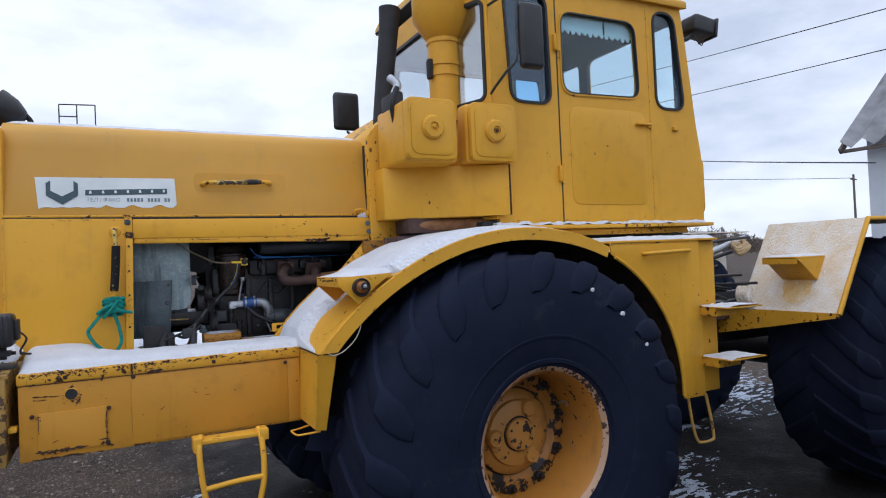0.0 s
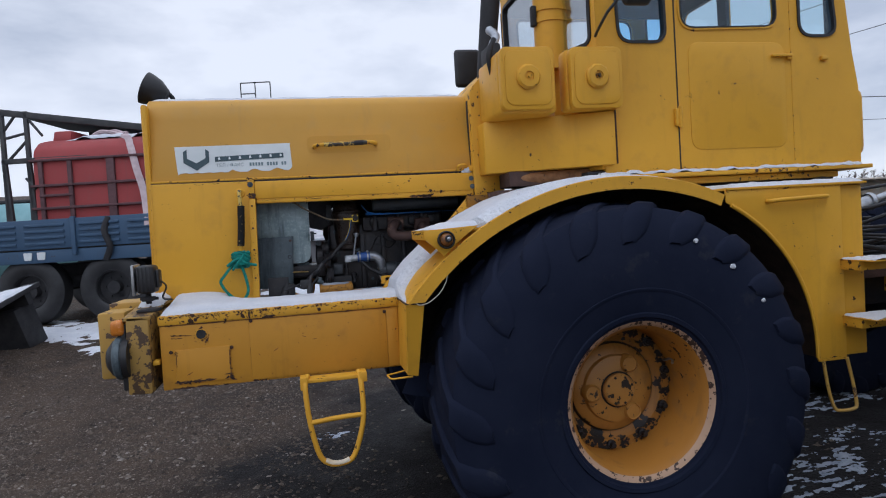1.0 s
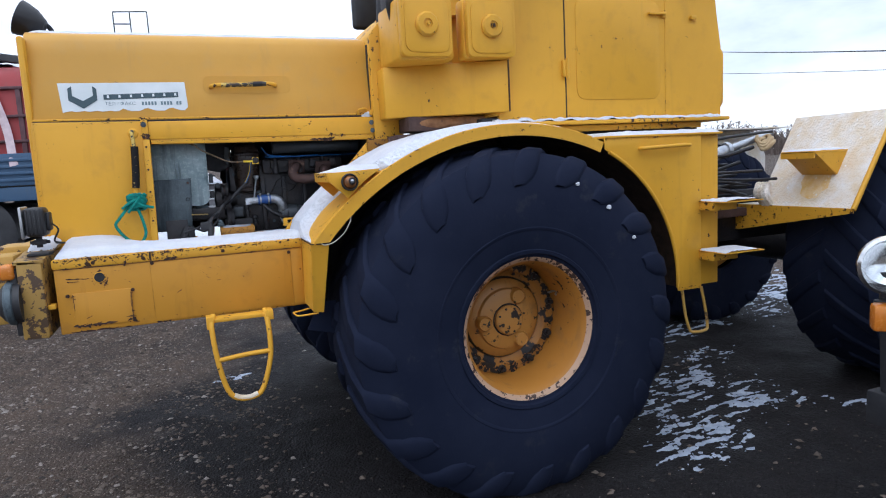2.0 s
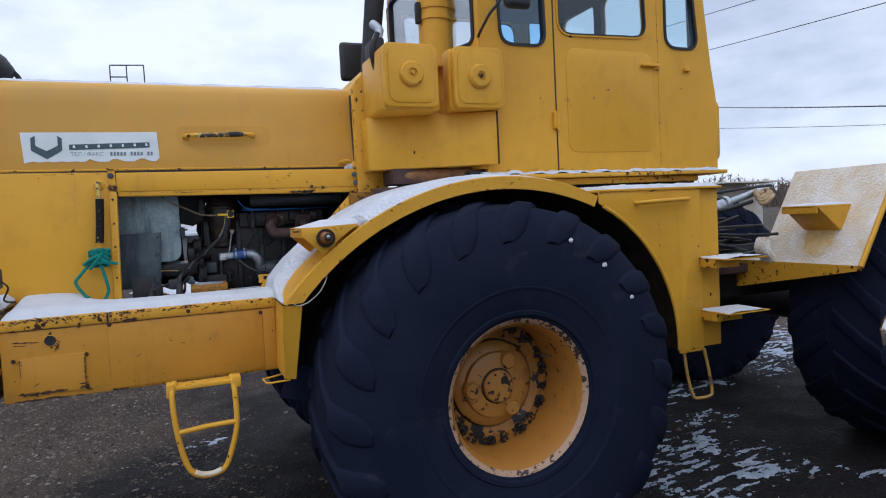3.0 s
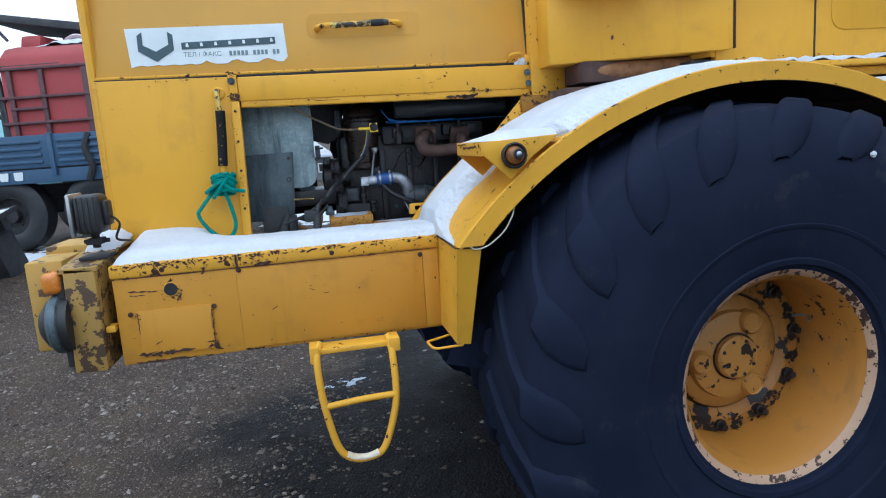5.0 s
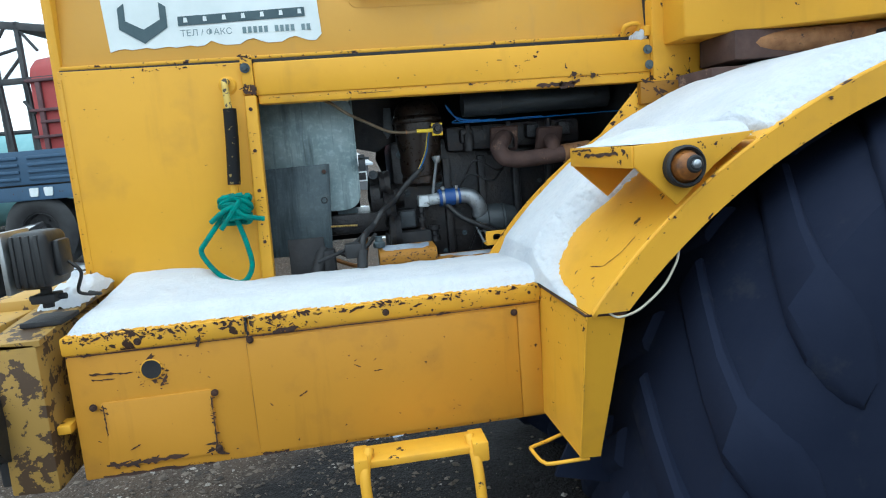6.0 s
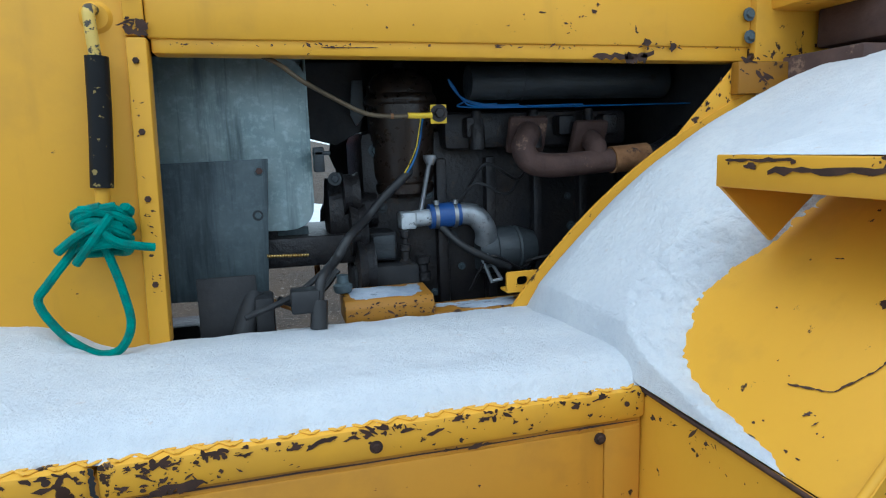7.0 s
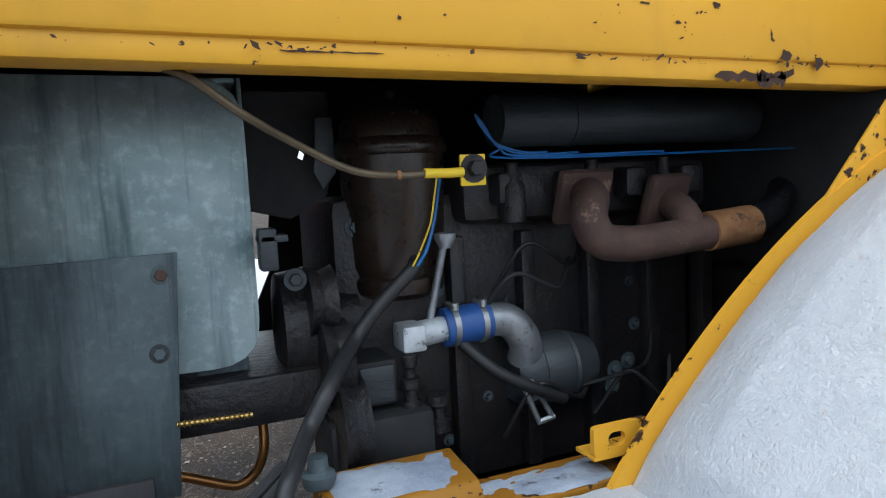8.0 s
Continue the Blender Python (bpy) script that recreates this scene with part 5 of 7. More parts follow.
def ground_material():
    """Damp brown gravel: two sizes of stones in dark fines, black mud and painted shade round the wheels."""
    m = bpy.data.materials.new("wet_gravel")
    nt, p, _, link = nodes_of(m)
    wide, mid = tex(nt, "noise", 0.55, 4), tex(nt, "noise", 3.2, 6)
    grit, small, large = tex(nt, "noise", 90, 5), tex(nt, "voronoi", 70), tex(nt, "voronoi", 30)
    c = mixc(nt, ramp_of(nt, wide.outputs["Fac"], 0.35, 0.65), (0.028, 0.0186, 0.0130), (0.064, 0.0440, 0.0310))
    c = mixc(nt, ramp_of(nt, mid.outputs["Fac"], 0.4, 0.7), c, (0.090, 0.064, 0.046))
    for v, lo, hi, far in ((small, 0.55, 0.95, 0.30), (large, 0.78, 0.98, 0.26)):
        tone = nt.nodes.new("ShaderNodeSeparateColor")
        link(v.outputs["Color"], tone.inputs[0])
        stone = ramp_of(nt, tone.outputs[0], 0.1, 0.9, (0.045, 0.035, 0.028, 1), (0.28, 0.232, 0.19, 1))
        pick = nt.nodes.new("ShaderNodeMath")
        pick.operation = "MULTIPLY"
        link(ramp_of(nt, tone.outputs[1], lo, lo + 0.05), pick.inputs[0])
        link(ramp_of(nt, v.outputs["Distance"], far, far + 0.1, (1, 1, 1, 1), (0, 0, 0, 1)), pick.inputs[1])
        c = mixc(nt, pick.outputs[0], c, stone)
    c = mixc(nt, ramp_of(nt, grit.outputs["Fac"], 0.66, 0.72), c, (0.22, 0.20, 0.18))
    # churned mud and the tractor's shade, both put into the colour
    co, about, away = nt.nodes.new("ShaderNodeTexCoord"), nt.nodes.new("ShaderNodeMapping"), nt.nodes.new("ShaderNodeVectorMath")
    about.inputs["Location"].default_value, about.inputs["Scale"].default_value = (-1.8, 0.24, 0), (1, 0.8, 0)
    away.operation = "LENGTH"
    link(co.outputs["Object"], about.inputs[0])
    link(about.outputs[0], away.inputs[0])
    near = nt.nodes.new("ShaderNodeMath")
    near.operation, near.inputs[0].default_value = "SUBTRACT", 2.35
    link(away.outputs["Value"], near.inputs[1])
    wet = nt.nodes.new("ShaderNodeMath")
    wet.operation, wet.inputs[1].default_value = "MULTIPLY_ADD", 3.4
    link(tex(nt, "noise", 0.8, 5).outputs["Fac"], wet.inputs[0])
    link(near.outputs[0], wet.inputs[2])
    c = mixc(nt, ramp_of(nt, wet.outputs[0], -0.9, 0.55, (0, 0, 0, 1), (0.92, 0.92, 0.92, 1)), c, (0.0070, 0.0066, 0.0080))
    link(c, p.inputs["Base Color"])
    link(ramp_of(nt, mid.outputs["Fac"], 0.3, 0.7, (0.6, 0.6, 0.6, 1), (0.95, 0.95, 0.95, 1)), p.inputs["Roughness"])
    add, add2 = nt.nodes.new("ShaderNodeMath"), nt.nodes.new("ShaderNodeMath")
    add.operation = add2.operation = "SUBTRACT"
    link(grit.outputs["Fac"], add.inputs[0])
    link(small.outputs["Distance"], add.inputs[1])
    link(add.outputs[0], add2.inputs[0])
    link(large.outputs["Distance"], add2.inputs[1])
    bumped(nt, p, add2.outputs[0], 0.9, 0.014)
    p.inputs["Specular IOR Level"].default_value = 0.2
    return m


def pebble_material():
    """Every stone its own tone of brown-grey."""
    m = bpy.data.materials.new("mixed_pebbles")
    nt, p, _, link = nodes_of(m)
    geo = nt.nodes.new("ShaderNodeNewGeometry")
    r = nt.nodes.new("ShaderNodeValToRGB")
    e = r.color_ramp.elements
    e[0].position, e[0].color, e[1].position, e[1].color = 0.0, (0.03, 0.024, 0.02, 1), 1.0, (0.33, 0.295, 0.26, 1)
    mid = r.color_ramp.elements.new(0.6)
    mid.color = (0.125, 0.096, 0.074, 1)
    up = r.color_ramp.elements.new(0.9)
    up.color = (0.17, 0.137, 0.108, 1)
    link(geo.outputs["Random Per Island"], r.inputs[0])
    n = tex(nt, "noise", 160, 4)
    c = mixc(nt, ramp_of(nt, n.outputs["Fac"], 0.4, 0.75, (0, 0, 0, 1), (0.5, 0.5, 0.5, 1)), r.outputs[0], (0.05, 0.04, 0.034))
    link(c, p.inputs["Base Color"])
    p.inputs["Roughness"].default_value, p.inputs["Specular IOR Level"].default_value = 0.8, 0.3
    return m


M["pebble"] = pebble_material()
M["ground"] = ground_material()


def build_ground():
    xs, ys = axis_steps(-900, 900, -7, 6, 0.14), axis_steps(-900, 900, -5, 9, 0.14)
    verts = [(x, y, ground_z(x, y)) for y in ys for x in xs]
    w = len(xs)
    faces = [(j * w + i, j * w + i + 1, (j + 1) * w + i + 1, (j + 1) * w + i) for j in range(len(ys) - 1) for i in range(w - 1)]
    me = bpy.data.meshes.new("ground")
    me.from_pydata(verts, [], faces)
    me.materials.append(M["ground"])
    me.polygons.foreach_set("use_smooth", [True] * len(me.polygons))
    return tagged(new("ground", me), "dark wet gravel yard with scattered pebbles", "ground", kind="structure")


build_ground()


def scatter(name, count, place, size, material, label, category, seed):
    """Many small uneven stones in one mesh."""
    rng = random.Random(seed)
    base = [(1, 0, 0), (-1, 0, 0), (0, 1, 0), (0, -1, 0), (0, 0, 1), (0, 0, -0.6)]
    tri = [(0, 2, 4), (2, 1, 4), (1, 3, 4), (3, 0, 4), (2, 0, 5), (1, 2, 5), (3, 1, 5), (0, 3, 5)]
    verts, faces = [], []
    for _ in range(count):
        x, y = place(rng)
        s = size(rng)
        a = rng.uniform(0, 6.28)
        ca, sa = math.cos(a), math.sin(a)
        k = len(verts)
        f = (rng.uniform(0.7, 1.3), rng.uniform(0.6, 1.0), rng.uniform(0.35, 0.7))
        z = ground_z(x, y)
        for vx, vy, vz in base:
            px, py, pz = (vx * f[0] + rng.uniform(-0.25, 0.25)) * s, (vy * f[1] + rng.uniform(-0.25, 0.25)) * s, vz * f[2] * s
            verts.append((x + ca * px - sa * py, y + sa * px + ca * py, z + pz + 0.1 * s))
        faces += [(k + p, k + q, k + r) for p, q, r in tri]
    me = bpy.data.meshes.new(name)
    me.from_pydata(verts, [], faces)
    me.materials.append(M[material])
    return tagged(new(name, me), label, category, kind="stuff")


def strewn(r, x0, x1, y0, y1):
    """A spot on the yard, in loose drifts and rarer on the blackened ground round the wheels."""
    while True:
        x, y = r.uniform(x0, x1), r.uniform(y0, y1)
        drift = 0.55 + 0.9 * noise.noise((x * 1.3, y * 1.3, 7)) + 0.5 * noise.noise((x * 5, y * 5, 2))
        if r.random() < drift * min(1, max(0.06, (-0.75 - x) / 1.3)):
            return x, y


scatter("gravel", 46000, lambda r: strewn(r, -4.6, 2.4, -3.3, 3.4), lambda r: 0.0035 + 0.021 * r.random() ** 6, "pebble", "loose brown-grey gravel on the yard", "gravel", 3)
scatter("gravel", 9000, lambda r: strewn(r, -7.5, -1.0, 3.0, 8.0), lambda r: 0.006 + 0.022 * r.random() ** 4, "pebble", "loose brown-grey gravel on the yard", "gravel", 4)


def snow_sheet(name, x0, x1, y0, y1, step, height, cover, label, seed, material="snow"):
    """Patchy snow lying on the ground: only where cover(x, y) is above nought."""
    nx, ny = int((x1 - x0) / step), int((y1 - y0) / step)
    h = {}
    for j in range(ny + 1):
        for i in range(nx + 1):
            x, y = x0 + i * step, y0 + j * step
            h[i, j] = cover(x, y)
    idx, verts, faces = {}, [], []

    def vert(i, j):
        if (i, j) not in idx:
            x, y = x0 + i * step, y0 + j * step
            c = h[i, j]
            jx = 0.45 * step * noise.noise((x * 60, y * 60, seed))
            jy = 0.45 * step * noise.noise((x * 60, y * 60, seed + 9))
            idx[i, j] = len(verts)
            verts.append((x + jx, y + jy, ground_z(x, y) + min(height, max(-0.01, c * height * 4))))
        return idx[i, j]

    for j in range(ny):
        for i in range(nx):
            if max(h[i, j], h[i + 1, j], h[i, j + 1], h[i + 1, j + 1]) > 0:
                faces.append((vert(i, j), vert(i + 1, j), vert(i + 1, j + 1), vert(i, j + 1)))
    me = bpy.data.meshes.new(name)
    me.from_pydata(verts, [], faces)
    me.materials.append(M[material])
    me.polygons.foreach_set("use_smooth", [True] * len(me.polygons))
    return tagged(new(name, me), label, "snow", kind="stuff")


def blob(x, y, cx, cy, rx, ry, turn=0.0):
    c, s = math.cos(turn), math.sin(turn)
    u, v = (c * (x - cx) + s * (y - cy)) / rx, (-s * (x - cx) + c * (y - cy)) / ry
    return 1 - u * u - v * v


def cover_near(x, y):
    m = max(blob(x, y, 1.55, -0.80, 0.95, 0.42, 0.75), blob(x, y, 2.15, -1.10, 0.75, 0.14, -0.72), blob(x, y, 2.75, 0.62, 0.8, 0.2, 0.3),
            blob(x, y, 4.7, 1.45, 1.5, 0.55, 0.62), blob(x, y, 1.05, -1.35, 0.36, 0.22, 0.3), blob(x, y, 2.1, -0.2, 0.6, 0.2, 0.4))
    if m < -0.9:
        return -1
    n = noise.fractal((x * 6 + y * 3, y * 20 - x * 4, 1.0), 0.45, 2.1, 6) + 0.5 * noise.noise((x * 3, y * 3, 5.0))
    return 0.40 * min(m, 0.6) + 0.54 * n - 0.35


def cover_left(x, y):
    m = max(blob(x, y, -4.6, 6.6, 2.2, 0.9, -0.2), blob(x, y, -6.6, 8.0, 1.6, 0.5, -0.3), blob(x, y, -3.5, 5.2, 0.7, 0.5))
    if m < -0.6:
        return -1
    return 0.6 * min(m, 0.8) + 0.55 * noise.fractal((x * 2.2, y * 2.2, 4.0), 0.7, 2.1, 5) - 0.18


snow_sheet("snow_patch", 0.4, 6.2, -1.9, 2.8, 0.015, 0.007, cover_near, "broken patchy snow on the dark gravel between the wheels, darkened for shade", 2, "dull_snow")
snow_sheet("snow_patch", -1.6, -0.8, 1.0, 1.9, 0.014, 0.006, lambda x, y: 0.35 * blob(x, y, -1.22, 1.4, 0.2, 0.12, 0.2) + 0.5 * noise.fractal((x * 9, y * 14, 3.0), 0.6, 2.1, 4) - 0.32 if blob(x, y, -1.22, 1.4, 0.34, 0.22, 0.2) > 0 else -1, "small scrap of snow on the gravel", 3, "dull_snow")
snow_sheet("snow_patch", -9, -2.6, 4.2, 9.4, 0.05, 0.02, cover_left, "thin patchy snow on the gravel beside the truck", 5)

snow_sheet("snow_patch", -2.4, 2.0, 7.2, 14.0, 0.06, 0.025, lambda x, y: 0.7 * min(0.8, blob(x, y, -0.3, 10.6, 2.0, 3.2)) + 0.5 * noise.fractal((x * 2, y * 2, 6.0), 0.7, 2.1, 5) - 0.1, "patchy snow on the yard beyond the tractor", 7)

# ---- snow lying on the tractor ----


def draped(name, nu, nv, base, thick, label, material="snow"):
    """Snow on a surface: base(u, v) gives place and normal, thick(u, v) the depth."""
    verts, faces, t = [], [], []
    for j in range(nv + 1):
        for i in range(nu + 1):
            u, v = i / nu, j / nv
            p, n = base(u, v)
            d = thick(u, v)
            t.append(d)
            verts.append(tuple(Vector(p) + Vector(n) * max(d, -0.004)))
    w = nu + 1
    for j in range(nv):
        for i in range(nu):
            q = (j * w + i, j * w + i + 1, (j + 1) * w + i + 1, (j + 1) * w + i)
            if max(t[k] for k in q) > 0:
                faces.append(q)
    me = bpy.data.meshes.new(name)
    me.from_pydata(verts, [], faces)
    me.materials.append(M[material])
    me.polygons.foreach_set("use_smooth", [True] * len(me.polygons))
    return tagged(new(name, me), label, "snow", kind="stuff")


def edge(u, w):
    """Rounded fall-off towards both ends of 0 to 1."""
    d = min(u, 1 - u) / w
    return 1 if d >= 1 else math.sqrt(max(0, 1 - (1 - d) ** 2))


def fender_base(u, v):
    a = radians(142.4 - 75 * u)
    y0 = -1.19 + tuck(142.4 - 75 * u)
    y = y0 + (-0.405 - y0) * v
    return (FX + RF * math.cos(a), y, FZ + RF * math.sin(a)), (math.cos(a), 0, math.sin(a))


BARE = ((0.0, 0.10), (0.012, 0.19), (0.018, 0.27), (0.026, 0.34), (0.038, 0.385), (0.064, 0.425), (0.09, 0.45), (0.12, 0.445), (0.16, 0.41), (0.262, 0.40), (0.275, 0.12), (0.30, 0.03), (0.5, 0.0), (1.0, 0.0))


def fender_thick(u, v):
    """Deep along the inner side; the outer foot below the lamp bracket lies bare."""
    wob = 0.02 * noise.fractal((u * 14, v * 5, 2.0), 0.8, 2.0, 4) + 0.016 * noise.fractal((u * 90, v * 44, 6.0), 0.8, 2.0, 4)
    lim = next(a[1] + (b[1] - a[1]) * (u - a[0]) / (b[0] - a[0]) for a, b in zip(BARE, BARE[1:]) if u <= b[0])
    side = (v - lim - wob) / 0.12
    if side < 0:
        return -0.01
    inner = min(1, max(0, (1.0 - v) / 0.14)) ** 0.6 if u < 0.55 else 1
    foot = min(1, 0.25 + u / 0.05)
    d = min(1, side) ** 0.75 * min(1, (1 - u) / 0.05) * inner * foot
    deep = 0.042 if u < 0.45 else 0.042 - 0.02 * min(1, (u - 0.45) * 4)
    return deep * d + 0.003 * noise.fractal((u * 12, v * 8, 5.0), 1.2, 2.0, 3) * min(1, side) + 0.0009 * noise.fractal((u * 160, v * 80, 1.0), 0.7, 2.0, 3)


def deck_base(u, v):
    return (-1.985 - 0.035 * max(0, 1 - 6 * u) * v + 1.075 * u, -0.832 + 0.44 * v, 1.287), (0, 0, 1)


def deck_thick(u, v):
    wob = 0.02 * noise.fractal((u * 9, v * 3, 7.0), 0.8, 2.0, 4)
    front = edge(min(0.5, max(0, v - 0.02 - wob)), 0.16)
    left = edge(min(0.5, max(0, u - 0.004)), 0.045)
    back = 1 - 0.72 * v * v
    hump = ease((0.40 - u) / 0.28)
    press = 0.022 * math.exp(-((u - 0.285) / 0.05) ** 2) * ease((v - 0.72) / 0.16)  # where the rope lies
    d = (0.036 * back + 0.054 * hump * v ** 2 - press) * front * left
    return d + 0.0022 * noise.fractal((u * 22, v * 10, 1.0), 0.9, 2.0, 4) - 0.002


draped("snow_layer", 420, 190, fender_base, fender_thick, "thick white snow along the yellow fender")
draped("snow_layer", 140, 50, deck_base, deck_thick, "soft white snow along the side box lid")
draped("snow_layer", 80, 30, lambda u, v: ((-2.07 + 1.64 * u, -0.265 + 0.53 * v, 2.336 + 0.010 * edge(v, 0.5)), (0, 0, 1)), lambda u, v: 0.014 * edge(v, 0.1) * edge(u, 0.03) + 0.004 * noise.fractal((u * 12, v * 5, 3.0), 0.9, 2.0, 4), "thin snow on the hood top")
draped("snow_layer", 60, 12, lambda u, v: ((0.15 + 1.57 * u, -0.80 + 0.06 * v, 1.812), (0, 0, 1)), lambda u, v: 0.012 * edge(v, 0.4) + 0.014 * noise.fractal((u * 22, v * 3, 6.0), 0.9, 2.0, 4), "crusted snow along the cab sill")
draped("snow_layer", 60, 24, lambda u, v: ((0.605 + 0.72 * u, -1.198 + 0.5 * v, 1.700), (0, 0, 1)), lambda u, v: 0.022 * edge(v, 0.15) * edge(u, 0.04) + 0.006 * noise.fractal((u * 12, v * 8, 8.0), 0.9, 2.0, 4), "snow on the locker top")
for z in (1.330, 1.058):
    draped("snow_layer", 20, 14, lambda u, v: ((1.17 + 0.245 * u, -1.383 + 0.185 * v, z), (0, 0, 1)), lambda u, v: 0.007 * edge(u, 0.1) + 0.008 * noise.fractal((u * 8, v * 3 + z, 8.0), 0.9, 2.0, 3), "thin snow on the foot step")
draped("snow_layer", 20, 20, lambda u, v: ((-0.8525 + 0.23 * u, -1.1685 + 0.305 * v, 1.588), (0, 0, 1)), lambda u, v: 0.004 + 0.03 * edge(v, 0.25) * min(1, 2 * u), "snow on the lamp bracket")
draped("snow_layer", 24, 24, lambda u, v: ((-2.11 + 0.10 * u, -0.66 + 0.24 * v, 1.318 + 0.018 * v), (0, 0, 1)), lambda u, v: 0.035 * edge(u, 0.3) * edge(v, 0.3) + 0.01 * noise.fractal((u * 6, v * 6, 2.0), 0.9, 2.0, 3), "lump of snow on the bumper")

draped("snow_layer", 24, 16, lambda u, v: ((2.165 + 0.30 * u, -1.097 + 0.234 * v, 1.566), (0, 0, 1)), lambda u, v: 0.012 * edge(u, 0.2) * edge(v, 0.2) + 0.004 * noise.fractal((u * 6, v * 6, 4.0), 0.9, 2.0, 3), "snow on the rear fender bracket")

# ---- trailer with a red tank ----
TR = pose(-5.32, 8.5, 0.43, 0, 0, -12)


def trailer_wheel(t, x, y):
    w = part("wheel", lathe([(0.26, -0.06), (0.28, -0.14), (0.34, -0.17), (0.46, -0.165), (0.535, -0.12), (0.55, 0.0), (0.535, 0.12), (0.46, 0.165), (0.28, 0.14)], "y", (x, y, 0.55), 44), "black", t, "dark trailer tyre")
    part("wheel_rim", lathe([(0.285, -0.12), (0.26, -0.13), (0.25, -0.05), (0.11, -0.03), (0.10, -0.12), (0, -0.13)], "y", (x, y, 0.55), 28), "soot", w)
    for k in range(6):
        part("wheel_nut", bolt((x + 0.17 * math.cos(k * 1.0472), y - 0.035, 0.55 + 0.17 * math.sin(k * 1.0472)), "y", 0.018, 0.025, False), "soot", w)


def build_trailer():
    t = holder("farm_trailer", "old blue farm trailer with ribbed side boards", "trailer", (-5.32, 8.5, 0.43), -12)
    part("chassis", join(box(-0.8, 3.8, -0.45, 0.45, 0.72, 0.95, 0.02), box(-0.9, 3.85, -1.12, 1.12, 1.12, 1.22, 0.02)), "soot", t)
    for i in range(3):
        x = -0.92 + i * 1.62
        b = part("side_board", box(x, x + 1.58, -1.22, -1.18, 1.22, 1.68, 0.01), "trunk_blue", t, "ribbed blue steel side board")
        for k in range(2):
            for j in range(4):
                part("board_rib", box(x + 0.09 + 0.76 * k, x + 0.72 + 0.76 * k, -1.245, -1.21, 1.28 + 0.095 * j, 1.325 + 0.095 * j, 0.012), "trunk_blue", b)
        part("board_post", box(x - 0.035, x + 0.035, -1.255, -1.17, 1.10, 1.70, 0.01), "trunk_blue", t)
    part("tailgate", box(-0.95, -0.91, -1.18, 1.18, 1.22, 1.68, 0.01), "trunk_blue", t)
    part("under_rail", box(-0.85, 3.8, -1.20, -1.12, 1.0, 1.20, 0.01), "trunk_blue", t)
    part("corner_bracket", box(-0.93, -0.80, -1.21, -1.10, 0.86, 1.06, 0.02), "soot", t)
    part("bed", box(-0.9, 3.8, -1.17, 1.17, 1.21, 1.25, 0.005), "wood", t)
    for x in (-0.11, 0.10):
        part("marker_plate", plate(rquad([(x, 1.05), (x + 0.11, 1.05), (x + 0.125, 1.17), (x - 0.01, 1.17)], 0.02), "y", -1.215, -1.20), "white", t)
    part("hitch_hose", tube([(1.25, -1.2, 1.66), (1.20, -1.26, 1.45), (1.27, -1.26, 1.2), (1.18, -1.22, 1.0)], 0.05, 8), "soot", t)
    for x in (-0.12, 1.2):
        for y in (-0.98, 0.98):
            trailer_wheel(t, x, y)
    part("axle", join(tube([(-0.12, -0.9, 0.55), (-0.12, 0.9, 0.55)], 0.07, 10, 0), tube([(1.2, -0.9, 0.55), (1.2, 0.9, 0.55)], 0.07, 10, 0), box(-0.3, 1.4, -0.5, -0.42, 0.55, 0.74, 0.02), box(-0.3, 1.4, 0.42, 0.5, 0.55, 0.74, 0.02)), "soot", t)
    for x, y in ((-0.43, -1.0), (-0.04, -1.0), (-0.43, 0.9), (-0.04, 0.9)):
        part("frame_post", box(x - 0.032, x + 0.032, y - 0.03, y + 0.03, 1.25, 3.42, 0.006), "frame", t, "dark steel post")
        part("frame_foot", moved(box(-0.035, 0.035, -0.03, 0.03, 0, 1.36, 0.006), pose(x + 0.07, y, 1.27, 0, -3.2, 0)), "frame", t)
    for a, b in (((-0.43, -1.0, 3.0), (-0.04, -1.0, 3.08)), ((-0.43, -1.0, 3.1), (-0.22, -1.0, 3.36)), ((-0.04, -1.0, 3.34), (0.20, -1.0, 3.02)), ((-0.36, -1.0, 2.66), (-0.06, -1.0, 2.95)), ((-0.1, -1.02, 2.36), (0.06, -1.05, 2.18)), ((-0.43, 0.9, 3.0), (-0.04, 0.9, 3.0))):
        part("frame_brace", tube([a, b], 0.022, 6, 0), "frame", t)
    part("frame_crossbar", box(-0.47, 0.9, -1.03, -0.97, 2.60, 2.68, 0.008), "frame", t)
    part("boom", moved(join(box(0, 2.7, -0.03, 0.03, -0.10, 0.0, 0.008), box(0, 2.7, 0.5, 1.9, -0.04, 0.0, 0.008)), pose(-0.46, -1.0, 3.48, 0, 9.2, 0)), "frame", t, "dark sloping steel boom")


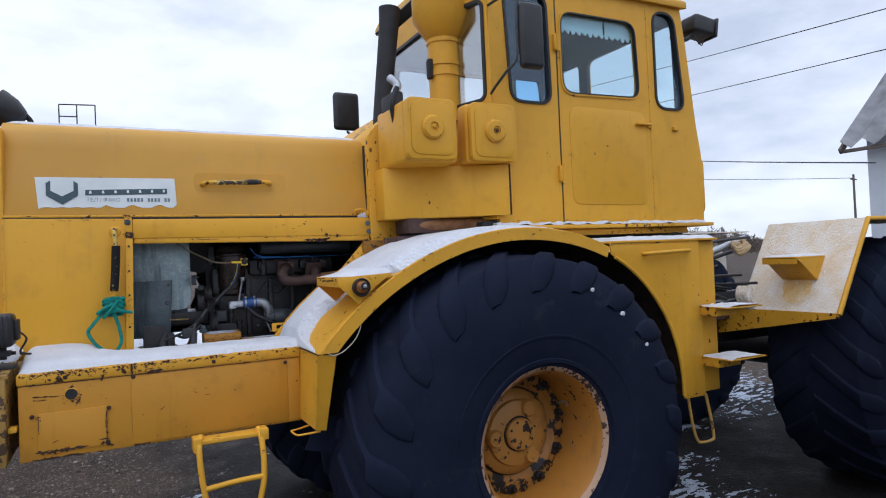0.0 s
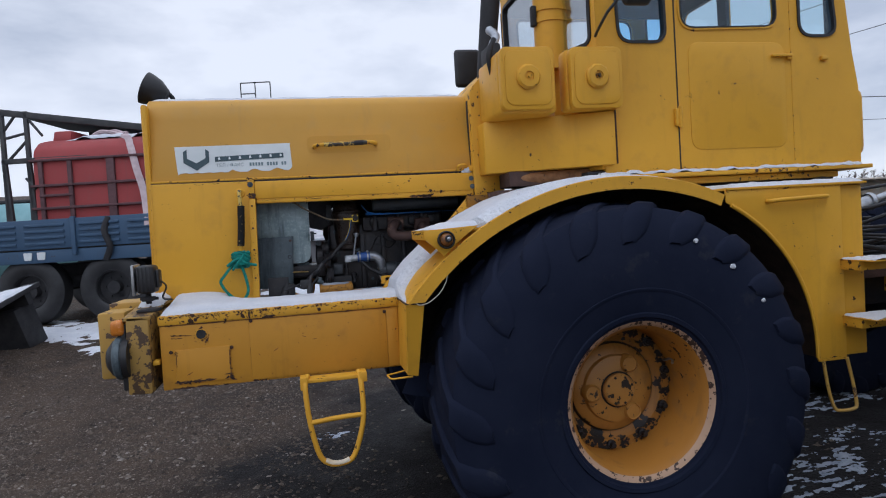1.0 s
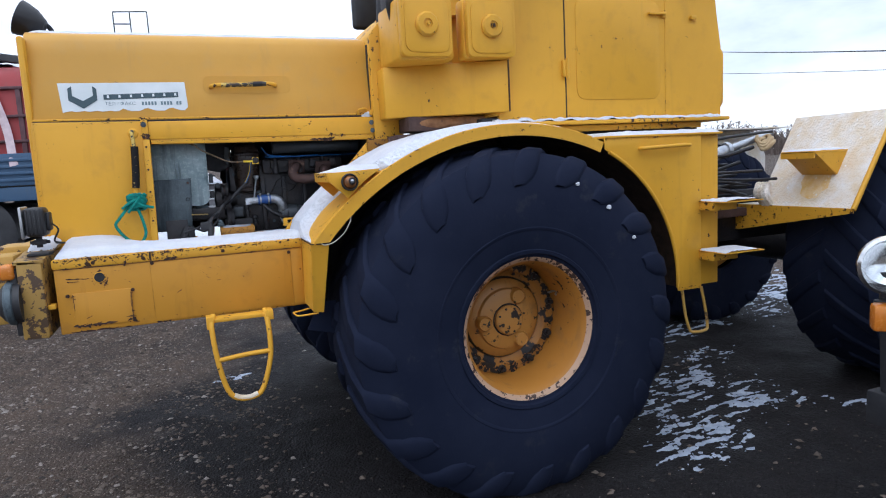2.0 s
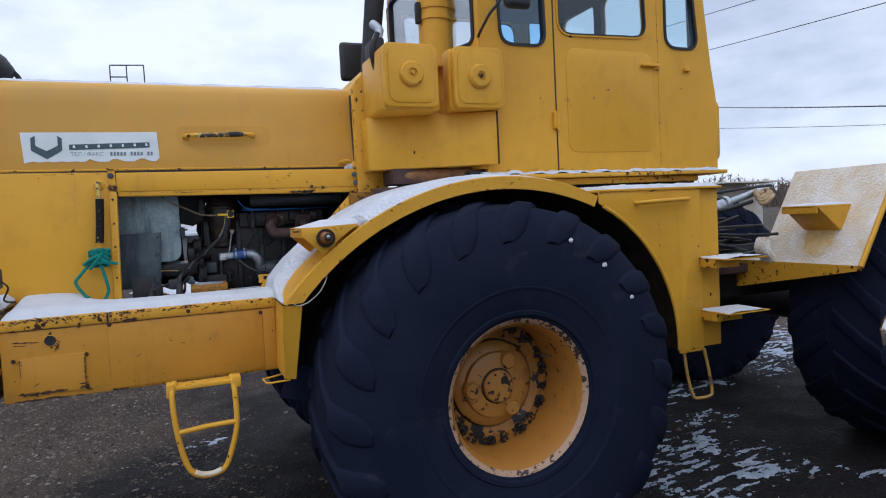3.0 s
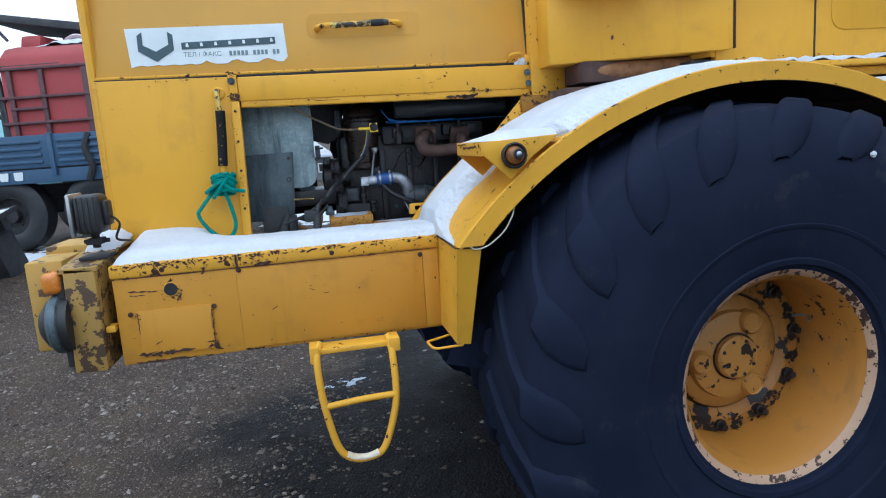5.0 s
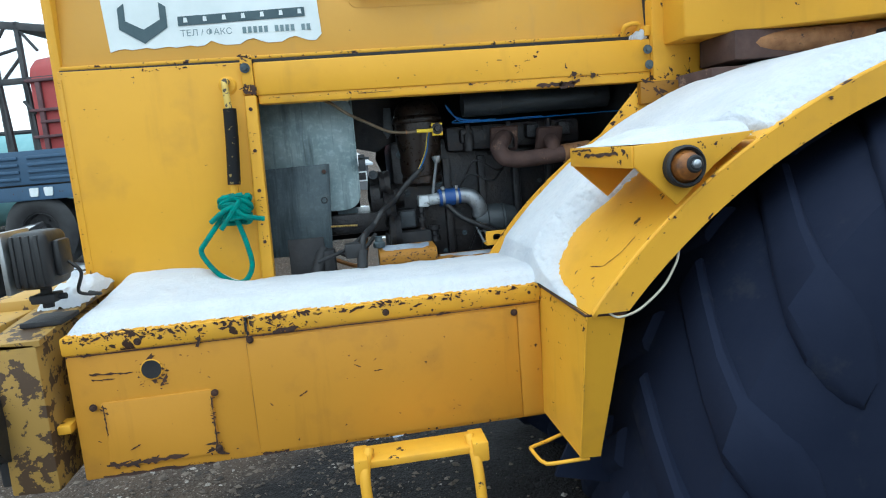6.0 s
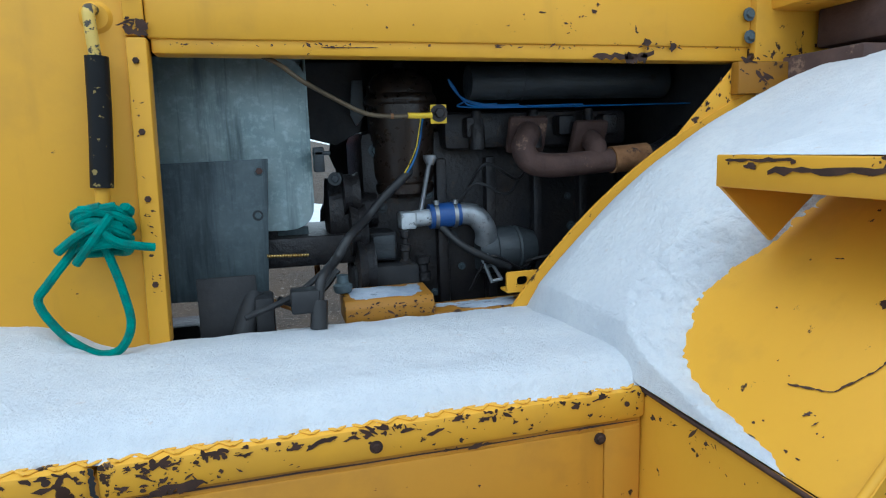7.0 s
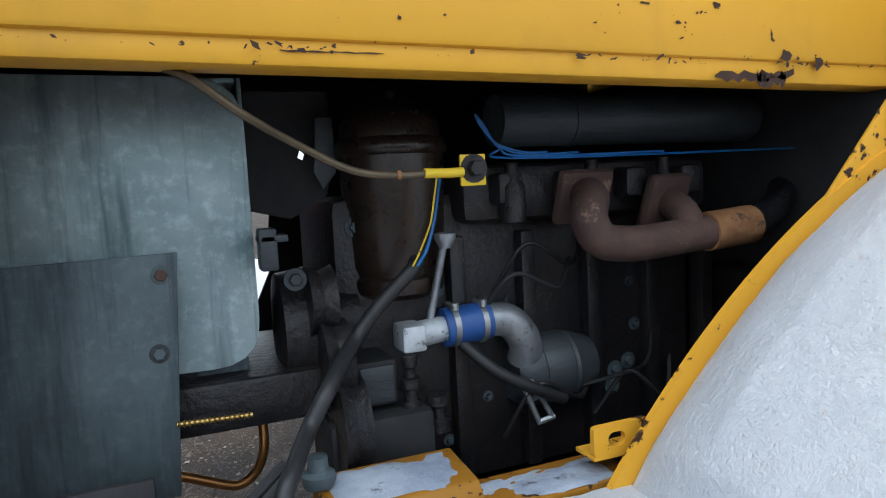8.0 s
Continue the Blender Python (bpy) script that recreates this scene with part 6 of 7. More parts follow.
def build_tank():
    t = holder("red_tank", "faded red tank in a dark strapped cage on the trailer", "tank", (-5.32, 8.5, 0.43), -12)
    half = [(1.0, 1.26), (1.04, 1.45), (1.04, 2.62), (1.0, 2.80), (0.86, 2.93), (0.6, 3.0)]
    part("tank_body", plate([(-y, z) for y, z in half] + [(y, z) for y, z in reversed(half)], "x", 0.02, 3.3, bev=0.05), "red", t)
    part("tank_neck", plate([(-0.62, 2.98), (-0.56, 3.16), (0.5, 3.16), (0.55, 2.98)], "x", 0.12, 0.42, bev=0.03), "red", t)
    for x, wd in ((0.13, 0.07), (0.59, 0.07), (1.21, 0.13), (1.95, 0.07), (2.6, 0.07)):
        part("cage_post", box(x, x + wd, -1.085, -1.035, 1.26, 2.64, 0.01), "cage", t)
    for z, x0, x1 in ((2.60, 0.0, 3.3), (2.20, 0.0, 3.3), (2.04, 0.13, 0.66), (1.84, 0.0, 3.3)):
        part("cage_band", box(x0, x1, -1.095, -1.04, z, z + 0.04, 0.008), "cage", t)
    part("strap", tube([(1.1, -0.60, 3.02), (1.45, -0.84, 2.96), (1.60, -1.03, 2.76), (1.70, -1.10, 2.4), (1.80, -1.12, 2.0), (1.88, -1.24, 1.5)], 0.055, 6, 6, flat=0.2), "strap_pale", t, "pale lashing strap")
    part("strap_knot", join(tube([(0.7, -0.5, 3.04), (0.95, -0.62, 3.1), (1.2, -0.55, 3.06), (1.4, -0.7, 3.04)], 0.03, 6), tube([(0.8, -0.6, 3.03), (1.1, -0.5, 3.12), (1.35, -0.62, 3.03)], 0.025, 6)), "strap_pale", t)


build_trailer()
build_tank()
draped("snow_layer", 40, 30, lambda u, v: (TR @ Vector((0.45 + 1.5 * u, -0.80 + 1.5 * v, 2.945 + 0.06 * edge(v, 0.4))), (0, 0, 1)), lambda u, v: 0.03 * edge(u, 0.1) + 0.06 * noise.fractal((u * 4, v * 4, 2.0), 0.9, 2.0, 4), "snow on the red tank's roof")
teal = holder("teal_tank", "large pale teal fuel tank lying on the yard", "tank", (-11.0, 15.2, 0.62), -6)
part("barrel", lathe([(0, -4.5), (0.9, -4.4), (1.1, -4.1), (1.1, 4.1), (0.9, 4.4), (0, 4.5)], "x", (0, 0, 1.2), 36), "teal", teal)
part("cradle", box(-3, -2.6, -0.8, 0.8, 0, 0.5, 0.02), "soot", teal)
part("cradle", box(2.6, 3, -0.8, 0.8, 0, 0.5, 0.02), "soot", teal)
part("top_rail", tube([(-4, 0, 2.34), (4, 0, 2.34)], 0.06, 8, 0), "soot", teal)
part("hose", tube([(0.2, -1.0, 2.0), (0.5, -0.9, 2.32), (1.1, -0.9, 2.40), (1.7, -0.95, 2.2), (1.9, -1.0, 1.9)], 0.04, 8), "rope", teal, "green hose")
SLAB = pose(-5.086, 5.961, 1.189, 0, 11.4, -94.7) @ pose(0, 0, 0, 12, 0, 0)
slab = holder("plank_stack", "dark timber platform tilted on blocks under a sheet of snow", "timber stack")
slab.matrix_world = SLAB
for k in range(5):
    part("plank", box(-0.15 - 0.04 * (k % 2), 2.5 + 0.05 * (k % 3), -0.70 + 0.15 * k, -0.565 + 0.15 * k, -0.09, -0.03, 0.01), "soot", slab)
part("bearer", box(0.1, 0.25, -0.68, 0.0, -0.25, -0.09, 0.01), "soot", slab)
part("bearer", box(2.0, 2.15, -0.68, 0.0, -0.45, -0.09, 0.01), "soot", slab)
part("prop_block", box(-0.05, 0.45, -0.6, -0.1, -0.95, -0.24, 0.03), "soot", slab)
part("prop_block", box(1.7, 2.2, -0.6, -0.1, -0.60, -0.3, 0.03), "soot", slab)
draped("snow_layer", 40, 24, lambda u, v: (SLAB @ Vector((2.4 * u, -0.68 + 0.70 * v, -0.028)), (0, 0, 1)), lambda u, v: 0.03 * edge(u, 0.1) * edge(v, 0.1) + 0.012 * noise.fractal((u * 5, v * 5, 1.0), 0.9, 2.0, 3) - 0.03 * max(0, 1 - abs(u - 0.42) / 0.05), "snow on the timber platform")
mast = holder("railed_mast", "thin steel mast with a small railing on top", "mast", (-2.60, 12.95, 0.93), 0)
for x in (0.0, 0.5):
    part("mast_post", tube([(x, 0, -0.6), (x, 0, 4.1)], 0.04, 8, 0), "soot", mast)
for p in (((-0.1, 0, 4.05), (-0.1, 0, 4.60)), ((0.25, 0, 4.05), (0.25, 0, 4.62)), ((0.62, 0, 4.07), (0.62, 0, 4.63)), ((-0.1, 0, 4.60), (0.62, 0, 4.63)), ((-0.1, 0, 4.33), (0.25, 0, 4.34)), ((-0.1, 0, 4.05), (0.62, 0, 4.07))):
    part("rail", tube(p, 0.014, 6, 0), "soot", mast)

# ---- house, poles, wires, woods ----


def build_house():
    h = holder("farm_building", "whitewashed farm building with a corrugated cement roof", "building", (12.991, 4.392, 0.534), -86)
    part("wall", box(0, 14, 0, 9, -0.3, 3.45, 0.02), "plaster", h)
    n = 130
    bm = bmesh.new()
    rows = []
    for s, z in ((-0.5, 3.22), (4.5, 7.2)):
        rows.append([bm.verts.new((-0.30 + 14.9 * i / n, s, z + 0.085 * math.cos(i * 1.5708))) for i in range(n + 1)])
    for i in range(n):
        bm.faces.new((rows[0][i], rows[0][i + 1], rows[1][i + 1], rows[1][i]))
    bmesh.ops.solidify(bm, geom=list(bm.faces), thickness=0.02)
    part("roof", bm, "slate", h, "grey corrugated roof sheets streaked with snow")
    part("roof", plate([(4.5, 7.2), (4.5, 7.22), (9.5, 3.24), (9.5, 3.2)], "x", -0.65, 14.6), "slate", h)
    part("gable", plate([(0.02, 3.45), (8.98, 3.45), (4.5, 6.95)], "x", 0.02, 0.25), "plaster", h)
    part("verge_board", moved(box(-0.05, 6.45, -0.03, 0.03, -0.13, 0.0, 0.01), Matrix.Translation((-0.30, -0.5, 3.17)) @ Matrix.Rotation(radians(90), 4, "Z") @ Matrix.Rotation(-math.atan2(3.98, 5.0), 4, "Y")), "wood", h)
    part("eave_board", box(-0.28, 14.6, -0.44, -0.40, 3.05, 3.13, 0.01), "wood", h)


def build_shed():
    """Low shed with a hipped roof, seen past the engine."""
    h = holder("small_shed", "small grey shed with a hipped roof and a white window", "shed", (-2.0, 20.0, 0.5), 0)
    part("wall", box(-1.4, 1.45, 0, 2.2, -0.2, 1.0, 0.01), "shed_wall", h)
    bm = bmesh.new()
    low = [bm.verts.new(p) for p in ((-1.6, -0.2, 0.98), (1.62, -0.2, 0.98), (1.62, 2.4, 0.98), (-1.6, 2.4, 0.98))]
    top = [bm.verts.new(p) for p in ((-0.7, 1.1, 1.52), (0.98, 1.1, 1.52))]
    for f in ((low[0], low[1], top[1], top[0]), (low[1], low[2], top[1]), (low[2], low[3], top[0], top[1]), (low[3], low[0], top[0]), low[::-1]):
        bm.faces.new(f)
    bmesh.ops.recalc_face_normals(bm, faces=list(bm.faces))
    part("roof", bm, "slate", h, "grey roof dusted with snow")
    part("fascia", box(-1.6, 1.62, -0.21, -0.18, 0.92, 1.0, 0.005), "plaster", h)
    win = part("window", box(1.0, 1.38, -0.03, 0.01, 0.38, 0.72, 0.004), "white", h, "white window frame")
    part("pane", box(1.04, 1.34, -0.034, -0.028, 0.43, 0.68, 0.001), "soot", win)


build_house()
build_shed()
for at, hgt in (((36.42, 18.05, 0.19), 5.36), ((31.0, 33.5, 0.19), 9.1)):
    pl = holder("utility_pole", "grey wooden utility pole with a short crossbar", "pole", at, 10, group="utility poles")
    part("post", tube([(0, 0, 0), (0, 0, hgt)], (0.08, 0.06), 8, 0), "wood", pl)
    part("crossbar", box(-0.42, 0.42, -0.03, 0.03, hgt - 0.32, hgt - 0.24, 0.01), "wood", pl)


def wire(a, b, sag):
    A, B = Vector(a), Vector(b)
    pts = [A.lerp(B, i / 12) + Vector((0, 0, -4 * sag * (i / 12) * (1 - i / 12))) for i in range(13)]
    ob = thing("overhead_wire", tube(pts, 0.016, 5, 0), "black", "thin black overhead wire between poles", "wire", group="overhead wires")
    return ob


for a, b, sag in (((28.8, 36.4, 14.0), (9.3, -14.5, 4.05), 0.12), ((30.4, 37.8, 12.1), (11.1, -13.8, 4.3), 0.12), ((31.0, 33.5, 9.05), (11.58, 3.47, 3.17), 0.14), ((31.0, 33.5, 7.3), (36.42, 18.05, 5.34), 0.1)):
    wire(a, b, sag)


def build_woods():
    rng = random.Random(8)
    verts, faces = [], []

    def twig(p, q, r):
        k = len(verts)
        d = Vector(q) - Vector(p)
        s = d.orthogonal().normalized() * r
        t = d.cross(s).normalized() * r
        for o in (s, t, -s, -t):
            verts.append(tuple(Vector(p) + o))
        verts.append(tuple(q))
        faces.extend([(k, k + 1, k + 4), (k + 1, k + 2, k + 4), (k + 2, k + 3, k + 4), (k + 3, k, k + 4)])

    for i in range(1000):
        deg = rng.uniform(31, 58)
        a = radians(deg)
        d = rng.uniform(150, 230)
        x, y, hh = d * math.cos(a), d * math.sin(a), rng.uniform(0.65, 1.0) * (2.2 + 1.5 * min(4.5, max(0, deg - 34.5))) * (0.92 + 0.12 * math.sin(a * 43))
        twig((x, y, 0), (x, y, hh), 0.16)
        for _ in range(16):
            z = hh * rng.uniform(0.2, 0.95)
            b = rng.uniform(0, 6.28)
            ln = rng.uniform(0.6, 1.7) * (1.15 - z / hh * 0.6)
            twig((x, y, z), (x + ln * math.cos(b), y + ln * math.sin(b), z + ln * rng.uniform(0.4, 1.1)), 0.09)
    me = bpy.data.meshes.new("bare_woods")
    me.from_pydata(verts, [], faces)
    me.materials.append(M["bark"])
    tagged(new("bare_woods", me), "far belt of bare winter trees", "woods", kind="stuff")


build_woods()

def snow_clump(x, y, z, size, seed, label):
    """A small ragged clump of snow stuck to an upright surface."""
    rng = random.Random(seed)
    bm = bmesh.new()
    bmesh.ops.create_icosphere(bm, subdivisions=2, radius=size)
    for v in bm.verts:
        v.co *= 1 + 0.5 * noise.noise(v.co * (2.2 / size) + Vector((seed, 0, 0)))
        v.co = Vector((x + v.co.x * rng.uniform(0.9, 1.1), y + 0.45 * v.co.y, z + 0.8 * v.co.z))
    thing("snow_clump", bm, "snow", label, "snow")


for x, y, z, size in ((0.268, -1.383, 1.478, 0.012), (0.439, -1.384, 1.357, 0.014), (0.582, -1.384, 1.200, 0.011), (-0.3, -1.37, 1.13, 0.007)):
    snow_clump(x, y, z, size, int(1000 * x), "small clump of snow stuck to the black tyre")
for x, y, z, size in ((-0.447, -0.388, 1.905, 0.022), (-0.47, -0.385, 1.897, 0.015)):
    snow_clump(x, y, z, size, int(1000 * x), "small lump of snow at the hood corner")

# ---- engine bay ----
engine = part("engine", box(-1.20, -0.44, 0.03, 0.34, 1.12, 1.66, 0.03), "block", tractor, "oily black diesel engine")
engine.matrix_basis = pose(-0.189, -0.143, 0.2456) @ Matrix.Scale(0.85, 4)
part("cylinder_head", box(-0.98, -0.44, -0.02, 0.30, 1.60, 1.70, 0.02), "block", engine)
part("valve_cover", join(tube([(-0.905, 0.0, 1.776), (-0.895, 0.0, 1.776), (-0.32, 0.0, 1.776)], (0.045, 0.047), 24, 0), tube([(-0.76, 0.0, 1.776), (-0.75, 0.0, 1.776)], 0.0485, 24, 0)), "cover_grey", engine, "long dark-grey cover tube")
for x in (-0.90, -0.74, -0.58):
    part("injector", join(lathe([(0, 1.60), (0.022, 1.60), (0.022, 1.66), (0.014, 1.67), (0.012, 1.70), (0, 1.70)], "z", (x, -0.05, 0), 12)), "oily", engine)
part("crankcase_rib", join(*[box(-1.0 + 0.14 * i, -0.97 + 0.14 * i, -0.0, 0.04, 1.14, 1.58, 0.006) for i in range(5)]), "block", engine)
part("oil_filter", lathe([(0, 1.478), (0.055, 1.480), (0.078, 1.492), (0.082, 1.505), (0.082, 1.516), (0.076, 1.521), (0.083, 1.54), (0.090, 1.70), (0.090, 1.722), (0.096, 1.727), (0.098, 1.736), (0.094, 1.746), (0.088, 1.752), (0.086, 1.775), (0.07, 1.80), (0.04, 1.815), (0, 1.82)], "z", (-1.080, 0.05, 0), 40), "brown", engine, "large brown oil-filter canister")
part("filter_stud", lathe([(0, 1.815), (0.014, 1.815), (0.014, 1.832), (0, 1.834)], "z", (-1.080, 0.05, 0), 6), "soot", engine)

# fan shroud and shields
shroud = part("fan_shroud", join(
    plate(rquad([(-1.66, 1.478), (-1.332, 1.472), (-1.332, 1.80), (-1.66, 1.80)], 0.055), "y", -0.285, -0.280, bev=0.001),
    box(-1.66, -1.338, -0.281, 0.02, 1.795, 1.800, 0.001), box(-1.337, -1.332, -0.281, -0.20, 1.53, 1.80, 0.001)), "zinc", tractor, "galvanised sheet-metal fan shroud, streaked")
part("shield_plate", plate([(-1.70, 1.362), (-1.430, 1.355), (-1.413, 1.613), (-1.70, 1.609)], "y", -0.333, -0.328, bev=0.001), "zinc_dark", shroud, "dull dark-grey shield plate")
for x, z, key in ((-1.430, 1.591, "rusty"), (-1.438, 1.510, "zinc_dark")):
    washer = part("washer", lathe([(0, -0.3335), (0.0098, -0.3335), (0.0105, -0.3322), (0.0105, -0.332), (0, -0.332)], "y", (x, 0, z), 18), "cover_grey" if key == "zinc_dark" else "zinc_dark", shroud)
    part("bolt", bolt((x, -0.3338, z), "y", 0.0065, 0.004, False), key, washer)
part("shroud_inner", box(-1.405, -1.345, -0.25, -0.245, 1.42, 1.475, 0.002), "zinc_dark", shroud)
shroud.matrix_basis = pose(0.135, 0.135, -0.155) @ Matrix.Scale(1.09, 4)
part("cross_beam", box(-1.60, -1.20, -0.05, 0.30, 1.325, 1.40, 0.008), "oily", engine)
part("shroud_bracket", join(box(-1.325, -1.30, -0.10, -0.06, 1.56, 1.62, 0.004), box(-1.325, -1.285, -0.10, -0.05, 1.60, 1.61, 0.002)), "cover_grey", engine)
part("fan_hub", lathe([(0, -0.05), (0.09, -0.04), (0.10, 0.03), (0.05, 0.04), (0.05, 0.09), (0, 0.09)], "x", (-1.25, 0.05, 1.45), 28), "oily", engine)
# added plate: blocks daylight past the shroud except one small hole
part("shroud_blind", plate([(-1.325, 1.645), (-1.25, 1.625), (-1.185, 1.66), (-1.165, 1.74), (-1.175, 1.84), (-1.325, 1.84)], "y", 0.10, 0.106, [[(-1.231, 1.729), (-1.222, 1.724), (-1.218, 1.735), (-1.226, 1.742)]]), "soot", engine, "added dark plate that blocks daylight behind the shroud")
part("guard_plate", plate([(-1.214, 1.70), (-1.20, 1.672), (-1.176, 1.70), (-1.178, 1.79), (-1.206, 1.79)], "y", 0.05, 0.056, bev=0.002), "cover_grey", engine)
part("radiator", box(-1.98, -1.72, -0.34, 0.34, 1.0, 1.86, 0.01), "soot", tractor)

# strap, tab, wires
part("strap_tab", box(-1.058, -1.019, -0.196, -0.190, 1.664, 1.708, 0.002), "worn_lemon", engine, "bright yellow bracket tab")
part("strap_bolt", bolt((-1.038, -0.196, 1.688), "y", 0.012, 0.014), "oily", engine)
part("strap", tube([(-1.425, -0.245, 1.808), (-1.395, -0.255, 1.792), (-1.347, -0.25, 1.757), (-1.28, -0.21, 1.724), (-1.214, -0.20, 1.692), (-1.154, -0.197, 1.683), (-1.09, -0.195, 1.684)], 0.0052, 8), "brass_dull", engine)
part("strap_end", tube([(-1.112, -0.1965, 1.684), (-1.075, -0.1965, 1.683), (-1.055, -0.1965, 1.684)], 0.0068, 10, 2), "worn_lemon", engine, "chipped yellow strap end")
part("strap_clip", tube([(-1.152, -0.1965, 1.683), (-1.146, -0.1965, 1.683)], 0.0066, 10, 0), "rust_orange", engine)
for k, end in enumerate((-0.86, -0.80, -0.62, -0.228)):
    part("blue_wire", tube([(-0.985, -0.098, 1.775), (-0.978 + 0.002 * k, -0.10, 1.757), (-0.951 + 0.001 * k, -0.10, 1.729 - 0.002 * k), (-0.90, -0.10, 1.714 - 0.003 * k), (end, -0.10, 1.714 - 0.0025 * k)], 0.0020, 6), "blue_wire", engine, "thin blue wire")
part("signal_wire", tube([(-1.058, -0.12, 1.685), (-1.062, -0.12, 1.666), (-1.071, -0.12, 1.619), (-1.090, -0.13, 1.575), (-1.106, -0.13, 1.551)], 0.0028, 6), "blue_wire", engine)
part("signal_wire", tube([(-1.064, -0.12, 1.68), (-1.069, -0.12, 1.655), (-1.079, -0.12, 1.61), (-1.098, -0.12, 1.57), (-1.110, -0.12, 1.55)], 0.0016, 6), "worn_lemon", engine)

# exhaust manifold
part("exhaust_manifold", join(
    tube([(-0.845, -0.06, 1.655), (-0.862, -0.10, 1.645), (-0.885, -0.125, 1.615), (-0.868, -0.13, 1.580), (-0.82, -0.13, 1.568), (-0.75, -0.13, 1.568), (-0.56, -0.13, 1.580)], 0.031, 18),
    tube([(-0.68, -0.13, 1.572), (-0.672, -0.11, 1.61), (-0.668, -0.05, 1.64)], 0.028, 16)), "rusty", engine, "rust-brown exhaust manifold pipe")
part("manifold_sleeve", tube([(-0.64, -0.13, 1.575), (-0.535, -0.13, 1.582)], 0.0355, 20, 0), "rust_orange", engine, "orange-rusted joint sleeve")
part("manifold_flange", moved(box(-0.055, 0.055, -0.012, 0.012, -0.05, 0.05, 0.012), pose(-0.67, -0.06, 1.635, 20, 0, 10)), "rusty", engine)
part("manifold_flange", moved(box(-0.055, 0.055, -0.012, 0.012, -0.05, 0.05, 0.012), pose(-0.845, -0.05, 1.65, 20, 0, 0)), "rusty", engine)
part("manifold_tail", tube([(-0.56, -0.13, 1.582), (-0.50, -0.125, 1.59), (-0.42, -0.10, 1.622), (-0.37, -0.06, 1.64)], 0.027, 16), "oily", engine)

for ob in engine.children:
    if ob.name.startswith("exhaust_manifold") or ob.name.startswith("manifold"):
        ob.location = (0.085, 0, -0.014)

# coolant pipe with blue sleeve
part("coolant_pipe", tube([(-1.02, -0.02, 1.428), (-0.945, -0.02, 1.432), (-0.905, -0.02, 1.425), (-0.880, -0.02, 1.400), (-0.868, -0.015, 1.372), (-0.868, -0.005, 1.345)], 0.030, 22), "alu", engine, "bright cast-aluminium coolant elbow")
part("pipe_neck", join(tube([(-1.10, -0.03, 1.424), (-1.01, -0.02, 1.428)], 0.022, 18, 0), box(-1.112, -1.070, -0.058, 0.0, 1.402, 1.446, 0.006)), "cast_pale", engine, "pale cast housing")
part("blue_sleeve", tube([(-1.028, -0.02, 1.428), (-0.945, -0.02, 1.432)], 0.0335, 24, 0), "blue_hose", engine, "dark-blue silicone hose sleeve")
for x in (-1.012, -0.960):
    part("hose_clamp", tube([(x - 0.005, -0.02, 1.4295), (x + 0.005, -0.02, 1.4297)], 0.0352, 24, 0), "steel", engine, "steel worm clamp")
    part("clamp_screw", join(tube([(x, -0.035, 1.462), (x, -0.005, 1.465)], 0.006, 8, 0), lathe([(0, 1.46), (0.007, 1.46), (0.007, 1.472), (0, 1.473)], "z", (x, -0.04, 0), 8)), "steel", engine)
part("water_pump", join(lathe([(0, -0.09), (0.05, -0.088), (0.062, -0.07), (0.066, -0.04), (0.062, -0.036), (0.066, -0.03), (0.066, 0.02), (0.062, 0.024), (0.066, 0.03), (0.05, 0.08), (0, 0.082)], "x", (-0.80, 0.02, 1.318), 30)), "cover_grey", engine, "finned grey pump body")
part("pump_flange", join(*[tube(q, 0.005, 6, 0) for q in (((-0.898, -0.05, 1.322), (-0.868, -0.055, 1.242)), ((-0.880, -0.05, 1.320), (-0.842, -0.055, 1.250)), ((-0.868, -0.055, 1.245), (-0.838, -0.055, 1.250)), ((-0.890, -0.05, 1.285), (-0.858, -0.05, 1.290)))]), "alu", engine, "ribbed flange")
part("small_hose", tube([(-1.0, -0.03, 1.40), (-0.95, -0.06, 1.35), (-0.88, -0.07, 1.31), (-0.82, -0.06, 1.28)], 0.011, 10), "black", engine)
dip = part("dipstick", join(tube([(-1.052, -0.02, 1.44), (-1.030, -0.048, 1.572)], 0.0065, 10, 0)), "alu", engine, "dipstick with a grey funnel cap")
part("dipstick_cap", lathe([(0, 1.566), (0.010, 1.566), (0.018, 1.582), (0.018, 1.590), (0.011, 1.592), (0, 1.590)], "z", (-1.028, -0.05, 0), 20), "alu", engine)
part("thick_hose", tube([(-1.092, -0.08, 1.552), (-1.101, -0.10, 1.546), (-1.16, -0.10, 1.493), (-1.206, -0.11, 1.445), (-1.262, -0.20, 1.412), (-1.296, -0.22, 1.368), (-1.326, -0.29, 1.352), (-1.344, -0.32, 1.325), (-1.352, -0.335, 1.22), (-1.35, -0.34, 1.1)], 0.0112, 14), "black", engine, "thick black hose")
part("hose_collar", tube([(-1.346, -0.325, 1.30), (-1.352, -0.335, 1.24)], 0.018, 14, 0), "black", engine)

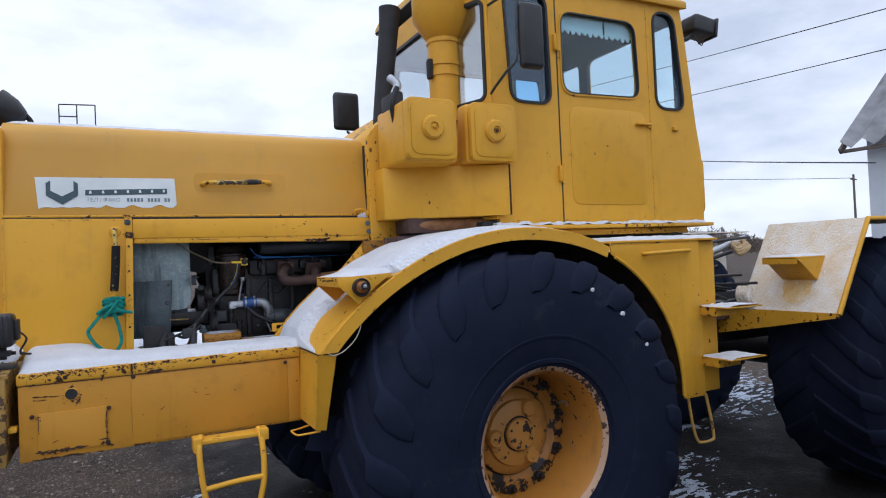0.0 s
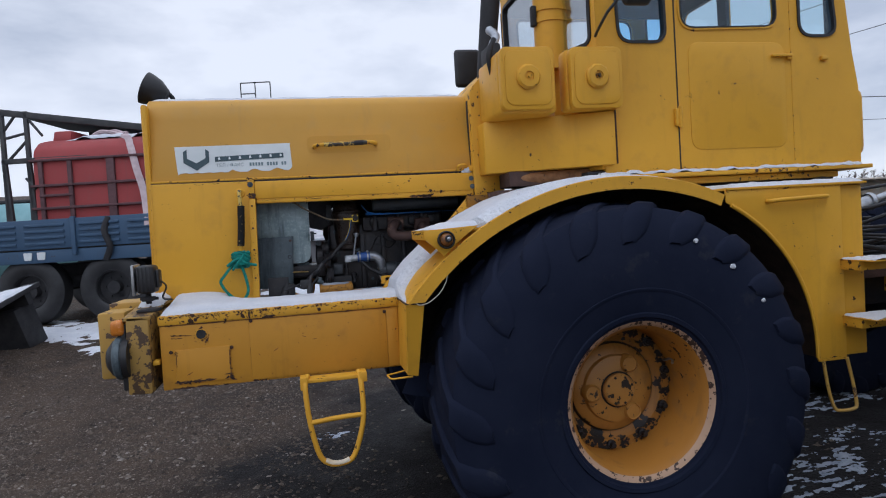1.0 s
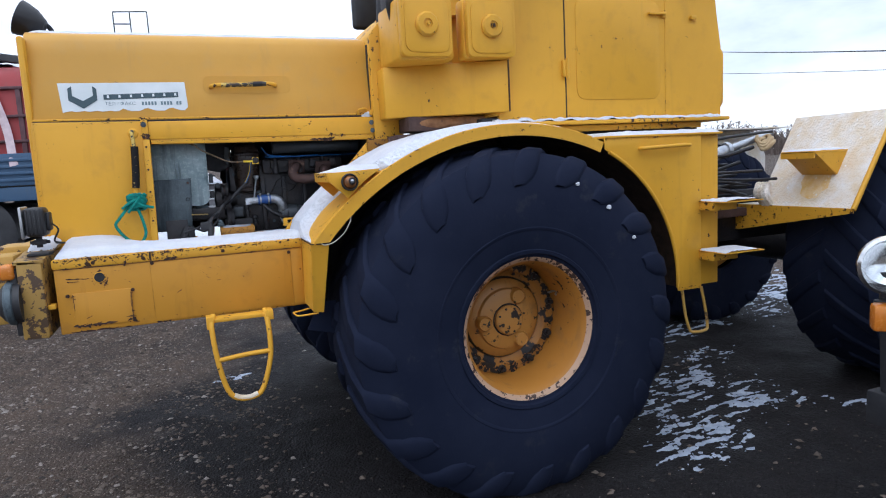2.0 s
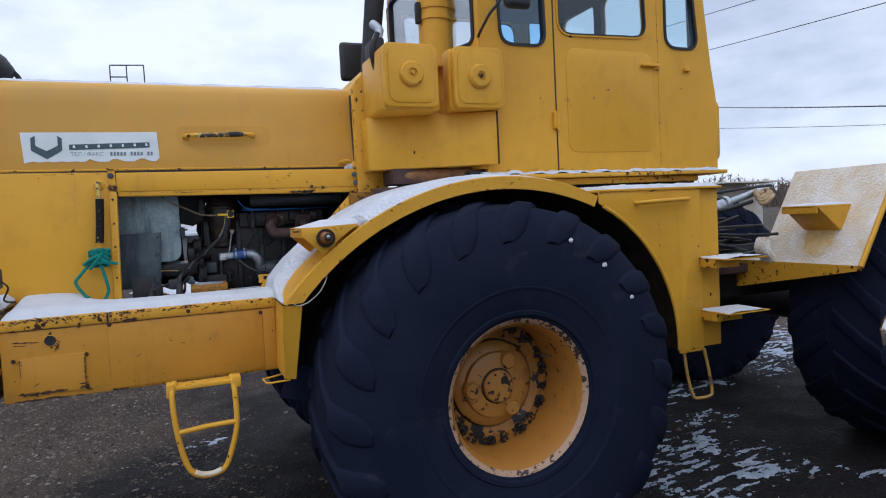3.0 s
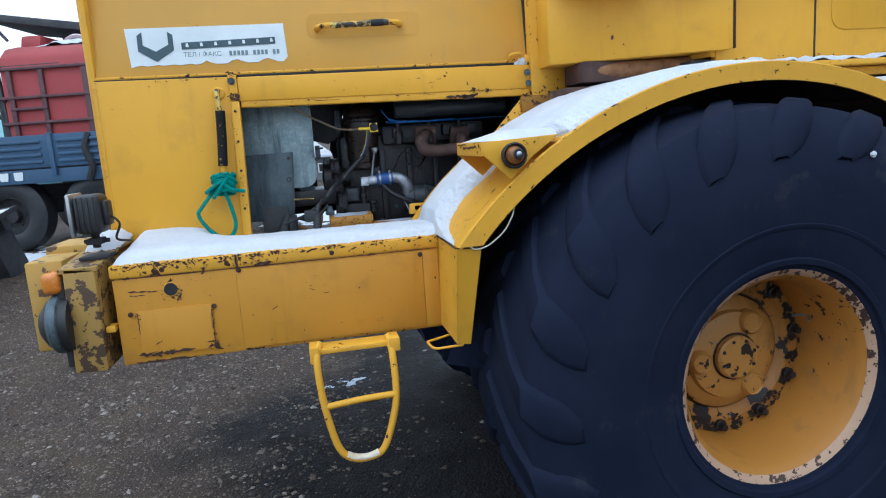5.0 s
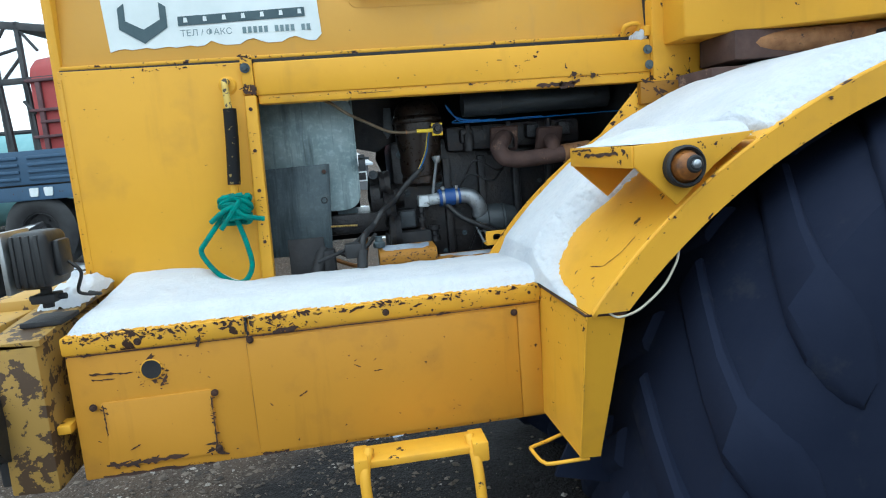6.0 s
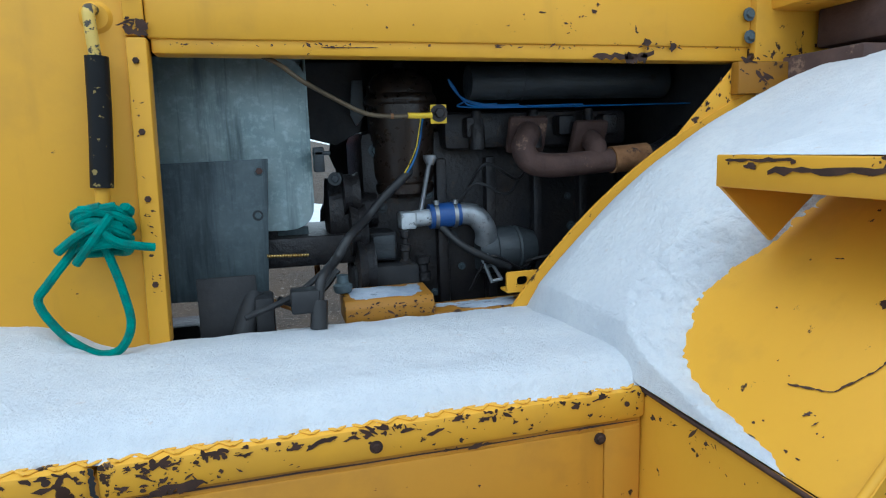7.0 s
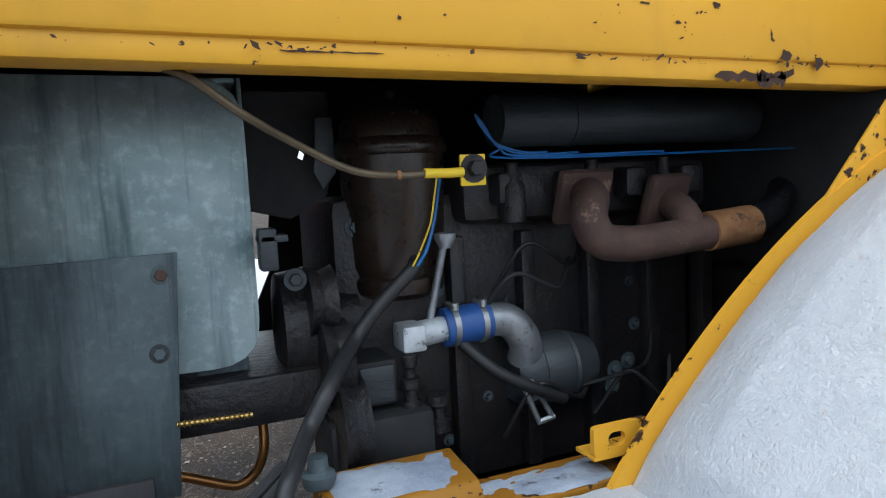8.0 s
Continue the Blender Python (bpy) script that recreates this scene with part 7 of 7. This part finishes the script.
# pumps and small castings
part("fuel_pump", join(box(-1.195, -1.125, -0.06, 0.04, 1.325, 1.40, 0.008), box(-1.245, -1.075, -0.09, 0.06, 1.19, 1.318, 0.012)), "soot", engine, "black cast fuel pump")
part("pump_face", box(-1.188, -1.132, -0.066, -0.058, 1.332, 1.392, 0.003), "cover_grey", engine)
for x, z, r in ((-1.105, 1.335, 0.016), (-1.105, 1.37, 0.013), (-1.06, 1.30, 0.02), (-1.225, 1.33, 0.014)):
    part("pump_union", lathe([(0, z - 0.03), (r, z - 0.03), (r, z - 0.012), (r * 0.7, z - 0.008), (r * 0.7, z + 0.01), (r, z + 0.014), (r, z + 0.03), (0, z + 0.032)], "z", (x, -0.06, 0), 10), "oily", engine)
part("filler_neck", join(lathe([(0, 1.285), (0.019, 1.285), (0.022, 1.292), (0.022, 1.302), (0.014, 1.307), (0.013, 1.325), (0, 1.327)], "z", (-1.284, -0.2, 0), 22)), "zinc_dark", engine)
for i in range(3):
    part("pulley", lathe([(0, -0.02), (0.055 + 0.01 * i, -0.02), (0.045 + 0.01 * i, 0.0), (0.055 + 0.01 * i, 0.02), (0, 0.02)], "x", (-1.235 + 0.01 * i, -0.03 - 0.03 * i, 1.50 - 0.09 * i), 26), "oily", engine)
part("braided_hose", join(tube([(-1.45, -0.10, 1.366), (-1.352, -0.10, 1.362)], 0.0036, 10, 0), *[lathe([(0.0034, -0.0020), (0.0056, 0.0), (0.0034, 0.0020)], "x", (-1.447 + 0.0064 * i, -0.10, 1.3658 - 0.00026 * i), 10) for i in range(15)]), "brass", engine, "ribbed brass hose")
part("copper_loop", tube([(-1.49, 0.1, 1.225), (-1.451, 0.1, 1.211), (-1.391, 0.1, 1.184), (-1.364, 0.1, 1.180), (-1.339, 0.1, 1.198), (-1.324, 0.1, 1.238), (-1.322, 0.12, 1.30)], 0.0085, 10), "copper", engine, "orange copper pipe loop")
part("cable", tube([(-1.43, -0.22, 1.285), (-1.38, -0.2, 1.265), (-1.33, -0.18, 1.29), (-1.29, -0.16, 1.33)], 0.008, 8), "black", engine)
part("junction_block", box(-1.405, -1.345, -0.34, -0.29, 1.275, 1.325, 0.006), "black", engine)
part("lower_guard", join(box(-1.60, -1.475, -0.22, -0.21, 1.10, 1.345, 0.003), box(-1.48, -1.44, -0.26, -0.18, 1.15, 1.30, 0.008)), "soot", engine)
part("guard_rod", tube([(-1.50, -0.30, 1.27), (-1.40, -0.27, 1.30), (-1.33, -0.25, 1.345)], 0.007, 8), "soot", engine)
part("lower_strut", tube([(-1.55, -0.30, 1.10), (-1.48, -0.2, 1.30)], 0.025, 10, 0), "soot", engine)
part("lower_beam", box(-1.60, -0.95, -0.39, -0.36, 1.22, 1.272, 0.006), "soot", tractor)

rng_e = random.Random(21)
for i in range(5):
    x, z = rng_e.uniform(-1.05, -0.5), rng_e.uniform(1.2, 1.55)
    part("fuel_line", tube([(x, -0.02, z), (x + 0.05, -0.06, z + rng_e.uniform(0.02, 0.1)), (x + 0.14, -0.05, z + rng_e.uniform(0.0, 0.08)), (x + 0.2, 0.0, z + 0.08)], 0.0042, 7), "oily" if i % 3 else "soot", engine)
for i in range(22):
    x, z = rng_e.uniform(-1.33, -0.5), rng_e.uniform(1.2, 1.62)
    part("engine_bolt", bolt((x, 0.028 if x > -1.2 else -0.07, z), "y", rng_e.uniform(0.006, 0.011), 0.010), "zinc_dark" if i % 4 else "cover_grey", engine)
for i in range(4):
    part("head_clamp", box(-0.93 + 0.13 * i, -0.88 + 0.13 * i, -0.06, 0.02, 1.63, 1.685, 0.01), "oily", engine)

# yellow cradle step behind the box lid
# the mount's paint carries the bay's shade in its colour
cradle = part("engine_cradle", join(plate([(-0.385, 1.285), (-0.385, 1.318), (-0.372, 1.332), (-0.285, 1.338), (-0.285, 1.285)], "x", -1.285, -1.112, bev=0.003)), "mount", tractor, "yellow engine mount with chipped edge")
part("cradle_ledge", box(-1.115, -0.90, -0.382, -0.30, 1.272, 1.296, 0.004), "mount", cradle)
# darker snow material here puts the bay's shade into the crusts
draped("snow_layer", 24, 14, lambda u, v: ((-1.275 + 0.15 * u, -0.372 + 0.085 * v, 1.332 + 0.006 * v), (0, 0, 1)), lambda u, v: -0.0016 + 0.0042 * edge(u, 0.4) * edge(v, 0.5) + 0.003 * noise.fractal((u * 2.2, v * 2, 5.0), 0.9, 2.0, 4), "thin crust of snow on the engine mount, toned down for shade", "dull_snow")
draped("snow_layer", 24, 14, lambda u, v: ((-1.10 + 0.18 * u, -0.38 + 0.07 * v, 1.296), (0, 0, 1)), lambda u, v: -0.0012 + 0.0035 * edge(u, 0.4) * edge(v, 0.5) + 0.003 * noise.fractal((u * 2.4, v * 2, 9.0), 0.9, 2.0, 4), "thin crust of snow on the ledge, toned down for shade", "dull_snow")

# prop rod on the side panel, with the rope tied to it
part("rod_boss", lathe([(0, -0.006), (0.019, -0.006), (0.025, 0.0), (0.025, 0.002), (0, 0.002)], "y", (-1.651, Y0, 1.836), 24), "yellow", panel)
rod = part("prop_rod", tube([(-1.653, -0.396, 1.846), (-1.655, -0.416, 1.842), (-1.654, -0.423, 1.822), (-1.650, -0.426, 1.755)], 0.0092, 12), "flaked", tractor, "chipped yellow prop rod")

part("rod_grip", tube([(-1.649, -0.426, 1.771), (-1.654, -0.428, 1.67), (-1.662, -0.43, 1.568)], 0.0175, 16), "grip_black", rod, "black rubber grip, worn")
part("rod_foot", tube([(-1.662, -0.43, 1.57), (-1.664, -0.43, 1.53)], 0.011, 12), "worn", rod)


def build_rope():
    y = -0.437
    r = 0.0072
    lines = [[(-1.655, y, 1.54), (-1.70, y, 1.48), (-1.745, y - 0.004, 1.425), (-1.762, y - 0.004, 1.395), (-1.735, y - 0.006, 1.345), (-1.70, y - 0.006, 1.312), (-1.672, y - 0.006, 1.302), (-1.648, y - 0.006, 1.312), (-1.632, y - 0.004, 1.35), (-1.640, y - 0.004, 1.41), (-1.655, y, 1.465), (-1.668, y, 1.51)]]
    rng = random.Random(4)
    for k in range(13):
        a = rng.uniform(0, 3.14)
        w, h = rng.uniform(0.03, 0.042), rng.uniform(0.014, 0.034)
        cz, tilt = 1.50 + rng.uniform(-0.028, 0.032), rng.uniform(-0.5, 0.5)
        ring = []
        for i in range(9):
            t = a + 6.283 * i / 8 * 0.92
            ring.append((-1.657 + w * math.cos(t), -0.430 - 0.021 * math.sin(t) - 0.003, cz + h * math.sin(t + tilt) * 0.6 + 0.4 * tilt * w * math.cos(t)))
        lines.append(ring)
    lines.append([(-1.66, y - 0.018, 1.515), (-1.64, y - 0.022, 1.49), (-1.61, y - 0.01, 1.478), (-1.585, y, 1.472)])
    lines.append([(-1.65, y - 0.02, 1.52), (-1.69, y - 0.02, 1.50), (-1.725, y - 0.008, 1.475)])
    lines.append([(-1.64, y - 0.02, 1.53), (-1.67, y - 0.024, 1.49), (-1.70, y - 0.01, 1.455)])
    return thing("rope", moved(join(*[tube(p, r, 8, 6) for p in lines]), pose(-0.008, 0, -0.004)), "rope", "green braided rope knotted round the prop rod in a loop", "rope")


build_rope()

# ---- neighbouring parked vehicle, only its front lamp comes near ----
nb = holder("parked_vehicle", "dark parked machine with a chrome headlamp", "vehicle", (0.657, -2.568, 0.0), 0)
part("lamp_shell", moved(lathe([(0, 0.12), (0.05, 0.11), (0.085, 0.05), (0.098, 0.0), (0.098, -0.02), (0.088, -0.026), (0.086, -0.012)], "y", (0, 0, 0), 40), pose(0, 0, 1.201, 0, 0, -42)), "chrome", nb, "round chrome headlamp bowl")
part("lamp_reflector", moved(lathe([(0.085, -0.012), (0.07, 0.03), (0.03, 0.055), (0, 0.058)], "y", (0, 0, 0), 36), pose(0, 0, 1.201, 0, 0, -42)), "mirror", nb)
part("lamp_lens", moved(lathe([(0.087, -0.016), (0.06, -0.032), (0.03, -0.038), (0, -0.04)], "y", (0, 0, 0), 36), pose(0, 0, 1.201, 0, 0, -42)), "lens", nb).visible_shadow = False
part("lamp_post", tube([(0.04, 0.04, 1.17), (0.06, 0.05, 1.06), (0.1, 0.06, 0.72)], 0.02, 10, 0), "soot", nb)
part("turn_lamp", moved(join(box(-0.075, 0.075, -0.03, 0.03, -0.045, 0.045, 0.012)), pose(0.03, -0.01, 1.026, 0, 0, -42)), "amber", nb, "amber turn lamp")
part("turn_lamp_base", moved(box(-0.06, 0.06, 0.028, 0.05, -0.05, 0.05, 0.006), pose(0.03, -0.01, 1.026, 0, 0, -42)), "black", nb)
part("front_beam", box(0.06, 1.1, -0.05, 0.11, 0.62, 0.74, 0.01), "soot", nb)
part("nose", box(0.34, 2.3, -0.62, 0.14, 0.86, 1.52, 0.09, 4), "trunk_blue", nb, "dark blue engine nose")
part("grille", join(*[box(0.325, 0.345, -0.56 + 0.075 * i, -0.53 + 0.075 * i, 0.95, 1.42, 0.006) for i in range(9)]), "soot", nb)
part("windscreen_cab", box(1.5, 2.3, -0.72, 0.24, 1.50, 2.45, 0.08, 4), "trunk_blue", nb)
part("front_wheel", lathe([(0.16, -0.02), (0.18, -0.1), (0.3, -0.1), (0.36, -0.06), (0.365, 0.0), (0.36, 0.06), (0.3, 0.1), (0.16, 0.1)], "y", (0.80, -0.60, 0.365), 36), "rubber", nb)
part("front_wheel", lathe([(0.16, -0.02), (0.18, -0.1), (0.3, -0.1), (0.36, -0.06), (0.365, 0.0), (0.36, 0.06), (0.3, 0.1), (0.16, 0.1)], "y", (0.80, 0.12, 0.365), 36), "rubber", nb)
part("axle", join(tube([(0.80, -0.60, 0.365), (0.80, 0.12, 0.365)], 0.04, 10, 0), tube([(0.80, -0.24, 0.365), (0.80, -0.24, 0.9)], 0.05, 10, 0)), "soot", nb)


# ---- chipped spots on the paint ----


def chips(parent, spots, seed, material="rust"):
    """Small flakes of bare rusty steel: (centre, along, across, normal, count, spread along, spread across, size)."""
    rng = random.Random(seed)
    bm = bmesh.new()
    for c, a, b, n, count, sa, sb, size in spots:
        c, a, b, n = Vector(c), Vector(a), Vector(b), Vector(n)
        spots_at = [(rng.uniform(-sa, sa), rng.uniform(-sb, sb)) for _ in range(max(2, count // 7))]
        for _ in range(count):
            u, v = rng.uniform(-sa, sa), rng.uniform(-sb, sb)
            if rng.random() < 0.65:  # most lie in clusters
                q = rng.choice(spots_at)
                u, v = q[0] + rng.gauss(0, 0.018), max(-sb, min(sb, q[1] + rng.gauss(0, min(sb, 0.012))))
            u = max(-sa, min(sa, u))
            o = c + a * u + b * v + n * (0.0006 + 0.0002 * rng.random())
            s = size * (0.16 + 0.75 * rng.random() ** 3)
            st, t0 = rng.choice((1.0, 1.2, 1.5, 2.4, 4.0)), rng.gauss(0, 0.5)
            k = rng.randint(8, 11)
            pts = []
            for i in range(k):
                t = 6.283 * i / k
                r = s * rng.uniform(0.35, 1.25)
                x, y = st * r * math.cos(t), r * math.sin(t)
                pts.append(bm.verts.new(o + a * (x * math.cos(t0) - y * math.sin(t0)) + b * (x * math.sin(t0) + y * math.cos(t0))))
            bm.faces.new(pts)
    return tagged(part("chipped_paint", bm, material, parent), kind="stuff")


X, Z, NY = (1, 0, 0), (0, 0, 1), (0, -1, 0)
chips(beam, [((-1.46, BY - 0.0065, 1.262), X, Z, NY, 110, 0.52, 0.018, 0.0042), ((-1.46, BY - 0.0065, 1.281), X, Z, NY, 300, 0.52, 0.005, 0.0052),
             ((-1.66, BY - 0.0065, 1.265), X, Z, NY, 60, 0.14, 0.018, 0.007), ((-1.817, BY - 0.001, 1.190), X, Z, NY, 40, 0.032, 0.030, 0.006), ((-1.80, BY - 0.001, 1.10), X, Z, NY, 40, 0.18, 0.12, 0.0022),
             ((-1.30, BY - 0.0045, 1.10), X, Z, NY, 46, 0.28, 0.12, 0.0022), ((-1.46, BY - 0.001, 0.968), X, Z, NY, 60, 0.5, 0.004, 0.004)], 1)
chips(hatch, [((-1.88, BY - 0.0055, 0.991), X, Z, NY, 26, 0.045, 0.005, 0.008), ((-1.705, BY - 0.0055, 0.998), X, Z, NY, 22, 0.012, 0.012, 0.006),
              ((-1.703, BY - 0.0055, 1.07), X, Z, NY, 26, 0.003, 0.06, 0.003), ((-1.925, BY - 0.0055, 1.12), X, Z, NY, 12, 0.006, 0.012, 0.004)], 2)
chips(rail, [((-1.0, Y0 - 0.0045, 1.794), X, Z, NY, 80, 0.55, 0.003, 0.0032), ((-0.64, Y0 - 0.0045, 1.80), X, Z, NY, 16, 0.05, 0.006, 0.009),
             ((-1.0, Y0 - 0.0045, 1.84), X, Z, NY, 34, 0.55, 0.035, 0.0026), ((-0.79, Y0 - 0.0045, 1.862), X, Z, NY, 9, 0.02, 0.012, 0.005),
             ((-1.594, Y0 - 0.0105, 1.822), X, Z, NY, 26, 0.013, 0.012, 0.010), ((-1.596, Y0 - 0.0105, 1.900), X, Z, NY, 14, 0.014, 0.012, 0.006)], 3)
chips(panel, [((-1.601, Y0 - 0.0125, 1.55), X, Z, NY, 34, 0.006, 0.2, 0.0026), ((-1.83, Y0 - 0.0007, 1.6), X, Z, NY, 22, 0.2, 0.24, 0.0022), ((-1.83, Y0 - 0.0007, 1.890), X, Z, NY, 34, 0.24, 0.003, 0.003),
              ((-2.078, Y0 - 0.0065, 1.6), X, Z, NY, 30, 0.003, 0.27, 0.0036)], 4)
chips(hood, [((-1.25, -0.3785, 1.908), X, Z, NY, 60, 0.8, 0.003, 0.0035), ((-0.46, -0.3785, 1.909), X, Z, NY, 20, 0.03, 0.004, 0.007)], 5)
fs = []
for k in range(20):
    a = radians(141 - 3.7 * k)
    cx, cz = math.cos(a), math.sin(a)
    along, out = (-cz, 0, cx), (cx, 0, cz)
    fs.append(((FX + (RF - 0.004) * cx, -1.1965 + tuck(141 - 3.7 * k), FZ + (RF - 0.004) * cz), along, out, NY, 2, 0.04, 0.005, 0.004))
    fs.append(((FX + (RF - 0.048) * cx, -1.1965 + tuck(141 - 3.7 * k), FZ + (RF - 0.048) * cz), along, out, NY, 3, 0.04, 0.003, 0.003))
    if k < 6:
        fs.append(((FX + RF * cx, -1.05, FZ + RF * cz), (0, 1, 0), along, out, 8 if k < 3 else 4, 0.12, 0.03, 0.004))
chips(fender, fs, 6)
chips(fender, [((FX + RF * math.cos(radians(139.5)), -1.06, FZ + RF * math.sin(radians(139.5))), (0.75, 0.1, 0.66), (0, 1, 0), (-0.76, 0, 0.65), 9, 0.012, 0.03, 0.007)], 7, "rusty")
chips(bracket, [((-0.8585, -1.02, 1.575), (0, 1, 0), Z, (-1, 0, 0), 26, 0.14, 0.014, 0.006), ((-0.72, -1.1765, 1.56), X, Z, NY, 20, 0.09, 0.03, 0.0035)], 8)
chips(wing, [((-0.9525, -0.99, 1.268), (0, 1, 0), Z, (-1, 0, 0), 40, 0.16, 0.012, 0.005), ((-0.9525, -0.97, 1.12), (0, 1, 0), Z, (-1, 0, 0), 24, 0.13, 0.13, 0.0025)], 9)
chips(fender, [((-0.50, -0.4005, 1.70), (0.66, 0, 0.75), (0.75, 0, -0.66), NY, 16, 0.06, 0.02, 0.007)], 13)
chips(cab, [((-0.38, -0.4255, 1.745), X, Z, NY, 26, 0.07, 0.035, 0.009)], 14)
chips(cradle, [((-1.198, -0.3855, 1.312), X, Z, NY, 90, 0.082, 0.014, 0.0035)], 10)
chips(store, [((0.87, -1.1925, 1.685), X, Z, NY, 30, 0.3, 0.006, 0.004), ((1.1, -1.1925, 0.856), X, Z, NY, 24, 0.07, 0.006, 0.004), ((0.95, -1.1925, 1.4), X, Z, NY, 14, 0.2, 0.2, 0.003)], 11)
chips(cab, [((0.98, CY - 0.001, 1.835), X, Z, NY, 50, 0.7, 0.006, 0.004), ((0.53, CY - 0.001, 2.22), X, Z, NY, 1, 0.002, 0.002, 0.016), ((1.50, CY - 0.001, 2.3), X, Z, NY, 1, 0.002, 0.002, 0.014), ((0.628, CY - 0.003, 2.3), X, Z, NY, 30, 0.006, 0.4, 0.003)], 12)


def scratch(parent, p, q, n, w, seed, material="rust"):
    """A long ragged scrape through the paint from p to q."""
    rng = random.Random(seed)
    p, q, n = Vector(p), Vector(q), Vector(n)
    d = (q - p).normalized()
    s = d.cross(n).normalized()
    bm = bmesh.new()
    k = 14
    top = [bm.verts.new(p.lerp(q, i / k) + s * w * rng.uniform(0.1, 0.6) * (0 < i < k) + n * 0.0009) for i in range(k + 1)]
    low = [bm.verts.new(p.lerp(q, i / k) - s * w * rng.uniform(0.05, 0.6) + n * 0.0009) for i in range(k + 1)]
    for i in range(k):
        bm.faces.new((top[i], top[i + 1], low[i + 1], low[i]))
    part("scratch", bm, material, parent)


fy = BY - 0.0005
scratch(beam, (-1.944, fy, 1.200), (-1.856, fy, 1.194), NY, 0.006, 1)
scratch(beam, (-1.941, fy, 1.187), (-1.894, fy, 1.185), NY, 0.004, 2)
scratch(beam, (-1.513, BY - 0.0043, 1.092), (-1.494, BY - 0.0043, 1.103), NY, 0.004, 3)
scratch(beam, (-1.341, BY - 0.0043, 1.129), (-1.321, BY - 0.0043, 1.130), NY, 0.003, 4)
scratch(beam, (-1.37, BY - 0.0043, 1.142), (-1.385, BY - 0.0043, 1.15), NY, 0.003, 5)
scratch(hatch, (-1.905, BY - 0.0055, 0.990), (-1.765, BY - 0.0055, 0.994), NY, 0.012, 6)
scratch(hatch, (-1.702, BY - 0.0055, 0.992), (-1.702, BY - 0.0055, 1.12), NY, 0.005, 7)
scratch(hatch, (-1.925, BY - 0.0055, 1.06), (-1.925, BY - 0.0055, 1.13), NY, 0.004, 8)
scratch(hatch, (-1.884, BY - 0.0055, 1.022), (-1.862, BY - 0.0055, 1.032), NY, 0.004, 9)
scratch(beam, (-1.95, fy, 0.966), (-1.76, fy, 0.966), NY, 0.009, 10)
scratch(beam, (-1.61, fy, 0.967), (-1.55, fy, 0.967), NY, 0.009, 11)
scratch(beam, (-1.612, fy, 1.245), (-1.612, fy, 0.97), NY, 0.004, 12)
scratch(beam, (-1.608, BY - 0.0066, 1.245), (-1.608, BY - 0.0066, 1.288), NY, 0.008, 13, "soot")
scratch(beam, (-1.99, BY - 0.0003, 1.243), (-0.95, BY - 0.0043, 1.243), NY, 0.004, 14)
scratch(rail, (-0.78, Y0 - 0.0005, 1.776), (-0.645, Y0 - 0.0005, 1.782), NY, 0.014, 15)
scratch(rail, (-0.71, Y0 - 0.0005, 1.773), (-0.66, Y0 - 0.0005, 1.775), NY, 0.026, 16)
scratch(rail, (-1.30, Y0 + 0.0015, 1.792), (-1.20, Y0 + 0.0015, 1.792), NY, 0.002, 17)
scratch(bracket, (-0.8585, -1.12, 1.578), (-0.8585, -0.95, 1.574), (-1, 0, 0), 0.010, 18)
scratch(bracket, (-0.8585, -0.99, 1.586), (-0.8585, -0.88, 1.586), (-1, 0, 0), 0.006, 19)
for i, (a0, y0, a1, y1) in enumerate(((138.5, -1.02, 138.0, -1.07), (138.0, -1.07, 136.2, -1.095), (136.2, -1.095, 134.4, -1.10))):
    p0 = Vector((FX + (RF + 0.0004) * math.cos(radians(a0)), y0, FZ + (RF + 0.0004) * math.sin(radians(a0))))
    p1 = Vector((FX + (RF + 0.0004) * math.cos(radians(a1)), y1, FZ + (RF + 0.0004) * math.sin(radians(a1))))
    scratch(fender, p0, p1, (math.cos(radians(137)), 0, math.sin(radians(137))), 0.0032, 20 + i, "rust")

bars = []
for i in range(70):
    for j in range(2):
        x = -1.975 + 0.0148 * i + 0.007 * j
        bars.append(moved(box(-0.010, 0.010, -0.0028, 0.0028, 0, 0.0022, 0.001, 1), pose(x, BY + 0.006 + 0.012 * j, 1.2868, 0, 0, 45 if (i + j) % 2 else -45)))
tagged(part("tread_pattern", join(*bars), "worn", beam), kind="stuff")
